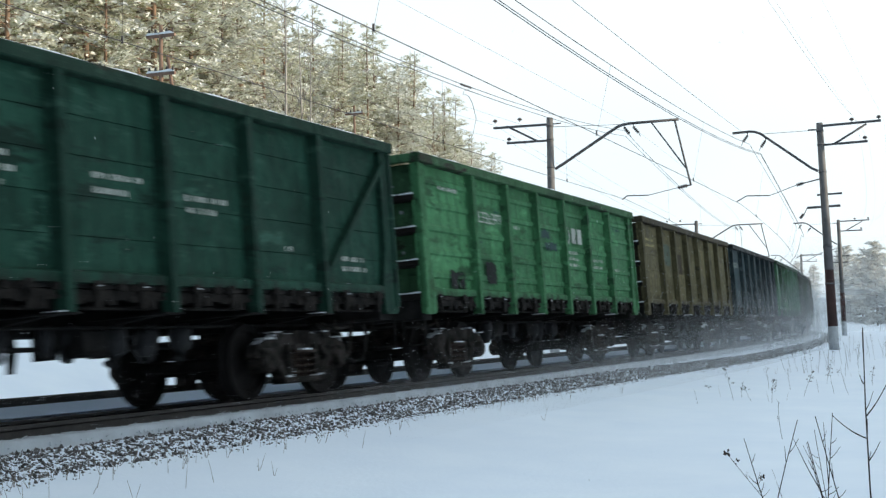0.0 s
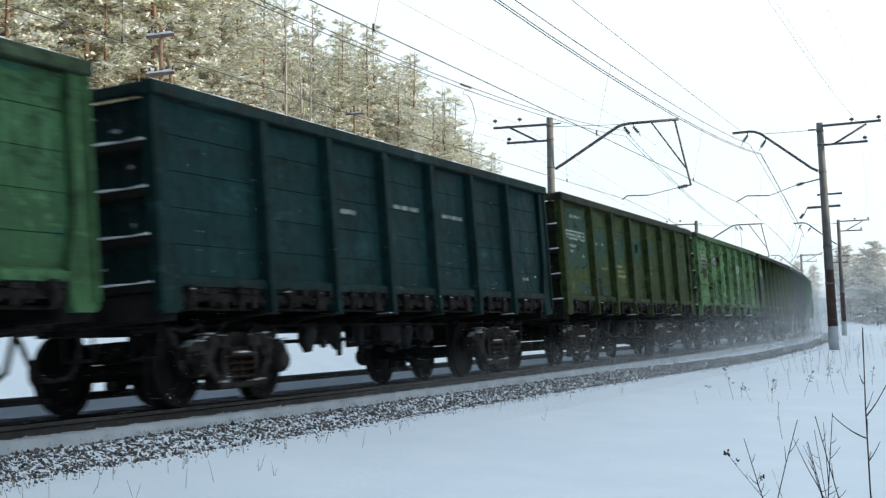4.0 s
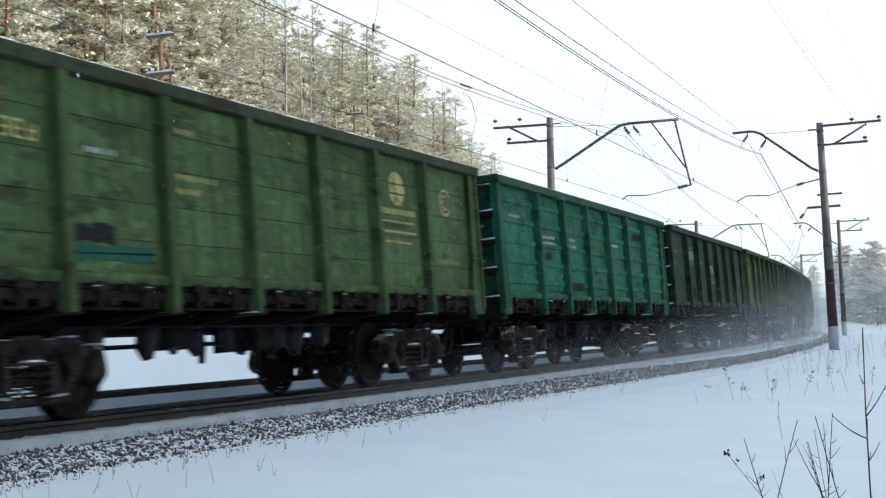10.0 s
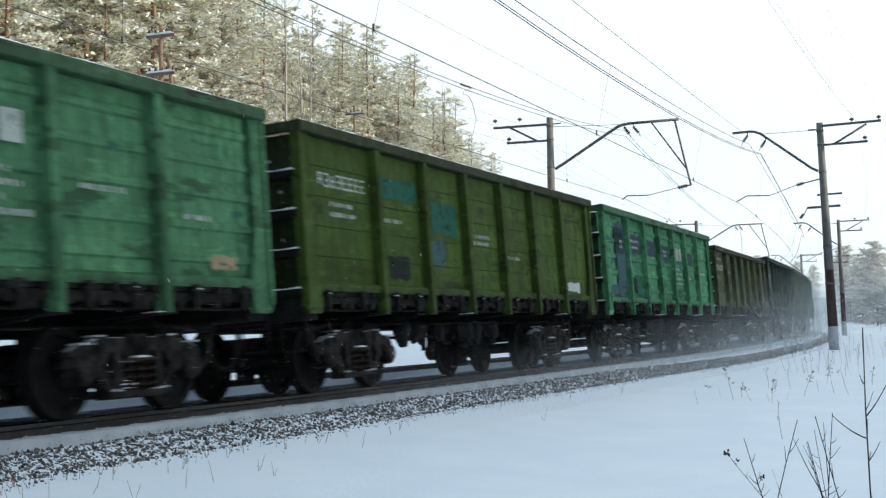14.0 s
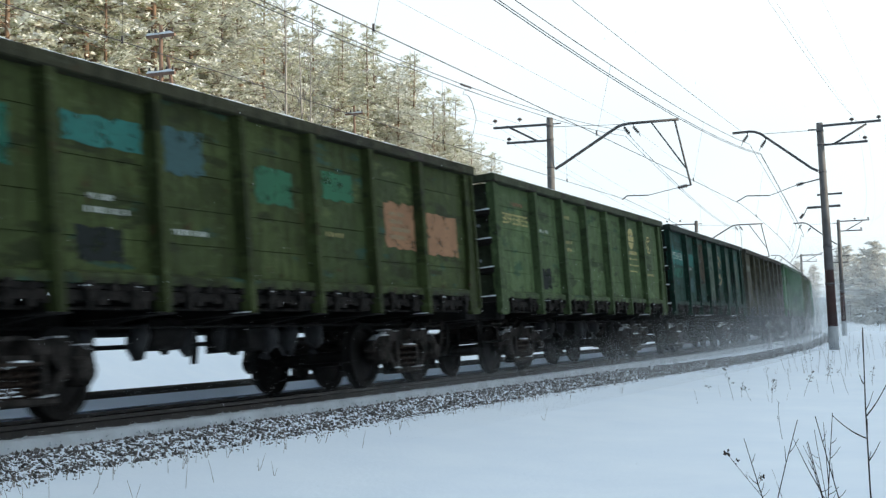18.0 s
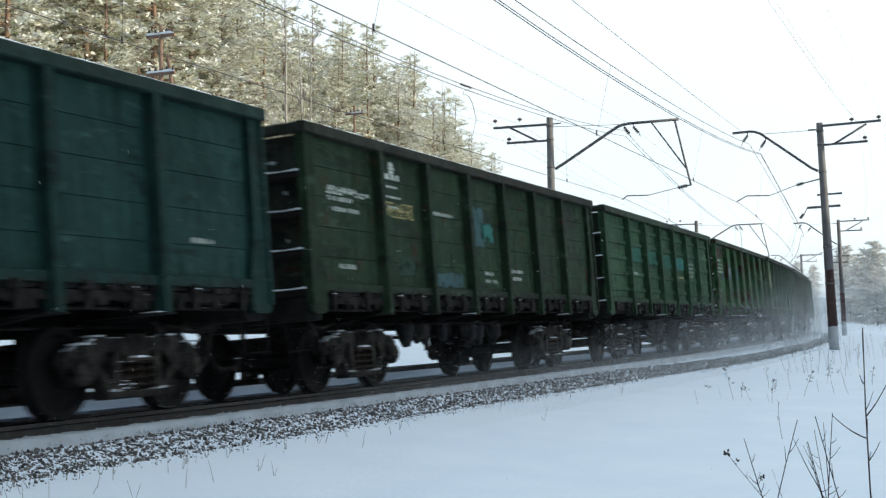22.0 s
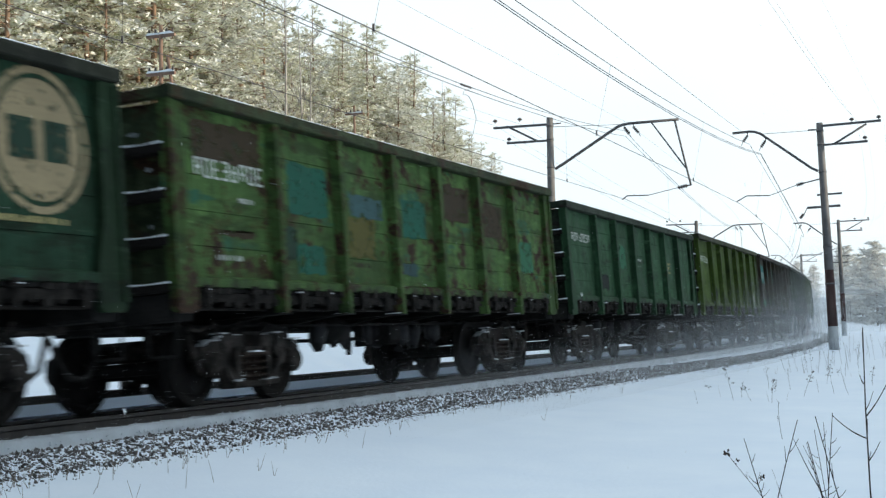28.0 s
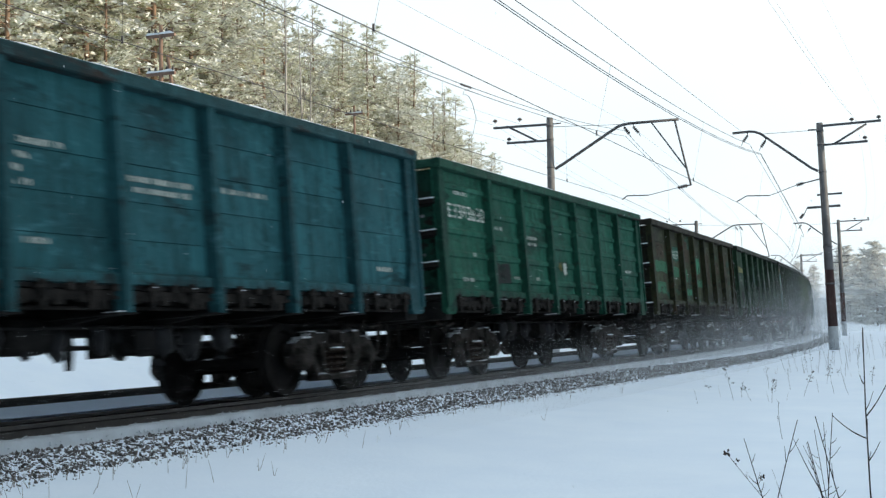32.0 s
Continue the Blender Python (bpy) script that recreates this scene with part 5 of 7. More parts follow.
def mark(w, high, token, rnd, ribbed=False):
    """token: panel, kind, u0,u1,v0,v1 over the panel, ink."""
    i, kind = int(token[0]), token[1]
    u0, u1, v0, v1, col = token[2:].split(",")
    px0, px1 = POSTS[i] + 0.12 + (0.25 if i == 0 else 0), POSTS[i + 1] - 0.12 - (0.25 if i == 6 else 0)
    x0, x1 = px0 + (px1 - px0) * float(u0), px0 + (px1 - px0) * float(u1)
    z0, z1 = 1.42 + (high - 1.6) * float(v0), 1.42 + (high - 1.6) * float(v1)
    W, Hh = x1 - x0, z1 - z0
    bm = bmesh.new()
    lift = 0.031 if ribbed else 0.0
    name, y = "marking", SHEET_Y - 0.004 - lift
    if kind == "R":
        rect(bm, x0, x1, z0, z1, rnd, 0.028, SHEET_Y - lift)
        name = "paint_patch"
    elif kind == "K":
        rect(bm, x0, x1, z0, z1, None, 0, SHEET_Y - lift)
        name = "paint_patch"
    elif kind == "N":
        # eight groups of short bars, one for each figure
        n = 8
        for k in range(n):
            a = x0 + W * k / n
            b = a + W / n * 0.70
            q = W / n * 0.16
            strokes = ((a, b, z1 - q, z1), (a, b, z0, z0 + q), (a, a + q, z0 + q, z1 - q), (b - q, b, z0 + q, z1 - q), (a + q, b - q, z0 + Hh * 0.43, z0 + Hh * 0.57))
            for stroke in rnd.sample(strokes, 4):
                rect(bm, *stroke, None, 0, y)
        name = "number_marking"
    elif kind == "T":
        rows = max(1, int(Hh / 0.11))
        for k in range(rows):
            z = z1 - (k + 0.5) * Hh / rows
            x = x0 + rnd.uniform(0, 0.06)
            end = x1 - rnd.uniform(0.05, 0.5) * W
            while x < end:
                q = rnd.uniform(0.022, 0.055)
                rect(bm, x, min(x + q, end + 0.04), z - rnd.uniform(0.026, 0.034), z + rnd.uniform(0.026, 0.036), None, 0, y)
                x += q + (rnd.uniform(0.012, 0.028) if rnd.random() < 0.8 else 0.07)
    elif kind == "O":
        # three plain blocks of a mark: a ring and two slabs
        c = W / 3
        ring_shape(bm, x0 + c * 0.45, z0 + Hh / 2, Hh * 0.30, Hh * 0.5, y=y)
        rect(bm, x0 + c * 1.15, x0 + c * 1.85, z0 + Hh * 0.08, z1, None, 0, y)
        rect(bm, x0 + c * 2.12, x0 + c * 2.85, z0 + Hh * 0.08, z1, None, 0, y)
    elif kind == "L":
        # emblem of cut discs over two lines
        cx, cz, r = (x0 + x1) / 2, z1 - W * 0.24, W * 0.22
        for lo, hi, sh in ((0.30, 1.0, 0.0), (-0.25, 0.22, 0.10), (-1.0, -0.36, 0.0)):
            pts = [(cx + sh * r + math.sqrt(max(0, 1 - q * q)) * r * s, cz + q * r) for s, seq in ((1, np.linspace(lo, hi, 7)), (-1, np.linspace(hi, lo, 7))) for q in seq]
            slab(bm, pts, y)
        for k, (f, h) in enumerate(((1.0, 0.085), (0.9, 0.035), (1.0, 0.035), (0.8, 0.035))):
            z = cz - r * 1.35 - k * 0.15
            x = cx - W * 0.5 * f
            while x < cx + W * 0.45 * f:
                q = rnd.uniform(0.06, 0.13)
                rect(bm, x, x + q, z - h / 2, z + h / 2, None, 0, y)
                x += q + rnd.uniform(0.03, 0.06)
        name = "emblem"
    elif kind == "C":
        cx, cz, r = (x0 + x1) / 2, (z0 + z1) / 2, Hh / 2
        ring_shape(bm, cx, cz, r * 0.82, r, 30, 330, y=y)
        ring_shape(bm, cx, cz, r * 0.35, r * 0.58, 60, 300, y=y)
        name = "emblem"
    elif kind == "G":
        # ringed disc with two plain dark blocks
        cx, cz, r = (x0 + x1) / 2, (z0 + z1) / 2, W / 2
        disc_shape(bm, cx, cz, r * 0.83, y=SHEET_Y)
        ring_shape(bm, cx, cz, r * 0.90, r, y=SHEET_Y)
        em = part("emblem", bm, INK_MATS[col], w, "round pale emblem with a ring")
        h = r * 0.56
        for side in (-0.60, 0.08):
            bm = bmesh.new()
            rect(bm, cx + side * r, cx + (side + 0.52) * r, cz - h / 2, cz + h / 2, None, 0, y)
            part("emblem_block", bm, INK_MATS["d"], em, "plain dark block on the emblem")
        return
    o = part(name, bm, (FADED if kind in "TO" else INK_MATS)[col], w, INK_NAMES[col] + (" repaint patch" if name == "paint_patch" else " stencilled marking"))
    if kind in "NTOL":
        o["kind"] = "stuff"


LOGO = "5L.1,.9,.5,.92,c 6C.2,.8,.62,.85,c "
MARKS = {
    -4: "0N.1,.9,.7,.78,w", -3: "0N.1,.9,.7,.78,w 3T.2,.8,.4,.5,w", -2: "0N.1,.9,.7,.78,w 3T.2,.8,.4,.5,w",
    -1: "0T.2,.8,.7,.85,c 2R.2,.8,.4,.7,r 4T.2,.8,.5,.6,o 1R.2,.9,.5,.8,e",
    0: "0T.3,.9,.80,.9,w 1N.05,.95,.62,.72,w 4O.05,.9,.56,.74,w 4T.1,.9,.3,.5,w 1R.3,.65,.08,.26,k 3R.1,.5,.58,.66,n 3R.3,.8,.46,.54,n 0R.45,.8,.0,.16,k 2T.2,.5,.6,.66,w 5T.2,.8,.3,.45,w 6T.2,.7,.3,.36,w",
    1: "0T.35,.9,.84,.94,w 0N.3,.95,.72,.80,w 0T.05,.3,.26,.42,w 1T.1,.5,.58,.62,w 1R.2,.7,.08,.25,k 2T.2,.9,.38,.6,w 3T.3,.9,.4,.56,w 4T.2,.9,.36,.5,w 5T.5,.7,.2,.24,w 6T.3,.8,.08,.22,w 1T.2,.5,.03,.08,w",
    2: "0T.1,.5,.86,.94,w 0R.0,1.0,.36,.62,b 0N.02,.95,.64,.78,w 0T.1,.6,.3,.5,w 1R.1,1.0,.6,.9,v 1R.1,.95,.34,.6,t 1R.2,.7,.05,.22,k 2R.0,.6,.4,.75,t 2T.3,.8,.6,.7,w 3R.2,.7,.42,.62,b 2T.2,.9,.74,.96,w 2R.0,.98,.46,.70,t 1T.3,.9,.62,.74,w 3R.0,.6,.42,.95,v 3R.5,1.0,.3,.66,b 2T.2,.8,.14,.3,c 1T.1,.7,.16,.34,c 4R.1,.7,.36,.6,t 0R.1,.8,.06,.24,v 3T.1,.8,.25,.4,w 4T.1,.4,.2,.3,w 6T.3,.8,.04,.1,w",
    3: "1R.05,.95,.62,.8,e 1N.1,.9,.66,.76,w 1R.15,.55,.08,.36,k 2R.1,.45,.68,.82,e 2R.05,.6,.18,.55,t 3R.1,.65,.52,.8,t 3R.2,.6,.38,.48,e 4O.15,.9,.57,.72,w 4T.2,.9,.2,.5,w 5T.2,.8,.3,.5,w 6T.3,.7,.28,.45,w 0R.4,.8,.4,.7,r 0T.3,.9,.55,.8,w",
    4: "0R.15,.98,.30,.97,s 0T.3,.8,.84,.92,w 0N.12,.9,.62,.72,w 0T.2,.5,.46,.58,w 0T.7,.85,.4,.5,w 1R.0,.98,.50,.80,s 1T.2,.4,.6,.64,w 1T.6,.8,.6,.64,w 1R.45,.75,.3,.5,s 1R.1,.5,.02,.22,k 1T.5,.9,.3,.38,c 1R.5,.9,.02,.14,s 2R.0,.85,.5,.78,s 2T.1,.5,.64,.74,w 2R.1,.5,.34,.5,t 2T.3,.9,.24,.42,c 3R.4,.7,.5,.72,t 3R.1,.9,.6,.8,s 0R.5,.98,.0,.16,s 4T.2,.6,.3,.4,c 4R.1,.7,.6,.8,s",
    5: "3T.2,.95,.58,.68,w 4T.3,.9,.6,.64,w 6T.4,.7,.12,.16,w 2T.2,.6,.5,.56,w",
    6: "0T.2,.7,.78,.9,t 0N.1,.9,.6,.7,w 1R.2,.9,.4,.7,t 2R.1,.7,.3,.5,n 3T.2,.8,.4,.6,w 1R.4,.7,.05,.2,k 4R.2,.8,.3,.6,m 5T.2,.8,.3,.6,t",
    7: "0T.35,.8,.84,.92,c 0N.15,.98,.62,.72,c 0R.3,.5,.44,.58,t 0R.0,.5,.0,.22,k 0R.75,.85,.46,.55,c 1T.2,.7,.6,.64,w 1R.1,.55,.1,.26,k 2R.75,.98,.5,.92,v 2T.1,.6,.46,.66,c 2T.1,.4,.8,.86,c 3R.0,.3,.6,.9,v 2T.7,.9,.4,.6,c 6R.2,.8,.02,.12,w " + LOGO,
    8: "0R.0,1.0,.05,.36,m 0T.3,.8,.6,.66,w 0C.1,.6,.36,.52,w 1R.0,1.0,.04,.34,m 1N.1,.95,.58,.68,w 1R.1,.4,.1,.3,k 1T.6,.9,.4,.5,w 2R.0,1.0,.04,.34,m 3R.0,1.0,.04,.34,m 3R.2,.6,.4,.6,d 4R.0,1.0,.04,.32,m 4R.1,.98,.6,.84,l 4T.2,.9,.66,.8,o 4R.1,.4,.86,.98,l 5R.0,1.0,.04,.30,m 5R.0,.6,.58,.82,l 5R.55,1.0,.58,.82,o 6G.14,.98,.43,.91,l 6T.1,.9,.22,.32,c 4T.1,.9,.4,.5,c",
    9: "0T.3,.6,.88,.94,w 0T.25,.6,.74,.8,o 0R.1,.75,.64,.70,o 0T.75,1.0,.70,.8,w 0T.4,.8,.42,.48,w 0R.2,.7,.1,.30,y 0T.72,1.0,.12,.18,c 0R.0,.3,.0,.1,t 1K.0,.98,.70,.84,g 1N.02,.96,.72,.82,w 1R.35,.66,.46,.64,g 1T.3,.9,.26,.4,w 1R.1,.55,.06,.28,k 2R.05,.5,.74,.94,b 2T.1,.3,.56,.6,w 2R.35,.75,.04,.2,b 2T.2,.8,.24,.36,w 3R.1,.98,.58,.80,b 3R.1,.98,.22,.42,t 3R.1,.9,.42,.58,b 3T.4,.7,.44,.56,c 4T.1,.9,.36,.48,c 4T.3,.8,.22,.28,w 6R.2,.6,.0,.1,t",
    10: "0T.2,.7,.7,.78,o 0R.1,.5,.3,.5,d 1R.15,.9,.56,.86,b 1N.2,.85,.66,.78,w 2T.3,.8,.6,.66,c 3O.1,.8,.50,.62,w 3T.0,.95,.32,.56,c 4R.1,.6,.42,.68,b 4R.4,.6,.16,.32,b 5T.0,.9,.26,.4,c 6T.1,.9,.2,.3,c 1R.3,.8,.06,.22,k 4T.2,.6,.0,.06,w",
    11: "1T.1,.8,.5,.62,w 2T.2,.7,.5,.64,w 4T.2,.8,.6,.66,w 1R.3,.5,.36,.44,k 2R.2,.8,.05,.14,k 5R.5,.9,.76,.84,k 0T.2,.7,.7,.78,w",
    12: "0T.3,.9,.8,.9,o 0N.1,.95,.64,.74,c 1T.2,.7,.62,.68,w 1R.05,.5,.16,.26,k 1R.0,.95,.06,.15,t 2T.1,.5,.8,.9,c 2T.1,.7,.46,.62,c 6T.2,.8,.2,.26,c " + LOGO,
    13: "0T.3,.9,.84,.92,w 0N.15,.98,.62,.72,w 0T.4,.8,.4,.56,w 1L.1,.4,.84,.98,w 1T.2,.8,.52,.56,w 2T.2,.8,.54,.6,w 3T.1,.5,.26,.3,w 0T.3,.9,.12,.18,w 5T.2,.7,.2,.26,w 6T.1,.6,.3,.34,w",
    14: "0T.3,.9,.84,.92,w 0N.1,.98,.66,.76,w 0T.2,.6,.46,.58,w 1T.2,.9,.62,.68,w 1R.3,.8,.1,.28,k 2T.2,.9,.56,.66,w 3R.0,.9,.36,.84,q 2R.1,.9,.3,.9,q 1R.0,.98,.4,.9,q",
    15: "0R.5,1.0,.0,.92,b 0R.5,.95,.55,.85,n 0T.7,1.0,.6,.74,w 1R.05,.98,.58,.82,n 1T.1,.95,.62,.78,w 1R.1,.5,.08,.26,k 1R.3,.9,.06,.3,t 2R.05,.95,.58,.8,n 2T.3,.8,.54,.6,w 3R.1,.9,.56,.78,n 3T.4,.8,.6,.72,w 4O.05,.9,.58,.78,w 4T.1,.95,.22,.5,w 5R.2,.8,.54,.74,n 5T.2,.9,.3,.4,w 6T.1,.8,.4,.5,w 0R.1,.6,.04,.16,b 4R.2,.6,.05,.16,t",
    16: "0N.15,.95,.68,.78,w 0T.3,.9,.46,.6,w 1R.0,.98,.68,.84,t 1T.1,.6,.46,.56,w 1R.2,.7,.06,.24,k 2R.2,.9,.46,.72,t 2R.1,.5,.2,.4,b 3T.2,.8,.4,.52,w 4T.2,.7,.3,.36,w 6R.2,.7,.04,.14,w 6R.05,.2,.04,.14,e",
    17: "0N.1,.95,.68,.8,w 0T.2,.8,.4,.6,w 1R.1,.9,.56,.86,b 1R.1,.6,.1,.34,k 1T.2,.7,.42,.5,w 2R.1,.8,.5,.66,g 3R.2,.6,.56,.72,b 4O.05,.9,.6,.78,w 4T.1,.95,.24,.52,w 5T.2,.8,.4,.5,w 6T.2,.8,.3,.4,w 0R.2,.9,.1,.2,t 6R.5,.8,.05,.14,l",
    18: "0N.15,.9,.7,.78,w 2T.2,.8,.5,.6,c 3R.1,.6,.3,.6,r 1R.2,.7,.1,.3,k",
    19: "0T.4,.9,.84,.94,y 0R.15,.98,.54,.76,y 0N.2,.96,.62,.72,w 0R.2,.9,.36,.5,t 1R.05,.95,.56,.74,y 1T.4,.7,.48,.54,w 1R.1,.8,.16,.36,b 2R.0,.98,.3,.94,r 3R.0,.98,.04,.94,e 3R.2,.5,.54,.68,y 2R.1,.6,.6,.7,e 4R.0,.5,.05,.9,r 4C.15,.95,.32,.82,l 4T.2,.8,.46,.66,l 5R.1,.8,.2,.9,e 6R.1,.8,.3,.8,e 5T.2,.6,.4,.5,w",
    20: "0T.4,.9,.82,.9,o 0N.15,.95,.66,.76,c 1T.2,.7,.62,.68,w 1R.1,.6,.06,.26,k 2T.1,.6,.8,.9,c 2T.1,.7,.46,.62,c 6T.1,.9,.28,.38,c " + LOGO,
    21: "0R.1,.8,.5,.8,t 1R.1,.98,.68,.84,y 0T.3,.9,.6,.7,w 1T.3,.8,.3,.44,w 1R.2,.7,.06,.24,k 2R.1,.6,.6,.86,b 2T.1,.9,.22,.3,w 3R.2,.8,.5,.74,g 4R.2,.8,.6,.8,g 5R.3,1.0,.3,.66,o 6R.0,.85,.28,.62,o 5T.4,.9,.36,.6,l 4T.2,.8,.3,.4,c",
    22: "0T.25,.85,.84,.93,c 0N.15,1.0,.62,.74,c 0R.2,.4,.48,.52,w 0R.7,.85,.44,.54,c 0R.2,.6,.24,.42,d 1T.25,.5,.56,.62,c 1R.8,.95,.54,.58,c 1R.0,.5,.06,.28,k 2L.05,.35,.78,.9,c 2T.05,.5,.5,.58,c 2T.05,.6,.36,.48,c 2R.6,.9,.54,.6,c 3T.2,.4,.4,.44,c 6T.2,.8,.3,.36,c 0T.2,.8,.1,.2,w " + LOGO,
    23: "0R.0,.35,.05,1.0,r 0R.35,.9,.80,.98,r 0T.3,.9,.52,.78,w 0R.7,.95,.40,.56,b 0R.05,.4,.12,.32,e 1R.0,1.0,.44,.70,b 1N.05,.92,.52,.66,w 1R.3,.7,.16,.42,q 1T.5,.7,.34,.42,w 2R.0,1.0,.46,.66,b 2R.2,.5,.72,.92,r 2T.2,.7,.10,.24,c 3R.0,.5,.30,.66,b 3R.4,.9,.62,.8,r 3T.2,.8,.16,.26,c 4R.4,.6,.3,.72,v 4R.3,.7,.56,.76,b 4R.5,.7,.4,.5,o 4T.1,.8,.14,.26,c 5T.1,.9,.14,.2,c 5R.2,.7,.6,.9,r 6R.2,.6,.3,.5,r",
    24: "1R.2,.85,.48,.66,t 2R.1,.9,.48,.66,t 3R.1,.9,.46,.64,t 4R.1,.95,.46,.64,y 5T.3,.8,.36,.6,w 1T.2,.8,.3,.36,w 4T.1,.9,.3,.4,c",
    25: "0T.2,.8,.5,.72,w 0N.2,.95,.64,.68,w 1N.05,.8,.54,.66,c 1L.15,.45,.84,.98,w 2T.1,.8,.6,.66,w 1R.3,.8,.1,.24,d 3R.2,.5,.4,.76,b 3R.4,.8,.46,.62,y 2R.1,.9,.02,.14,b 3T.4,.9,.06,.2,w 4T.2,.7,.1,.24,w 5T.2,.8,.1,.2,r 0T.3,.8,.1,.16,w",
    26: "0L.4,.6,.8,.92,w 0N.15,.98,.58,.70,w 0T.4,.7,.46,.52,w 0T.5,.8,.06,.2,w 1T.2,.8,.6,.65,w 1R.15,.55,.06,.22,k 2T.3,.8,.5,.74,w 1T.6,.95,.05,.1,w 6T.3,.6,.2,.24,w",
    27: "0T.25,.8,.84,.93,c 0R.1,.98,.6,.78,g 0N.12,.95,.62,.76,w 0R.2,.8,.38,.56,t 1T.2,.7,.6,.64,c 1R.1,.6,.08,.3,k 2T.1,.4,.7,.9,c 2T.1,.7,.44,.62,c 2R.05,.4,.6,.7,o 6T.2,.8,.28,.36,c " + LOGO,
    28: "1N.0,.9,.6,.72,o 1T.4,.7,.48,.54,c 3O.12,.72,.60,.70,w 3R.0,.95,.46,.52,l 3R.05,.95,.38,.42,l 3R.2,.9,.28,.33,q 4R.3,.8,.4,.7,t 1R.3,.8,.1,.28,k 5T.1,.8,.2,.3,c 2T.1,.8,.26,.3,w 4T.2,.9,.24,.28,w 6T.2,.8,.1,.16,w 0R.4,.9,.6,.9,r",
    29: "0R.3,1.0,.0,.14,g 1R.0,1.0,.0,.16,g 2R.0,1.0,.0,.14,g 3R.0,.8,.0,.16,g 4R.0,1.0,.0,.15,g 5R.0,1.0,.0,.16,g 6R.0,1.0,.0,.18,g 0R.25,.98,.50,.88,y 0N.3,.96,.60,.72,w 0R.1,.3,.7,.9,r 1K.05,.95,.56,.84,y 1K.30,.66,.36,.56,y 1T.6,.85,.62,.74,w 2K.08,.98,.54,.86,y 2T.1,.5,.60,.70,w 2T.7,.95,.60,.76,w 2K.48,.86,.20,.34,y 3K.36,.66,.50,.82,y 3R.1,.9,.86,.98,q 4K.05,.36,.66,.76,y 4T.1,.5,.30,.36,g 5R.1,.6,.62,.8,q 5K.62,.8,.20,.30,t 6R.1,.6,.5,.8,g",
    30: "6O.2,.8,.06,.2,w 6R.8,1.0,.06,.16,k 5R.6,.75,.5,.66,r 0N.15,.95,.66,.76,w 2T.1,.6,.5,.6,w 1R.2,.7,.06,.24,k",
    31: "0N.15,.95,.66,.76,w 1R.2,.7,.1,.3,k 3T.2,.8,.5,.6,w 2R.1,.7,.4,.7,g 5T.2,.8,.4,.6,c",
    32: "0R.1,.9,.7,.95,r 0N.12,.98,.6,.72,w 0T.6,.95,.46,.52,w 0T.3,.7,.1,.16,w 1R.0,.3,.15,.36,d 1R.2,.9,.46,.8,t 1R.3,.8,.06,.26,t 2R.2,.9,.5,.66,b 2R.0,.7,.2,.5,v 3R.2,.8,.4,.7,t 4R.1,.9,.6,.9,r 2T.2,.8,.1,.2,r 5R.2,.8,.5,.8,r 3R.1,.5,.1,.2,n 6R.2,.6,.2,.5,g 0R.4,.8,.26,.3,r",
    33: "0R.05,.98,.56,.80,y 0N.3,.95,.60,.72,w 0R.3,.7,.88,.94,c 0R.0,.35,.38,.56,e 0R.5,.8,.08,.36,y 0R.2,.5,.14,.24,t 1R.1,.9,.5,.68,y 1R.0,.2,.88,.98,t 1R.3,.7,.14,.36,e 1T.2,.9,.4,.44,c 3R.1,.5,.52,.78,y 3R.2,.55,.14,.3,y 3T.1,.9,.36,.48,c 4R.05,.98,.5,.76,l 4R.15,.5,.78,.96,l 4T.1,.95,.54,.72,w 4R.5,.95,.06,.28,y 4R.0,.4,.06,.16,t 4T.1,.7,.3,.42,w 5R.05,.95,.48,.72,l 5T.2,.9,.5,.66,o 5T.1,.9,.3,.42,c 6G.14,.98,.41,.89,l 6T.1,.9,.2,.3,c",
    34: "0N.15,.98,.62,.72,c 0T.4,.9,.44,.5,w 0R.5,.9,.06,.26,k 1L.1,.4,.84,.96,w 1T.2,.9,.6,.64,w 2R.2,.85,.46,.78,b 2T.3,.7,.4,.46,w 4T.1,.6,.14,.24,w 5L.5,.95,.6,.8,w 6T.05,.9,.58,.68,w 6T.2,.8,.2,.48,w 5T.1,.7,.16,.28,w 3T.7,.95,.6,.7,w",
    35: "0R.1,.95,.4,.56,g 0R.2,.8,.1,.26,g 1R.05,.95,.6,.8,t 1N.1,.95,.62,.74,w 1R.1,.9,.36,.5,g 1T.2,.8,.3,.36,w 2R.0,.6,.3,.5,g 2R.3,.9,.6,.8,r 3R.1,.8,.46,.7,m 3R.2,.95,.24,.36,g 2R.1,.9,.1,.2,m 4R.1,.8,.3,.8,r 5R.2,.8,.5,.7,r 5R.1,.5,.2,.3,g 6R.2,.6,.3,.8,r 0R.3,.8,.6,.8,r",
    36: "0T.2,.7,.8,.88,w 0N.05,1.0,.62,.74,w 0T.6,.8,.28,.36,w 1T.1,.6,.56,.62,w 1R.1,.6,.08,.26,k 2T.1,.95,.46,.58,w 3R.3,.42,.26,.34,v 3R.5,.62,.22,.34,w 1T.7,1.0,.1,.18,w 0T.3,.7,.05,.14,w 6T.3,.8,.3,.36,w 2T.4,.6,.1,.2,w",
    37: "0N.15,.95,.62,.72,w 1T.1,.7,.62,.68,w 2T.0,.3,.4,.6,w 2T.1,.9,.6,.68,w 3T.0,.95,.44,.56,w 4T.1,.9,.5,.58,w 2T.1,.4,.1,.2,w 6T.4,.8,.1,.16,w 1T.5,.9,.3,.56,w",
}
for n, text in MARKS.items():
    rnd = random.Random(100 + n)
    for token in text.split():
        mark(WAGONS[n], TRAIN[n][6], token, rnd, TRAIN[n][5] == "ribbed")


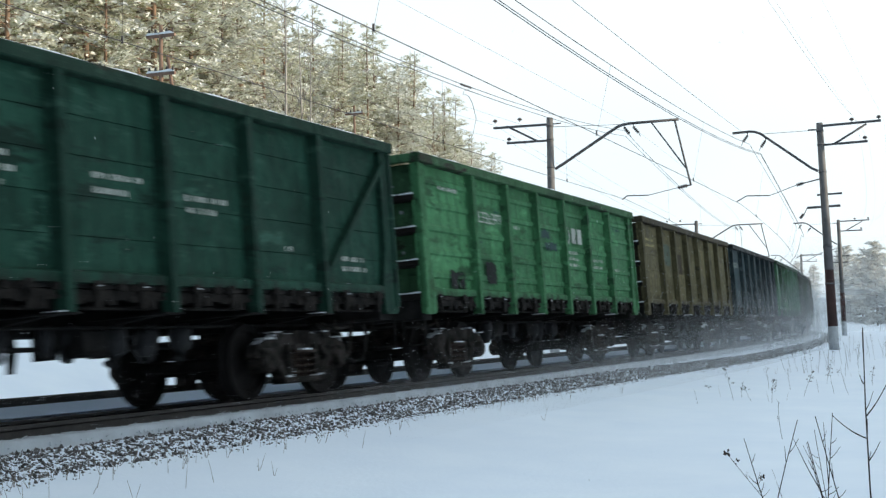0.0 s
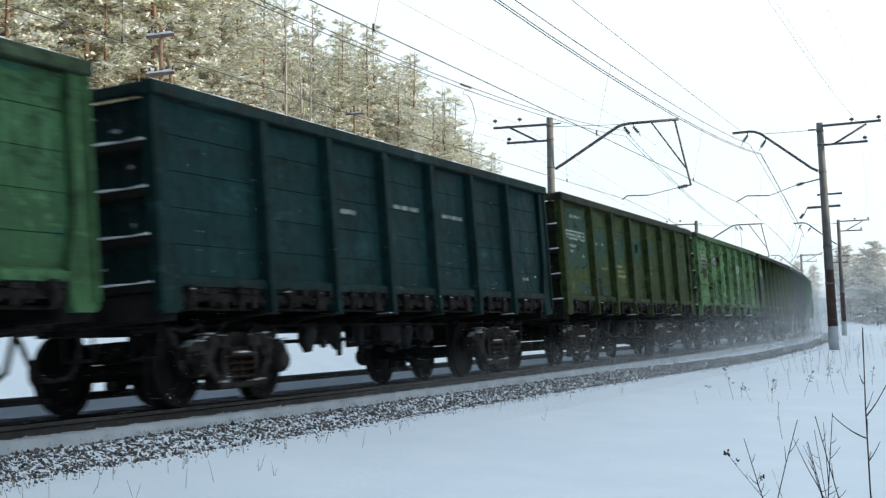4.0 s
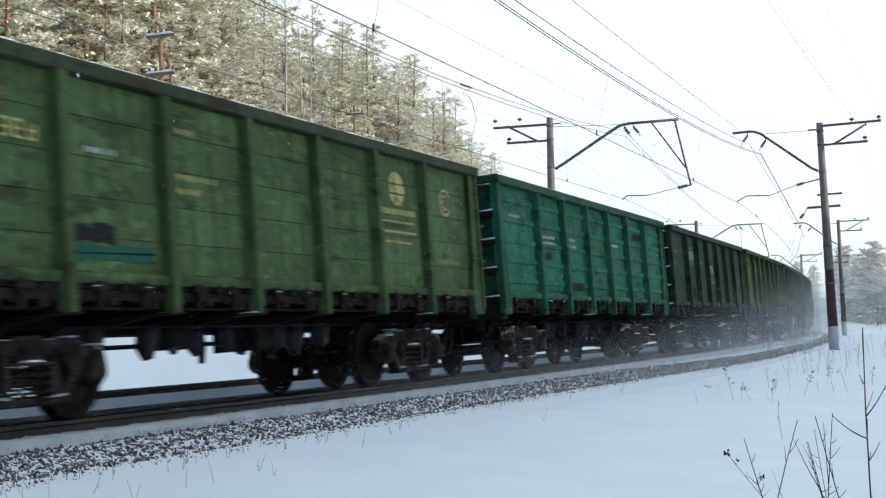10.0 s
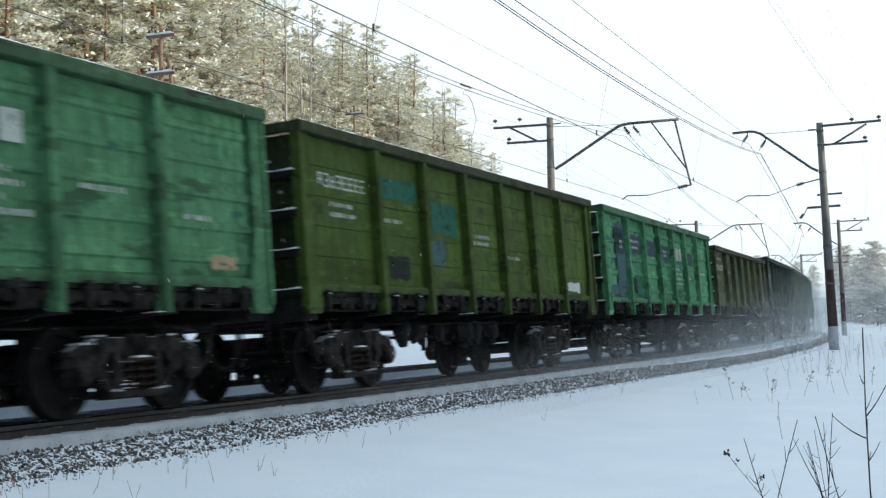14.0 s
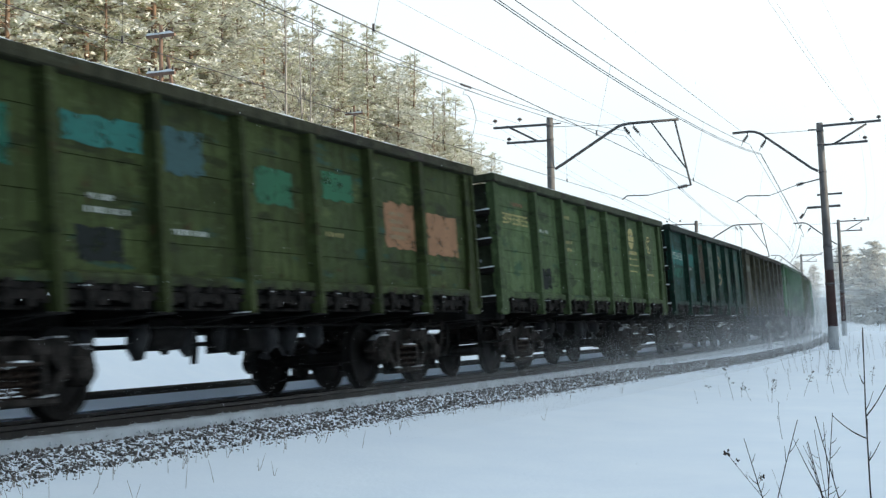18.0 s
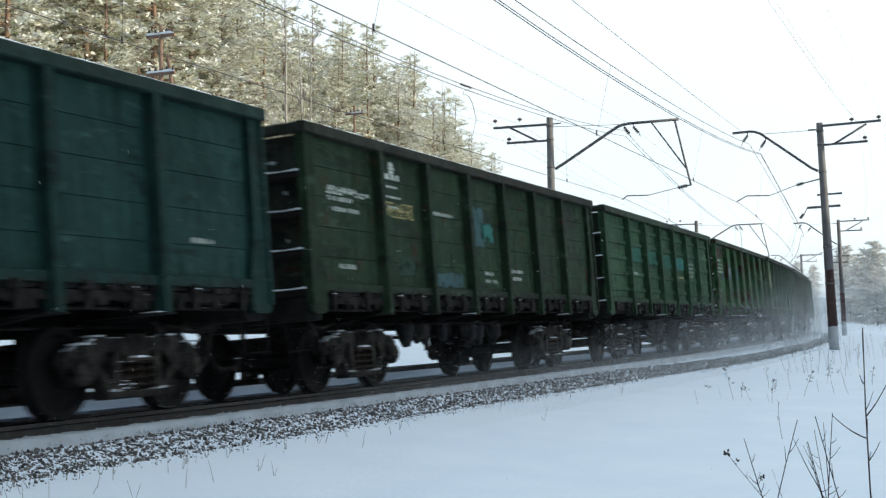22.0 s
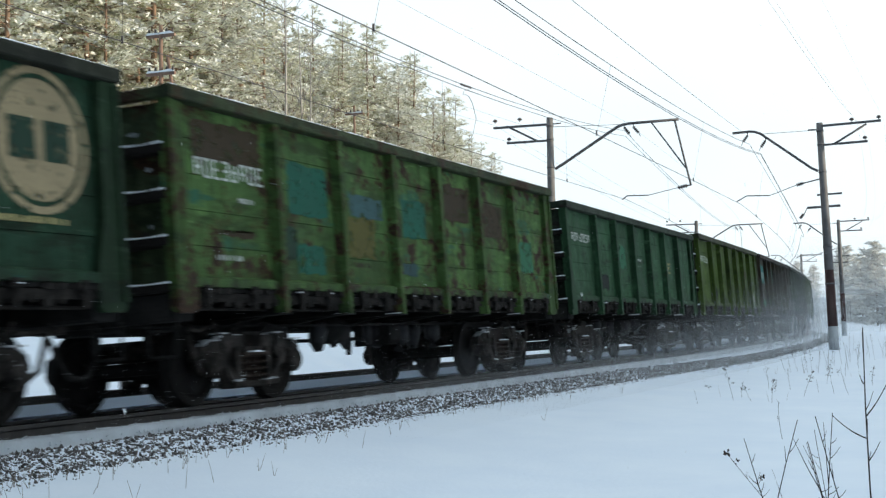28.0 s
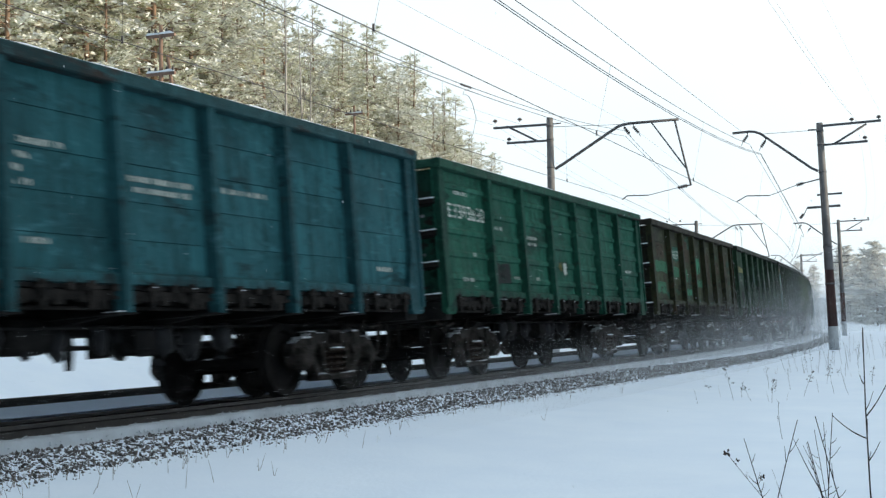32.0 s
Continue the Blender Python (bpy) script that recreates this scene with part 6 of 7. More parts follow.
# ---- trees ----
def blade(verts, faces, at, way, side, length, width):
    k = len(verts)
    verts += [at - side * width, at + way * length, at + side * width]
    faces.append((k, k + 1, k + 2))


def pine_meshes(seed, height, crown_from, spread, dense, snowy, coarse=1.0):
    """Trunk with limbs, needle sprays and the snow that lies on them."""
    rnd = random.Random(seed)
    bm = bmesh.new()
    lean = Vector((rnd.uniform(-0.4, 0.4), rnd.uniform(-0.4, 0.4), 0))
    axis = lambda u: Vector((lean.x * u * u + 0.12 * math.sin(3 * u + seed), lean.y * u * u, height * u))
    r0 = height * 0.0098
    us = [0, 0.03, 0.15, 0.3, 0.45, 0.6, 0.75, 0.88, 1.0]
    tube(bm, [axis(u) - Vector((0, 0, 0.5 if u == 0 else 0)) for u in us], [r0 * (1.25 if u == 0 else 1.0 - 0.93 * u) for u in us], 7)
    nv, nf, sv, sf = [], [], [], []
    # dead stubs on the bare trunk
    for _ in range(9):
        u = rnd.uniform(crown_from * 0.35, crown_from)
        a = rnd.uniform(0, 6.28)
        p = axis(u)
        tube(bm, [p, p + Vector((math.cos(a), math.sin(a), rnd.uniform(-0.2, 0.2))) * rnd.uniform(0.5, 1.5)], [0.022, 0.008], 3)
    u = crown_from
    while u < 0.985:
        f = (u - crown_from) / (1 - crown_from)
        reach = spread * (0.35 + 0.65 * math.sin(min(1.0, f * 2.2 + 0.25) * 1.571)) * (1 - f ** 2.5) + 0.30
        for _ in range(dense if f < 0.85 else 3):
            a = rnd.uniform(0, 6.28)
            ln = reach * rnd.uniform(0.55, 1.15)
            rise = rnd.uniform(-0.18, 0.12) + 0.55 * f
            p0 = axis(u + rnd.uniform(-0.008, 0.008))
            out = Vector((math.cos(a), math.sin(a), 0))
            p1 = p0 + out * ln * 0.55 + Vector((0, 0, ln * rise * 0.5))
            p2 = p0 + out * ln + Vector((0, 0, ln * (rise - 0.10)))
            tube(bm, [p0, p2], [0.035 * (1 - f) + 0.012, 0.006], 3, 0, False)
            k = max(2, int(ln / 0.36))
            for j in range(k):
                q = (j + 1.0) / k
                c = (p0.lerp(p1, q * 2) if q < 0.5 else p1.lerp(p2, q * 2 - 1)) if q > 0.25 else p0.lerp(p1, 0.5)
                c = c + Vector((rnd.uniform(-0.28, 0.28), rnd.uniform(-0.28, 0.28), rnd.uniform(-0.12, 0.16)))
                for _ in range(8 if coarse == 1.0 else 6):
                    b = a + rnd.gauss(0, 1.3)
                    way = Vector((math.cos(b), math.sin(b), rnd.uniform(-0.45, 0.75))).normalized()
                    side = way.cross(Vector((rnd.uniform(-0.6, 0.6), rnd.uniform(-0.6, 0.6), 1))).normalized()
                    blade(nv, nf, c + Vector((rnd.gauss(0, 0.13), rnd.gauss(0, 0.13), rnd.gauss(0, 0.07))), way, side, rnd.uniform(0.24, 0.50) * coarse, rnd.uniform(0.045, 0.095) * coarse)
                if rnd.random() < snowy:
                    for _ in range(rnd.choice((3, 5, 6))):
                        b = a + rnd.gauss(0, 0.9)
                        way = Vector((math.cos(b), math.sin(b), rnd.uniform(-0.55, 0.20))).normalized()
                        side = way.cross(Vector((rnd.gauss(0, 1.0), rnd.gauss(0, 1.0), 0.7))).normalized()
                        blade(sv, sf, c + Vector((rnd.gauss(0, 0.14), rnd.gauss(0, 0.14), 0.09)), way, side, rnd.uniform(0.18, 0.40) * coarse, rnd.uniform(0.035, 0.085) * coarse)
        u += rnd.uniform(0.45, 0.7) / height
    out = []
    me = bpy.data.meshes.new("trunk")
    bm.to_mesh(me)
    bm.free()
    me.materials.append(BARK)
    out.append(me)
    for nm, v, f, m in (("crown", nv, nf, RIMED if height < 13 else BUSHY if spread > 3 else NEEDLE), ("snow_load", sv, sf, SNOW_TREE)):
        me = bpy.data.meshes.new(nm)
        me.from_pydata(v, [], f)
        me.materials.append(m)
        out.append(me)
    return out


SNOW_TREE = snow_material("tree_snow", (0.84, 0.83, 0.80), (0.64, 0.64, 0.61), 3.0)
PINES = [pine_meshes(21 + i, h, c, w, d, s, 2.4 if h < 13 else 1.0) for i, (h, c, w, d, s) in enumerate(((24.0, 0.26, 2.4, 5, 0.62), (22.0, 0.22, 2.5, 5, 0.6), (25.0, 0.28, 2.3, 5, 0.6), (20.0, 0.18, 2.4, 5, 0.7), (16.0, 0.12, 2.2, 5, 0.75), (23.0, 0.34, 2.2, 5, 0.5), (12.0, 0.05, 2.3, 5, 0.9), (21.0, 0.05, 3.6, 8, 0.62)))]


def pine(kind, s, l, scale, turn):
    ob = tagged(new("pine_tree"), ("young snow-dusted pine at the forest edge" if kind == 4 else "frosted pine standing far down the line" if kind == 6 else "tall snow-dusted pine with a bare lower trunk"), "tree", "pines of the forest")
    ob.matrix_basis = Matrix.Translation(spot(s, l, ground_z(s, l) - 0.1)) @ Matrix.Rotation(turn, 4, "Z") @ Matrix.Diagonal((scale, scale, scale, 1))
    for nm, me in zip(("trunk", "crown", "snow_load"), PINES[kind]):
        o = new(nm, me)
        o.parent = ob
        if nm != "trunk":
            o["kind"] = "stuff"


def forest():
    rnd = random.Random(77)
    edge = lambda s: float(np.interp(s, [0, 90, 115, 150, 190], [25.5, 27.0, 29.5, 31.5, 31.0]))
    tall = lambda s: float(np.interp(s, [55, 85, 110, 150, 190], [1.0, 0.86, 0.84, 0.80, 0.66]))
    for row, (gap, back) in enumerate(((2.3, 0.0), (2.5, 3.0), (2.8, 6.2))):
        s = 40.0 + rnd.uniform(0, gap)
        while s < 150:
            l = edge(s) + back + rnd.uniform(-1.3, 1.6)
            kind = rnd.choice((0, 1, 2, 5, 0, 3)) if row else rnd.choice((0, 1, 3, 4, 2, 7))
            pine(kind, s, l, rnd.uniform(0.88, 1.06) * tall(s), rnd.uniform(0, 6.28))
            s += gap * rnd.uniform(0.6, 1.5) * (1 + s / 260)
    # full crowns behind, and the dense stand at the end of the forest
    for i in range(26):
        s = 48 + i * 2.3 + rnd.uniform(-0.8, 0.8)
        pine(7, s, edge(s) + rnd.uniform(8.5, 11.5), rnd.uniform(1.08, 1.22) * tall(s), rnd.uniform(0, 6.28))
    for i in range(46):
        s = 84 + i * 2.25 + rnd.uniform(-1.0, 1.0)
        pine(rnd.choice((7, 7, 7, 3)), s, edge(s) + rnd.uniform(-1.0, 3.5), rnd.uniform(0.86, 1.04) * tall(s), rnd.uniform(0, 6.28))
    # woods on the outer side, far down the line
    for i in range(60):
        s = rnd.uniform(190, 340)
        l = -rnd.uniform(12, 62) + (s - 190) * 0.06
        pine(6, s, l, rnd.uniform(0.45, 1.0), rnd.uniform(0, 6.28))


forest()


def bare_tree(seed, s, l, height, material, label):
    rnd = random.Random(seed)
    ob = tagged(new("bare_tree"), label, "tree", "bare trees")
    ob.matrix_basis = Matrix.Translation(spot(s, l, ground_z(s, l) - 0.1))
    bm = bmesh.new()
    top = Vector((rnd.uniform(-0.6, 0.6), rnd.uniform(-0.6, 0.6), height))
    pts = [Vector((0, 0, -0.4)), top * 0.3 + Vector((0.1, 0, 0)), top * 0.65, top]
    tube(bm, pts, [height * 0.0075, height * 0.006, height * 0.0035, 0.01], 7)
    part("trunk", bm, material, ob)
    bm = bmesh.new()
    for _ in range(int(height * (1.5 if material is GREY_BARK else 3.4))):
        u = rnd.uniform(0.3, 0.98)
        a = rnd.uniform(0, 6.28)
        p = top * u
        ln = (1.05 - u) * height * 0.30 * rnd.uniform(0.5, 1.1) + 0.3
        q = p + Vector((math.cos(a), math.sin(a), 1.0)) * ln * 0.5
        e = q + Vector((math.cos(a), math.sin(a), 1.3)) * ln * 0.35
        tube(bm, [p, q, e], [0.03 * (1.1 - u) + 0.008, 0.012, 0.005], 3, 0, False)
        for _ in range(5):
            b = a + rnd.gauss(0, 0.8)
            g = q.lerp(e, rnd.random())
            tube(bm, [g, g + Vector((math.cos(b), math.sin(b), rnd.uniform(0.3, 1.4))) * rnd.uniform(0.3, 0.8)], [0.010, 0.004], 3, 0, False)
    part("crown", bm, TWIG if material is TWIG else FROST_TWIG, ob)["kind"] = "stuff"


for i, (s, l, h) in enumerate(((57.5, 21.5, 16.5), (60.5, 21.6, 15.0), (66.0, 24.0, 15.5), (95.0, 25.0, 13.0), (118, 27.0, 12.0), (130, 27.0, 10.5), (104, 25.5, 12.0))):
    bare_tree(300 + i, s, l, h, GREY_BARK if i < 3 else TWIG, "leafless pale-barked birch before the pines" if i < 3 else "leafless brown tree at the end of the forest")
rnd = random.Random(9)
for i in range(34):
    bare_tree(400 + i, rnd.uniform(120, 260), -rnd.uniform(10, 34), rnd.uniform(2.5, 6.5), FROST_TWIG, "frosted leafless bush in the snow")


# ---- old telegraph poles at the forest edge ----
def telegraph_pole(s, l, high, arms, twin):
    ob = tagged(new("telegraph_pole"), "weathered wooden telegraph pole with snowy crossarms", "telegraph pole", "telegraph poles")
    g = ground_z(s, l)
    ob.matrix_basis = Matrix.Translation(spot(s, l, g)) @ Matrix.Rotation(heading(s), 4, "Z")
    h = high - g
    bm = bmesh.new()
    tube(bm, [(0, 0, -0.5), (0.0, 0, h)], [0.095, 0.055], 10)
    part("post", bm, OLD_WOOD, ob)
    if twin:
        bm = bmesh.new()
        tube(bm, [(0.2, -1.5, -0.5), (0.12, -0.15, h - 0.9)], [0.085, 0.05], 10)
        part("strut", bm, OLD_WOOD, ob)
    for k, z in enumerate(arms):
        bm = bmesh.new()
        box(bm, -0.05, 0.05, -0.5, 0.5, z - g - 0.045, z - g + 0.045, 0.01)
        arm = part("crossarm", bm, OLD_WOOD, ob)
        bm = bmesh.new()
        prism_x(bm, -0.08, 0.08, [(-0.5, z - g + 0.043), (0.5, z - g + 0.043), (0.43, z - g + 0.11), (0.1, z - g + 0.08), (-0.35, z - g + 0.12)])
        part("snow_cap", bm, SNOW_CAP, arm, "snow on the crossarm")
        for y in (-0.42, -0.2, 0.2, 0.42):
            bm = bmesh.new()
            tube(bm, [(0, y, z - g + 0.05), (0, y, z - g + 0.12), (0, y, z - g + 0.22)], [0.03, 0.045, 0.03], 6)
            part("pin", bm, PORCELAIN, arm)


telegraph_pole(34.0, 13.8, 10.25, (9.93, 8.76), True)
telegraph_pole(61.5, 19.4, 12.2, (11.78, 10.55), False)
telegraph_pole(98.0, 22.0, 11.5, (10.9, 9.8), False)


# ---- dry weeds ----
def stem(bm, a, b, bow, r0, r1, seg=7, sides=5):
    a, b = Vector(a), Vector(b)
    mid = (a + b) / 2 + Vector(bow)
    tube(bm, [a * (1 - u) ** 2 + mid * 2 * u * (1 - u) + b * u * u for u in (i / seg for i in range(seg + 1))], [r0 + (r1 - r0) * i / seg for i in range(seg + 1)], sides)


def seed_head(bm, at, r, rnd):
    for _ in range(9):
        d = Vector((rnd.gauss(0, 1), rnd.gauss(0, 1), rnd.gauss(0.4, 0.8))).normalized()
        p = Vector(at) + d * r * rnd.uniform(0.2, 0.9)
        tube(bm, [p, p + d * r * 0.5, p + d * r * 0.9], [r * 0.18, r * 0.34, r * 0.08], 5)


def weed(base, tip, bow, r, branches=(), heads=(), label="dark dry weed stalk standing in the snow"):
    """branches: (height share, tip); heads: (point, size)."""
    rnd = random.Random(int(base[0] * 1000 + tip[2] * 100))
    ob = tagged(new("dry_weed"), label, "weed", "weeds in the snow")
    bm = bmesh.new()
    r *= 0.62
    stem(bm, base, tip, bow, r, r * 0.35)
    part("stalk", bm, STALK, ob)
    a, b, mid = Vector(base), Vector(tip), (Vector(base) + Vector(tip)) / 2 + Vector(bow)
    for u, end in branches:
        bm = bmesh.new()
        p = a * (1 - u) ** 2 + mid * 2 * u * (1 - u) + b * u * u
        e = Vector(end)
        stem(bm, p, e, (0, 0, -0.015), r * 0.5, r * 0.22)
        part("side_shoot", bm, STALK, ob)
    if (b - a).length > 0.45:
        # short spurs along the upper stalk
        bm = bmesh.new()
        for _ in range(9):
            u = rnd.uniform(0.5, 0.98)
            p = a * (1 - u) ** 2 + mid * 2 * u * (1 - u) + b * u * u
            e = p + Vector((rnd.uniform(-0.03, 0.03), rnd.uniform(-0.035, 0.035), rnd.uniform(0.015, 0.06)))
            tube(bm, [p, p.lerp(e, 0.5) + Vector((0, 0, -0.004)), e], [r * 0.4, r * 0.3, r * 0.2], 4)
        part("spur", bm, STALK, ob)["kind"] = "stuff"
    for at, size in heads:
        bm = bmesh.new()
        seed_head(bm, at, size, rnd)
        part("seed_head", bm, STALK, ob)["kind"] = "stuff"


weed((3.657, -9.40, -0.5), (3.536, -9.33, 0.90), (-0.035, 0.045, 0), 0.0065, ((0.84, (3.58, -9.385, 0.77)), (0.80, (3.52, -9.25, 0.68)), (0.90, (3.53, -9.32, 0.78))))
weed((4.50, -9.33, -0.5), (4.33, -9.08, 0.62), (0.0, 0.0, 0), 0.006)
weed((4.36, -9.05, -0.5), (4.35, -9.13, 0.63), (0.0, 0.01, 0), 0.0055, ((0.8, (4.36, -9.10, 0.60)),))
weed((4.28, -9.33, -0.5), (4.11, -9.09, 0.56), (0.0, 0.01, 0), 0.0055, ((0.86, (4.10, -9.05, 0.57)), (0.80, (4.12, -9.085, 0.555))))
weed((4.55, -9.19, -0.5), (4.43, -9.06, 0.57), (0.0, 0.0, 0), 0.004)
weed((4.66, -8.74, -0.5), (4.71, -8.96, 0.58), (0.0, 0.05, 0), 0.006)
weed((4.83, -9.05, -0.5), (4.64, -8.79, 0.52), (0.0, 0.01, 0), 0.006)
weed((5.56, -9.24, -0.5), (5.22, -8.60, 0.41), (0.0, 0.0, 0), 0.004, ((0.62, (5.34, -8.75, 0.34)),), (((5.22, -8.60, 0.41), 0.014), ((5.24, -8.63, 0.38), 0.009), ((5.30, -8.72, 0.31), 0.011)))


def meadow_weeds():
    rnd = random.Random(31)
    # x, y, height, lean to the outer side, seed heads
    spots = [(23.7, -4.66, 0.62, -0.17, 2), (22.4, -4.33, 0.29, -0.08, 0), (26.5, -3.60, 0.16, -0.09, 1), (23.5, -5.07, 0.26, -0.20, 1), (23.3, -5.38, 0.38, 0.04, 2), (23.8, -5.27, 0.17, -0.08, 0), (26.0, -5.44, 0.43, 0.21, 2), (17.0, -6.69, 0.39, -0.05, 0), (27.1, -5.89, 0.72, -0.14, 1), (27.5, -5.53, 0.24, -0.06, 0), (26.5, -6.25, 0.52, -0.18, 0), (36.0, -3.40, 0.52, -0.19, 0), (36.4, -3.45, 0.45, -0.09, 0), (37.2, -3.51, 0.58, -0.21, 1), (37.2, -3.68, 0.46, -0.11, 0), (37.1, -3.77, 0.53, -0.09, 1), (37.1, -3.90, 0.61, -0.08, 1), (37.1, -4.01, 0.58, 0.08, 1), (34.2, -4.96, 0.17, -0.01, 1)]
    for _ in range(16):
        s = rnd.uniform(24, 58)
        spots.append((*track_xy(s, -rnd.uniform(4.6, 8.2)), rnd.uniform(0.2, 0.5), rnd.uniform(-0.1, 0.1), int(rnd.random() < 0.3)))
    for _ in range(26):
        s = rnd.uniform(40, 58)
        spots.append((*track_xy(s, -rnd.uniform(4.6, 7.0)), rnd.uniform(0.45, 0.9), rnd.uniform(-0.25, 0.15), int(rnd.random() < 0.4)))
    for x, y, h, side, head in spots:
        z = -0.62
        tip = Vector((x + 0.41 * side, y - 0.91 * side, -0.48 + h))
        heads = []
        for _ in range((0, 4, 11)[head]):
            q = rnd.uniform(0.45, 1.0)
            heads.append((Vector((x, y, -0.48)).lerp(tip, q) + Vector((rnd.uniform(-0.03, 0.03), rnd.uniform(-0.05, 0.05), rnd.uniform(-0.02, 0.02))), rnd.uniform(0.008, 0.014 + 0.003 * head)))
        weed((x, y, z), tip, (rnd.uniform(-0.03, 0.03), rnd.uniform(-0.04, 0.04), 0), 0.006, (), heads, "thin dry weed in the snow beside the track")


meadow_weeds()


def grass_tufts():
    rnd = random.Random(55)
    bm = bmesh.new()
    for _ in range(260):
        s = 5 + 40 * rnd.random() ** 1.6
        l = -2.35 - rnd.expovariate(4.5) if rnd.random() < 0.85 or s < 24 else -rnd.uniform(3.2, 6.5)
        x, y = track_xy(s, l)
        g = ground_z(s, l)
        for _ in range(rnd.choice((1, 1, 2, 3))):
            h = rnd.uniform(0.06, 0.20)
            stem(bm, (x, y, g - 0.02), (x + rnd.uniform(-0.06, 0.06), y + rnd.uniform(-0.06, 0.06), g + h), (0, 0, 0.01), 0.0022, 0.001, 2, 3)
    tagged(finish("dry_grass", bm, STRAW), "sparse dry grass blades poking through the snow", "grass", "", "stuff")


grass_tufts()


# ---- powder snow whirled up by the train, stand-in haze, and falling flakes ----
def flake_mesh(name, centres, size, seed):
    """Small three-cornered flakes at random turns."""
    gen = np.random.default_rng(seed)
    c = np.asarray(centres, dtype=float)
    k = len(c)
    a = gen.normal(size=(k, 3))
    a /= np.linalg.norm(a, axis=1, keepdims=True)
    b = np.cross(a, gen.normal(size=(k, 3)))
    b /= np.linalg.norm(b, axis=1, keepdims=True)
    r = np.reshape(size, (-1, 1)) * gen.uniform(0.5, 1.3, (k, 1))
    v = np.stack([c + a * r, c + (-0.5 * a + 0.87 * b) * r, c + (-0.5 * a - 0.87 * b) * r], 1).reshape(-1, 3)
    me = bpy.data.meshes.new(name)
    me.vertices.add(3 * k)
    me.vertices.foreach_set("co", v.ravel())
    me.loops.add(3 * k)
    me.loops.foreach_set("vertex_index", np.arange(3 * k))
    me.polygons.add(k)
    me.polygons.foreach_set("loop_start", np.arange(k) * 3)
    me.update(calc_edges=True)
    me.materials.append(FLAKE)
    return me


def flake_material():
    """Snow crystals scatter light forwards as well as back."""
    m, n, l, b = nodes_of("flakes")
    b.inputs["Base Color"].default_value, b.inputs["Roughness"].default_value = (0.92, 0.94, 0.96, 1), 0.9
    thin = n.new("ShaderNodeBsdfTranslucent")
    thin.inputs["Color"].default_value = (0.92, 0.94, 0.96, 1)
    both = n.new("ShaderNodeMixShader")
    both.inputs[0].default_value = 0.6
    l.new(b.outputs[0], both.inputs[1])
    l.new(thin.outputs[0], both.inputs[2])
    l.new(both.outputs[0], n["Material Output"].inputs["Surface"])
    return m


FLAKE = flake_material()


def dust_centres(count):
    gen = np.random.default_rng(5)
    h = np.minimum(3.6, gen.exponential(0.55, count))
    return np.stack([gen.uniform(-LONG / 2, LONG / 2, count), gen.normal(-0.3, 1.25, count) * (1 + 0.25 * h), -0.12 + h], 1)


DUST_MESH = flake_mesh("snow_dust", dust_centres(1800), 0.0065, 5)
DUST = {}
for n in TRAIN:
    DUST[n] = tagged(new("snow_dust", DUST_MESH), "powder snow whirled up along the wheels", "blown snow", "blown snow along the train", "stuff")


def veil_material():
    """Powder snow and stand-in haze: thin, cloudy, denser near the ground and further down the line."""
    m, n, l, b = nodes_of("powder_and_haze")
    uv = n.new("ShaderNodeUVMap").outputs[0]
    sep = n.new("ShaderNodeSeparateXYZ")
    l.new(uv, sep.inputs[0])
    low = n.new("ShaderNodeMapRange")
    low.interpolation_type = "SMOOTHERSTEP"
    for key, val in (("From Min", 1.0), ("From Max", -0.15), ("To Min", 0.0), ("To Max", 0.46)):
        low.inputs[key].default_value = val
    l.new(sep.outputs["Y"], low.inputs["Value"])
    along = ramp_node(n, l, sep.outputs["X"], 13.0, 60.0)
    puff = n.new("ShaderNodeMapping")
    puff.inputs["Scale"].default_value = (0.22, 1.3, 1.0)
    l.new(uv, puff.inputs["Vector"])
    thick = ramp_node(n, l, noise_node(n, l, puff.outputs[0], 1.0, 5, 0.6), 0.15, 0.75)
    fac = low.outputs["Result"]
    for other in (along, thick):
        k = n.new("ShaderNodeMath")
        k.operation = "MULTIPLY"
        l.new(fac, k.inputs[0])
        l.new(other, k.inputs[1])
        fac = k.outputs[0]
    b.inputs["Base Color"].default_value, b.inputs["Roughness"].default_value = (0.92, 0.94, 0.96, 1), 0.9
    thin = n.new("ShaderNodeBsdfTranslucent")
    thin.inputs["Color"].default_value = (0.92, 0.94, 0.96, 1)
    powder, air, both = n.new("ShaderNodeMixShader"), n.new("ShaderNodeBsdfTransparent"), n.new("ShaderNodeMixShader")
    powder.inputs[0].default_value = 0.6
    l.new(b.outputs[0], powder.inputs[1])
    l.new(thin.outputs[0], powder.inputs[2])
    l.new(fac, both.inputs[0])
    l.new(air.outputs[0], both.inputs[1])
    l.new(powder.outputs[0], both.inputs[2])
    l.new(both.outputs[0], n["Material Output"].inputs["Surface"])
    return m


VEIL = veil_material()


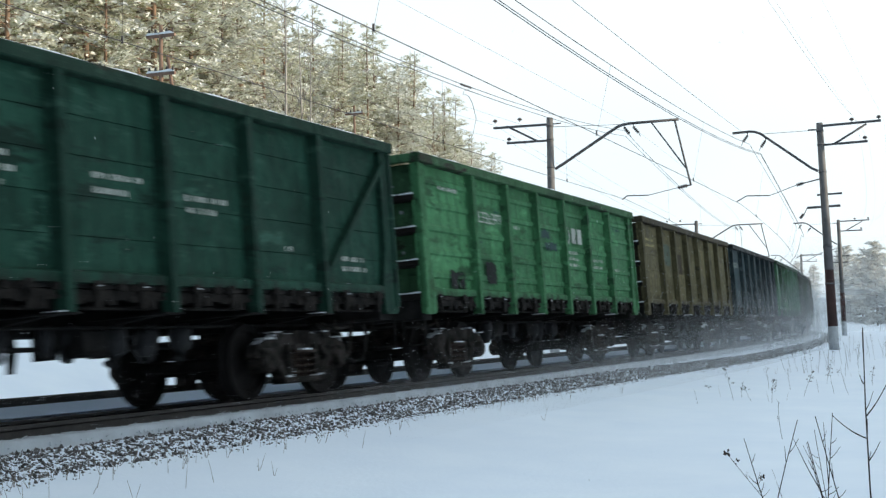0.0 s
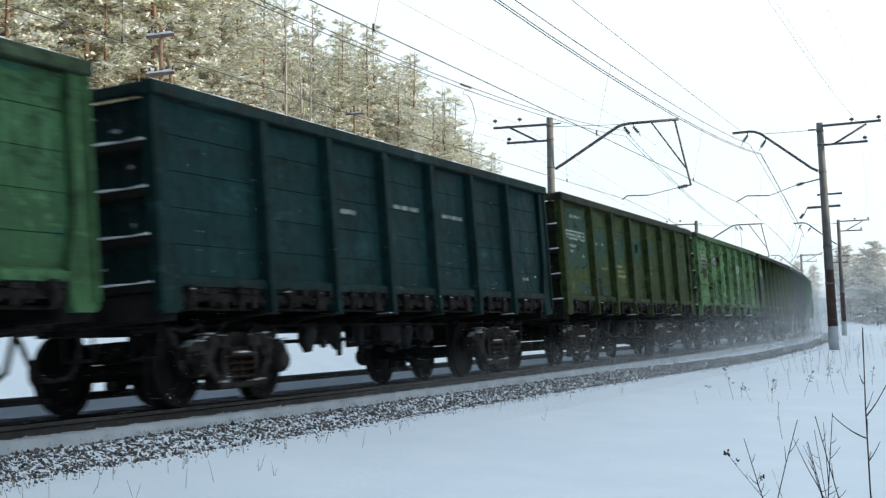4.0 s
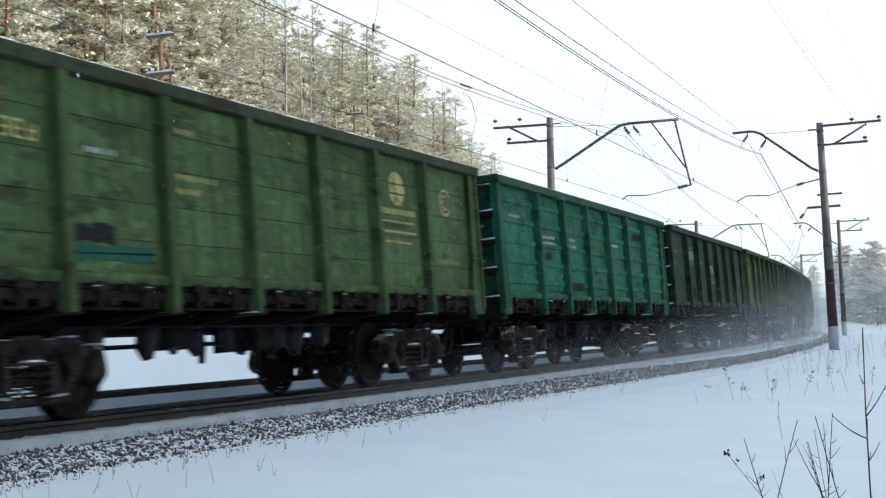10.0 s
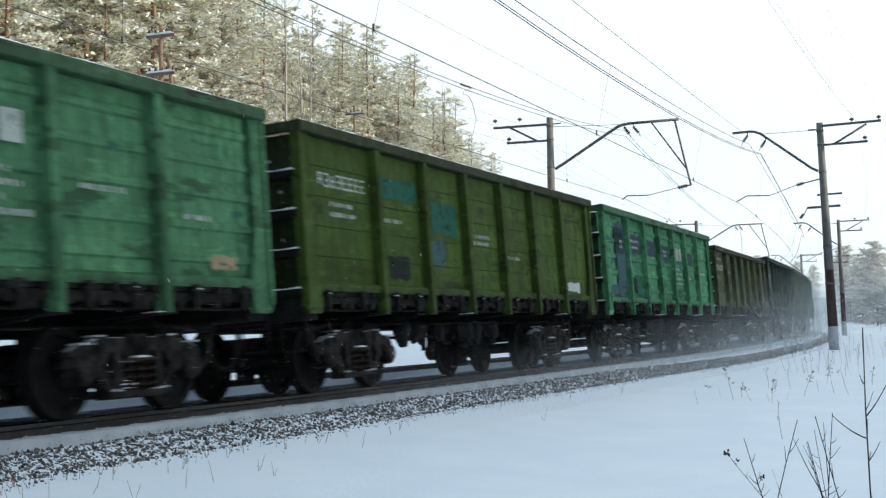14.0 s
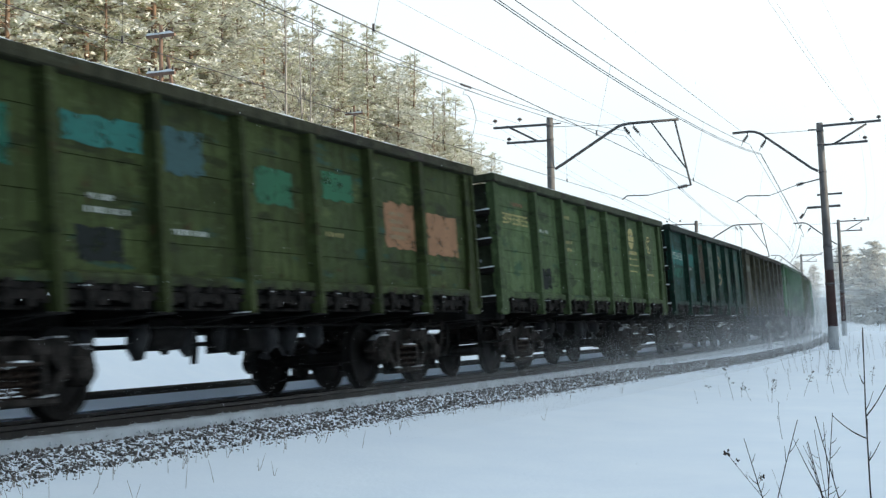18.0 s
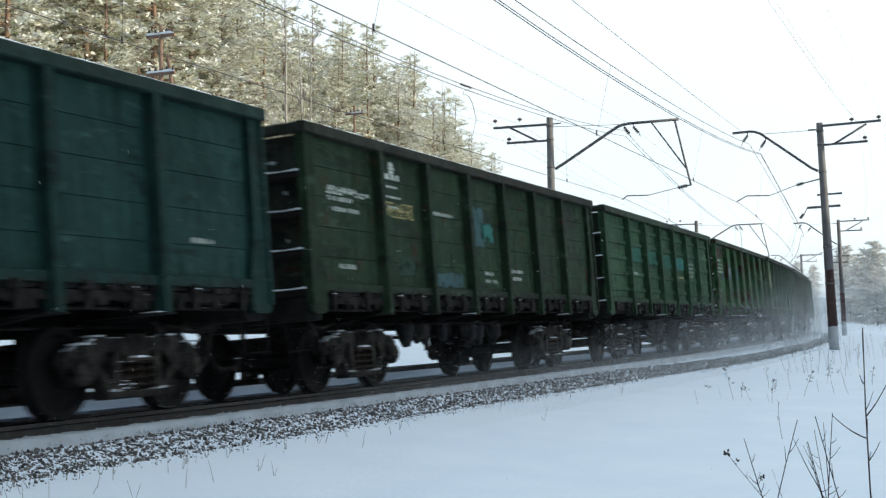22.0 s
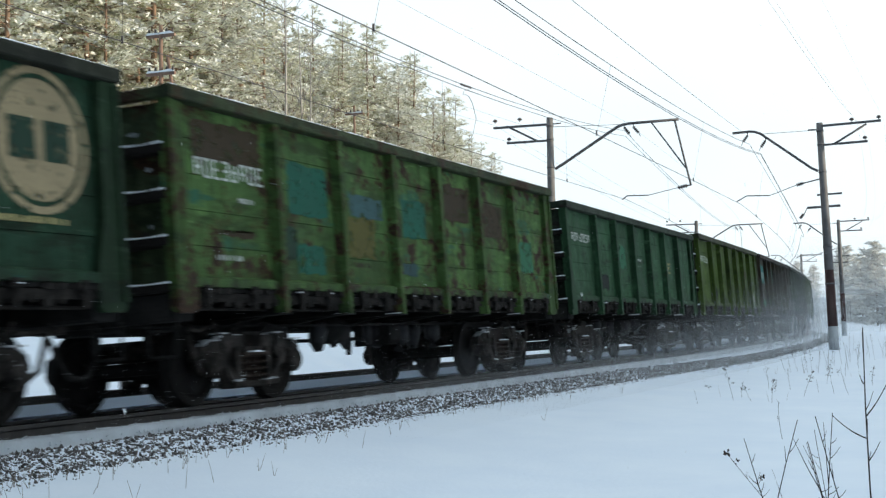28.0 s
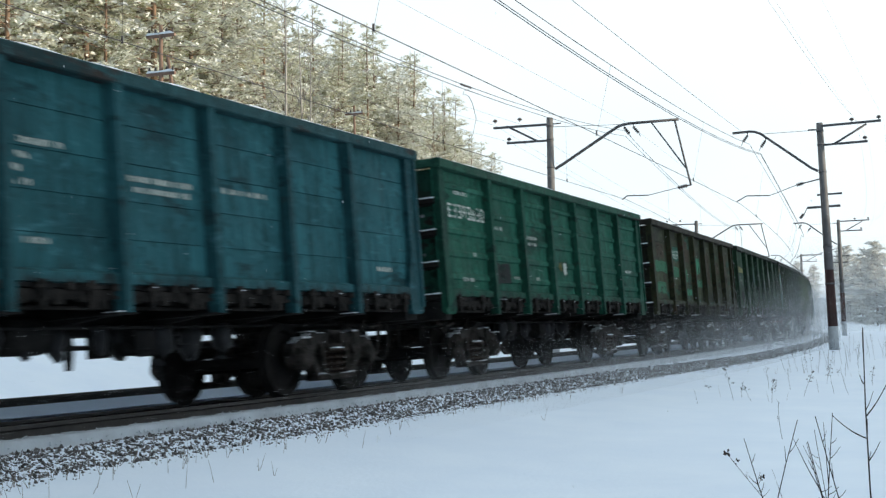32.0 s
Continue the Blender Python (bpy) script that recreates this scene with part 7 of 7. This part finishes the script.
def snow_veil(line, tall, shift):
    """A translucent sheet of powder snow and stand-in haze over a line of (s, l)."""
    verts, faces, uvs = [], [], []
    for s, l in line:
        for k in range(9):
            top = tall * float(np.interp(s, [10, 25, 40, 60, 85, 130], [0.08, 0.15, 0.34, 0.66, 0.92, 1.0]))
            h = -0.45 + (top + 0.45) * k / 8
            verts.append(spot(s, l, h))
            uvs.append((s, h / top + shift))
    for i in range(len(line) - 1):
        for k in range(8):
            a = i * 9 + k
            faces.append((a, a + 9, a + 10, a + 1))
    me = bpy.data.meshes.new("snow_veil")
    me.from_pydata(verts, [], faces)
    layer = me.uv_layers.new(name="UVMap")
    for loop in me.loops:
        layer.data[loop.index].uv = uvs[loop.vertex_index]
    me.polygons.foreach_set("use_smooth", [True] * len(faces))
    me.materials.append(VEIL)
    return tagged(new("snow_veil", me), "thin sheet standing in for powder snow and haze along the train", "blown snow", "veils of blown snow", "stuff")


# sheets lay haze over far wagons; the last one pales the distant woods
for l in (-1.9, -2.5, -3.2):
    snow_veil([(11 + 2.0 * i, l) for i in range(70)], 7.0, 0.0)
snow_veil([(150 + 0.1 * i, 1.0 - 1.5 * i) for i in range(40)], 10.0, -0.35)


def loose_snow():
    gen = np.random.default_rng(15)
    k = 60000
    s = gen.uniform(30, 110, k)
    th, l = np.interp(s, _S, _TH), gen.normal(-3.0, 1.6, k)
    return flake_mesh("blown_flakes", np.stack([np.interp(s, _S, _X) - np.sin(th) * l, np.interp(s, _S, _Y) + np.cos(th) * l, -0.4 + np.minimum(6, gen.exponential(1.2, k))], 1), np.interp(s, [30, 110], [0.004, 0.010]), 16)


HAZE = tagged(new("blown_flakes", loose_snow()), "fine flakes of blown snow along the train", "blown snow", "", "stuff")
_gen = np.random.default_rng(6)
FALL = tagged(new("falling_snow", flake_mesh("falling_snow", np.stack([_gen.uniform(-32, 34, 9000), _gen.uniform(-8.8, 3.0, 9000), _gen.uniform(-1, 44, 9000)], 1), 0.006, 7)), "sparse falling snowflakes", "falling snow", "", "stuff")


# red handwheels of the parking brake on two wagons
for n in (13, 33):
    bm = bmesh.new()
    tube(bm, [(-5.95 + 0.2 * math.cos(a), -1.42, 0.80 + 0.2 * math.sin(a)) for a in (2 * math.pi * i / 20 for i in range(21))], 0.022, 6, 0, False)
    for a in (0.4, 1.45, 2.5):
        tube(bm, [(-5.95 - 0.2 * math.cos(a), -1.42, 0.80 - 0.2 * math.sin(a)), (-5.95 + 0.2 * math.cos(a), -1.42, 0.80 + 0.2 * math.sin(a))], 0.012, 5)
    tube(bm, [(-5.95, -1.44, 0.80), (-5.95, -0.9, 0.80)], 0.02, 6)
    part("handwheel", bm, RED_PAINT, WAGONS[n], "dull red brake handwheel")


# ---- what moves ----
def motions():
    times = [i * 0.5 for i in range(65)]
    for n, w in WAGONS.items():
        walk(w, [(t, wagon_pose(wagon_s(n, t))) for t in times])
        walk(DUST[n], [(t, wagon_pose(train_s(t) - n * LONG)) for t in times])
        # its wheels turn while it passes the camera
        spin = []
        for f in range(0, 961):
            t = f / FPS
            if -4 < train_s(t) - n * LONG < 62:
                spin.append(t)
        if not spin:
            spin = [0.0, 32.0]
        first = train_s(spin[0])
        rows = [(t, (train_s(t) - first) / 0.478) for t in spin]
        if rows[0][0] > 0:
            rows.insert(0, (0.0, rows[0][1]))
        if rows[-1][0] < 32:
            rows.append((32.0, rows[-1][1]))
        for o in w.children_recursive:
            if o.name.split(".")[0] == "wheelset":
                at = Matrix.Translation(o.matrix_basis.translation)
                walk(o, [(t, at @ Matrix.Rotation(a, 4, "Y")) for t, a in rows])
    walk(HAZE, [(t, pose(0.35 * t - 5.6, 0.0, 0.0)) for t in (0.0, 16.0, 32.0)])
    walk(FALL, [(t, pose(0.9 * t, 0.0, -1.25 * t)) for t in (0.0, 8.0, 16.0, 24.0, 32.0)])


motions()
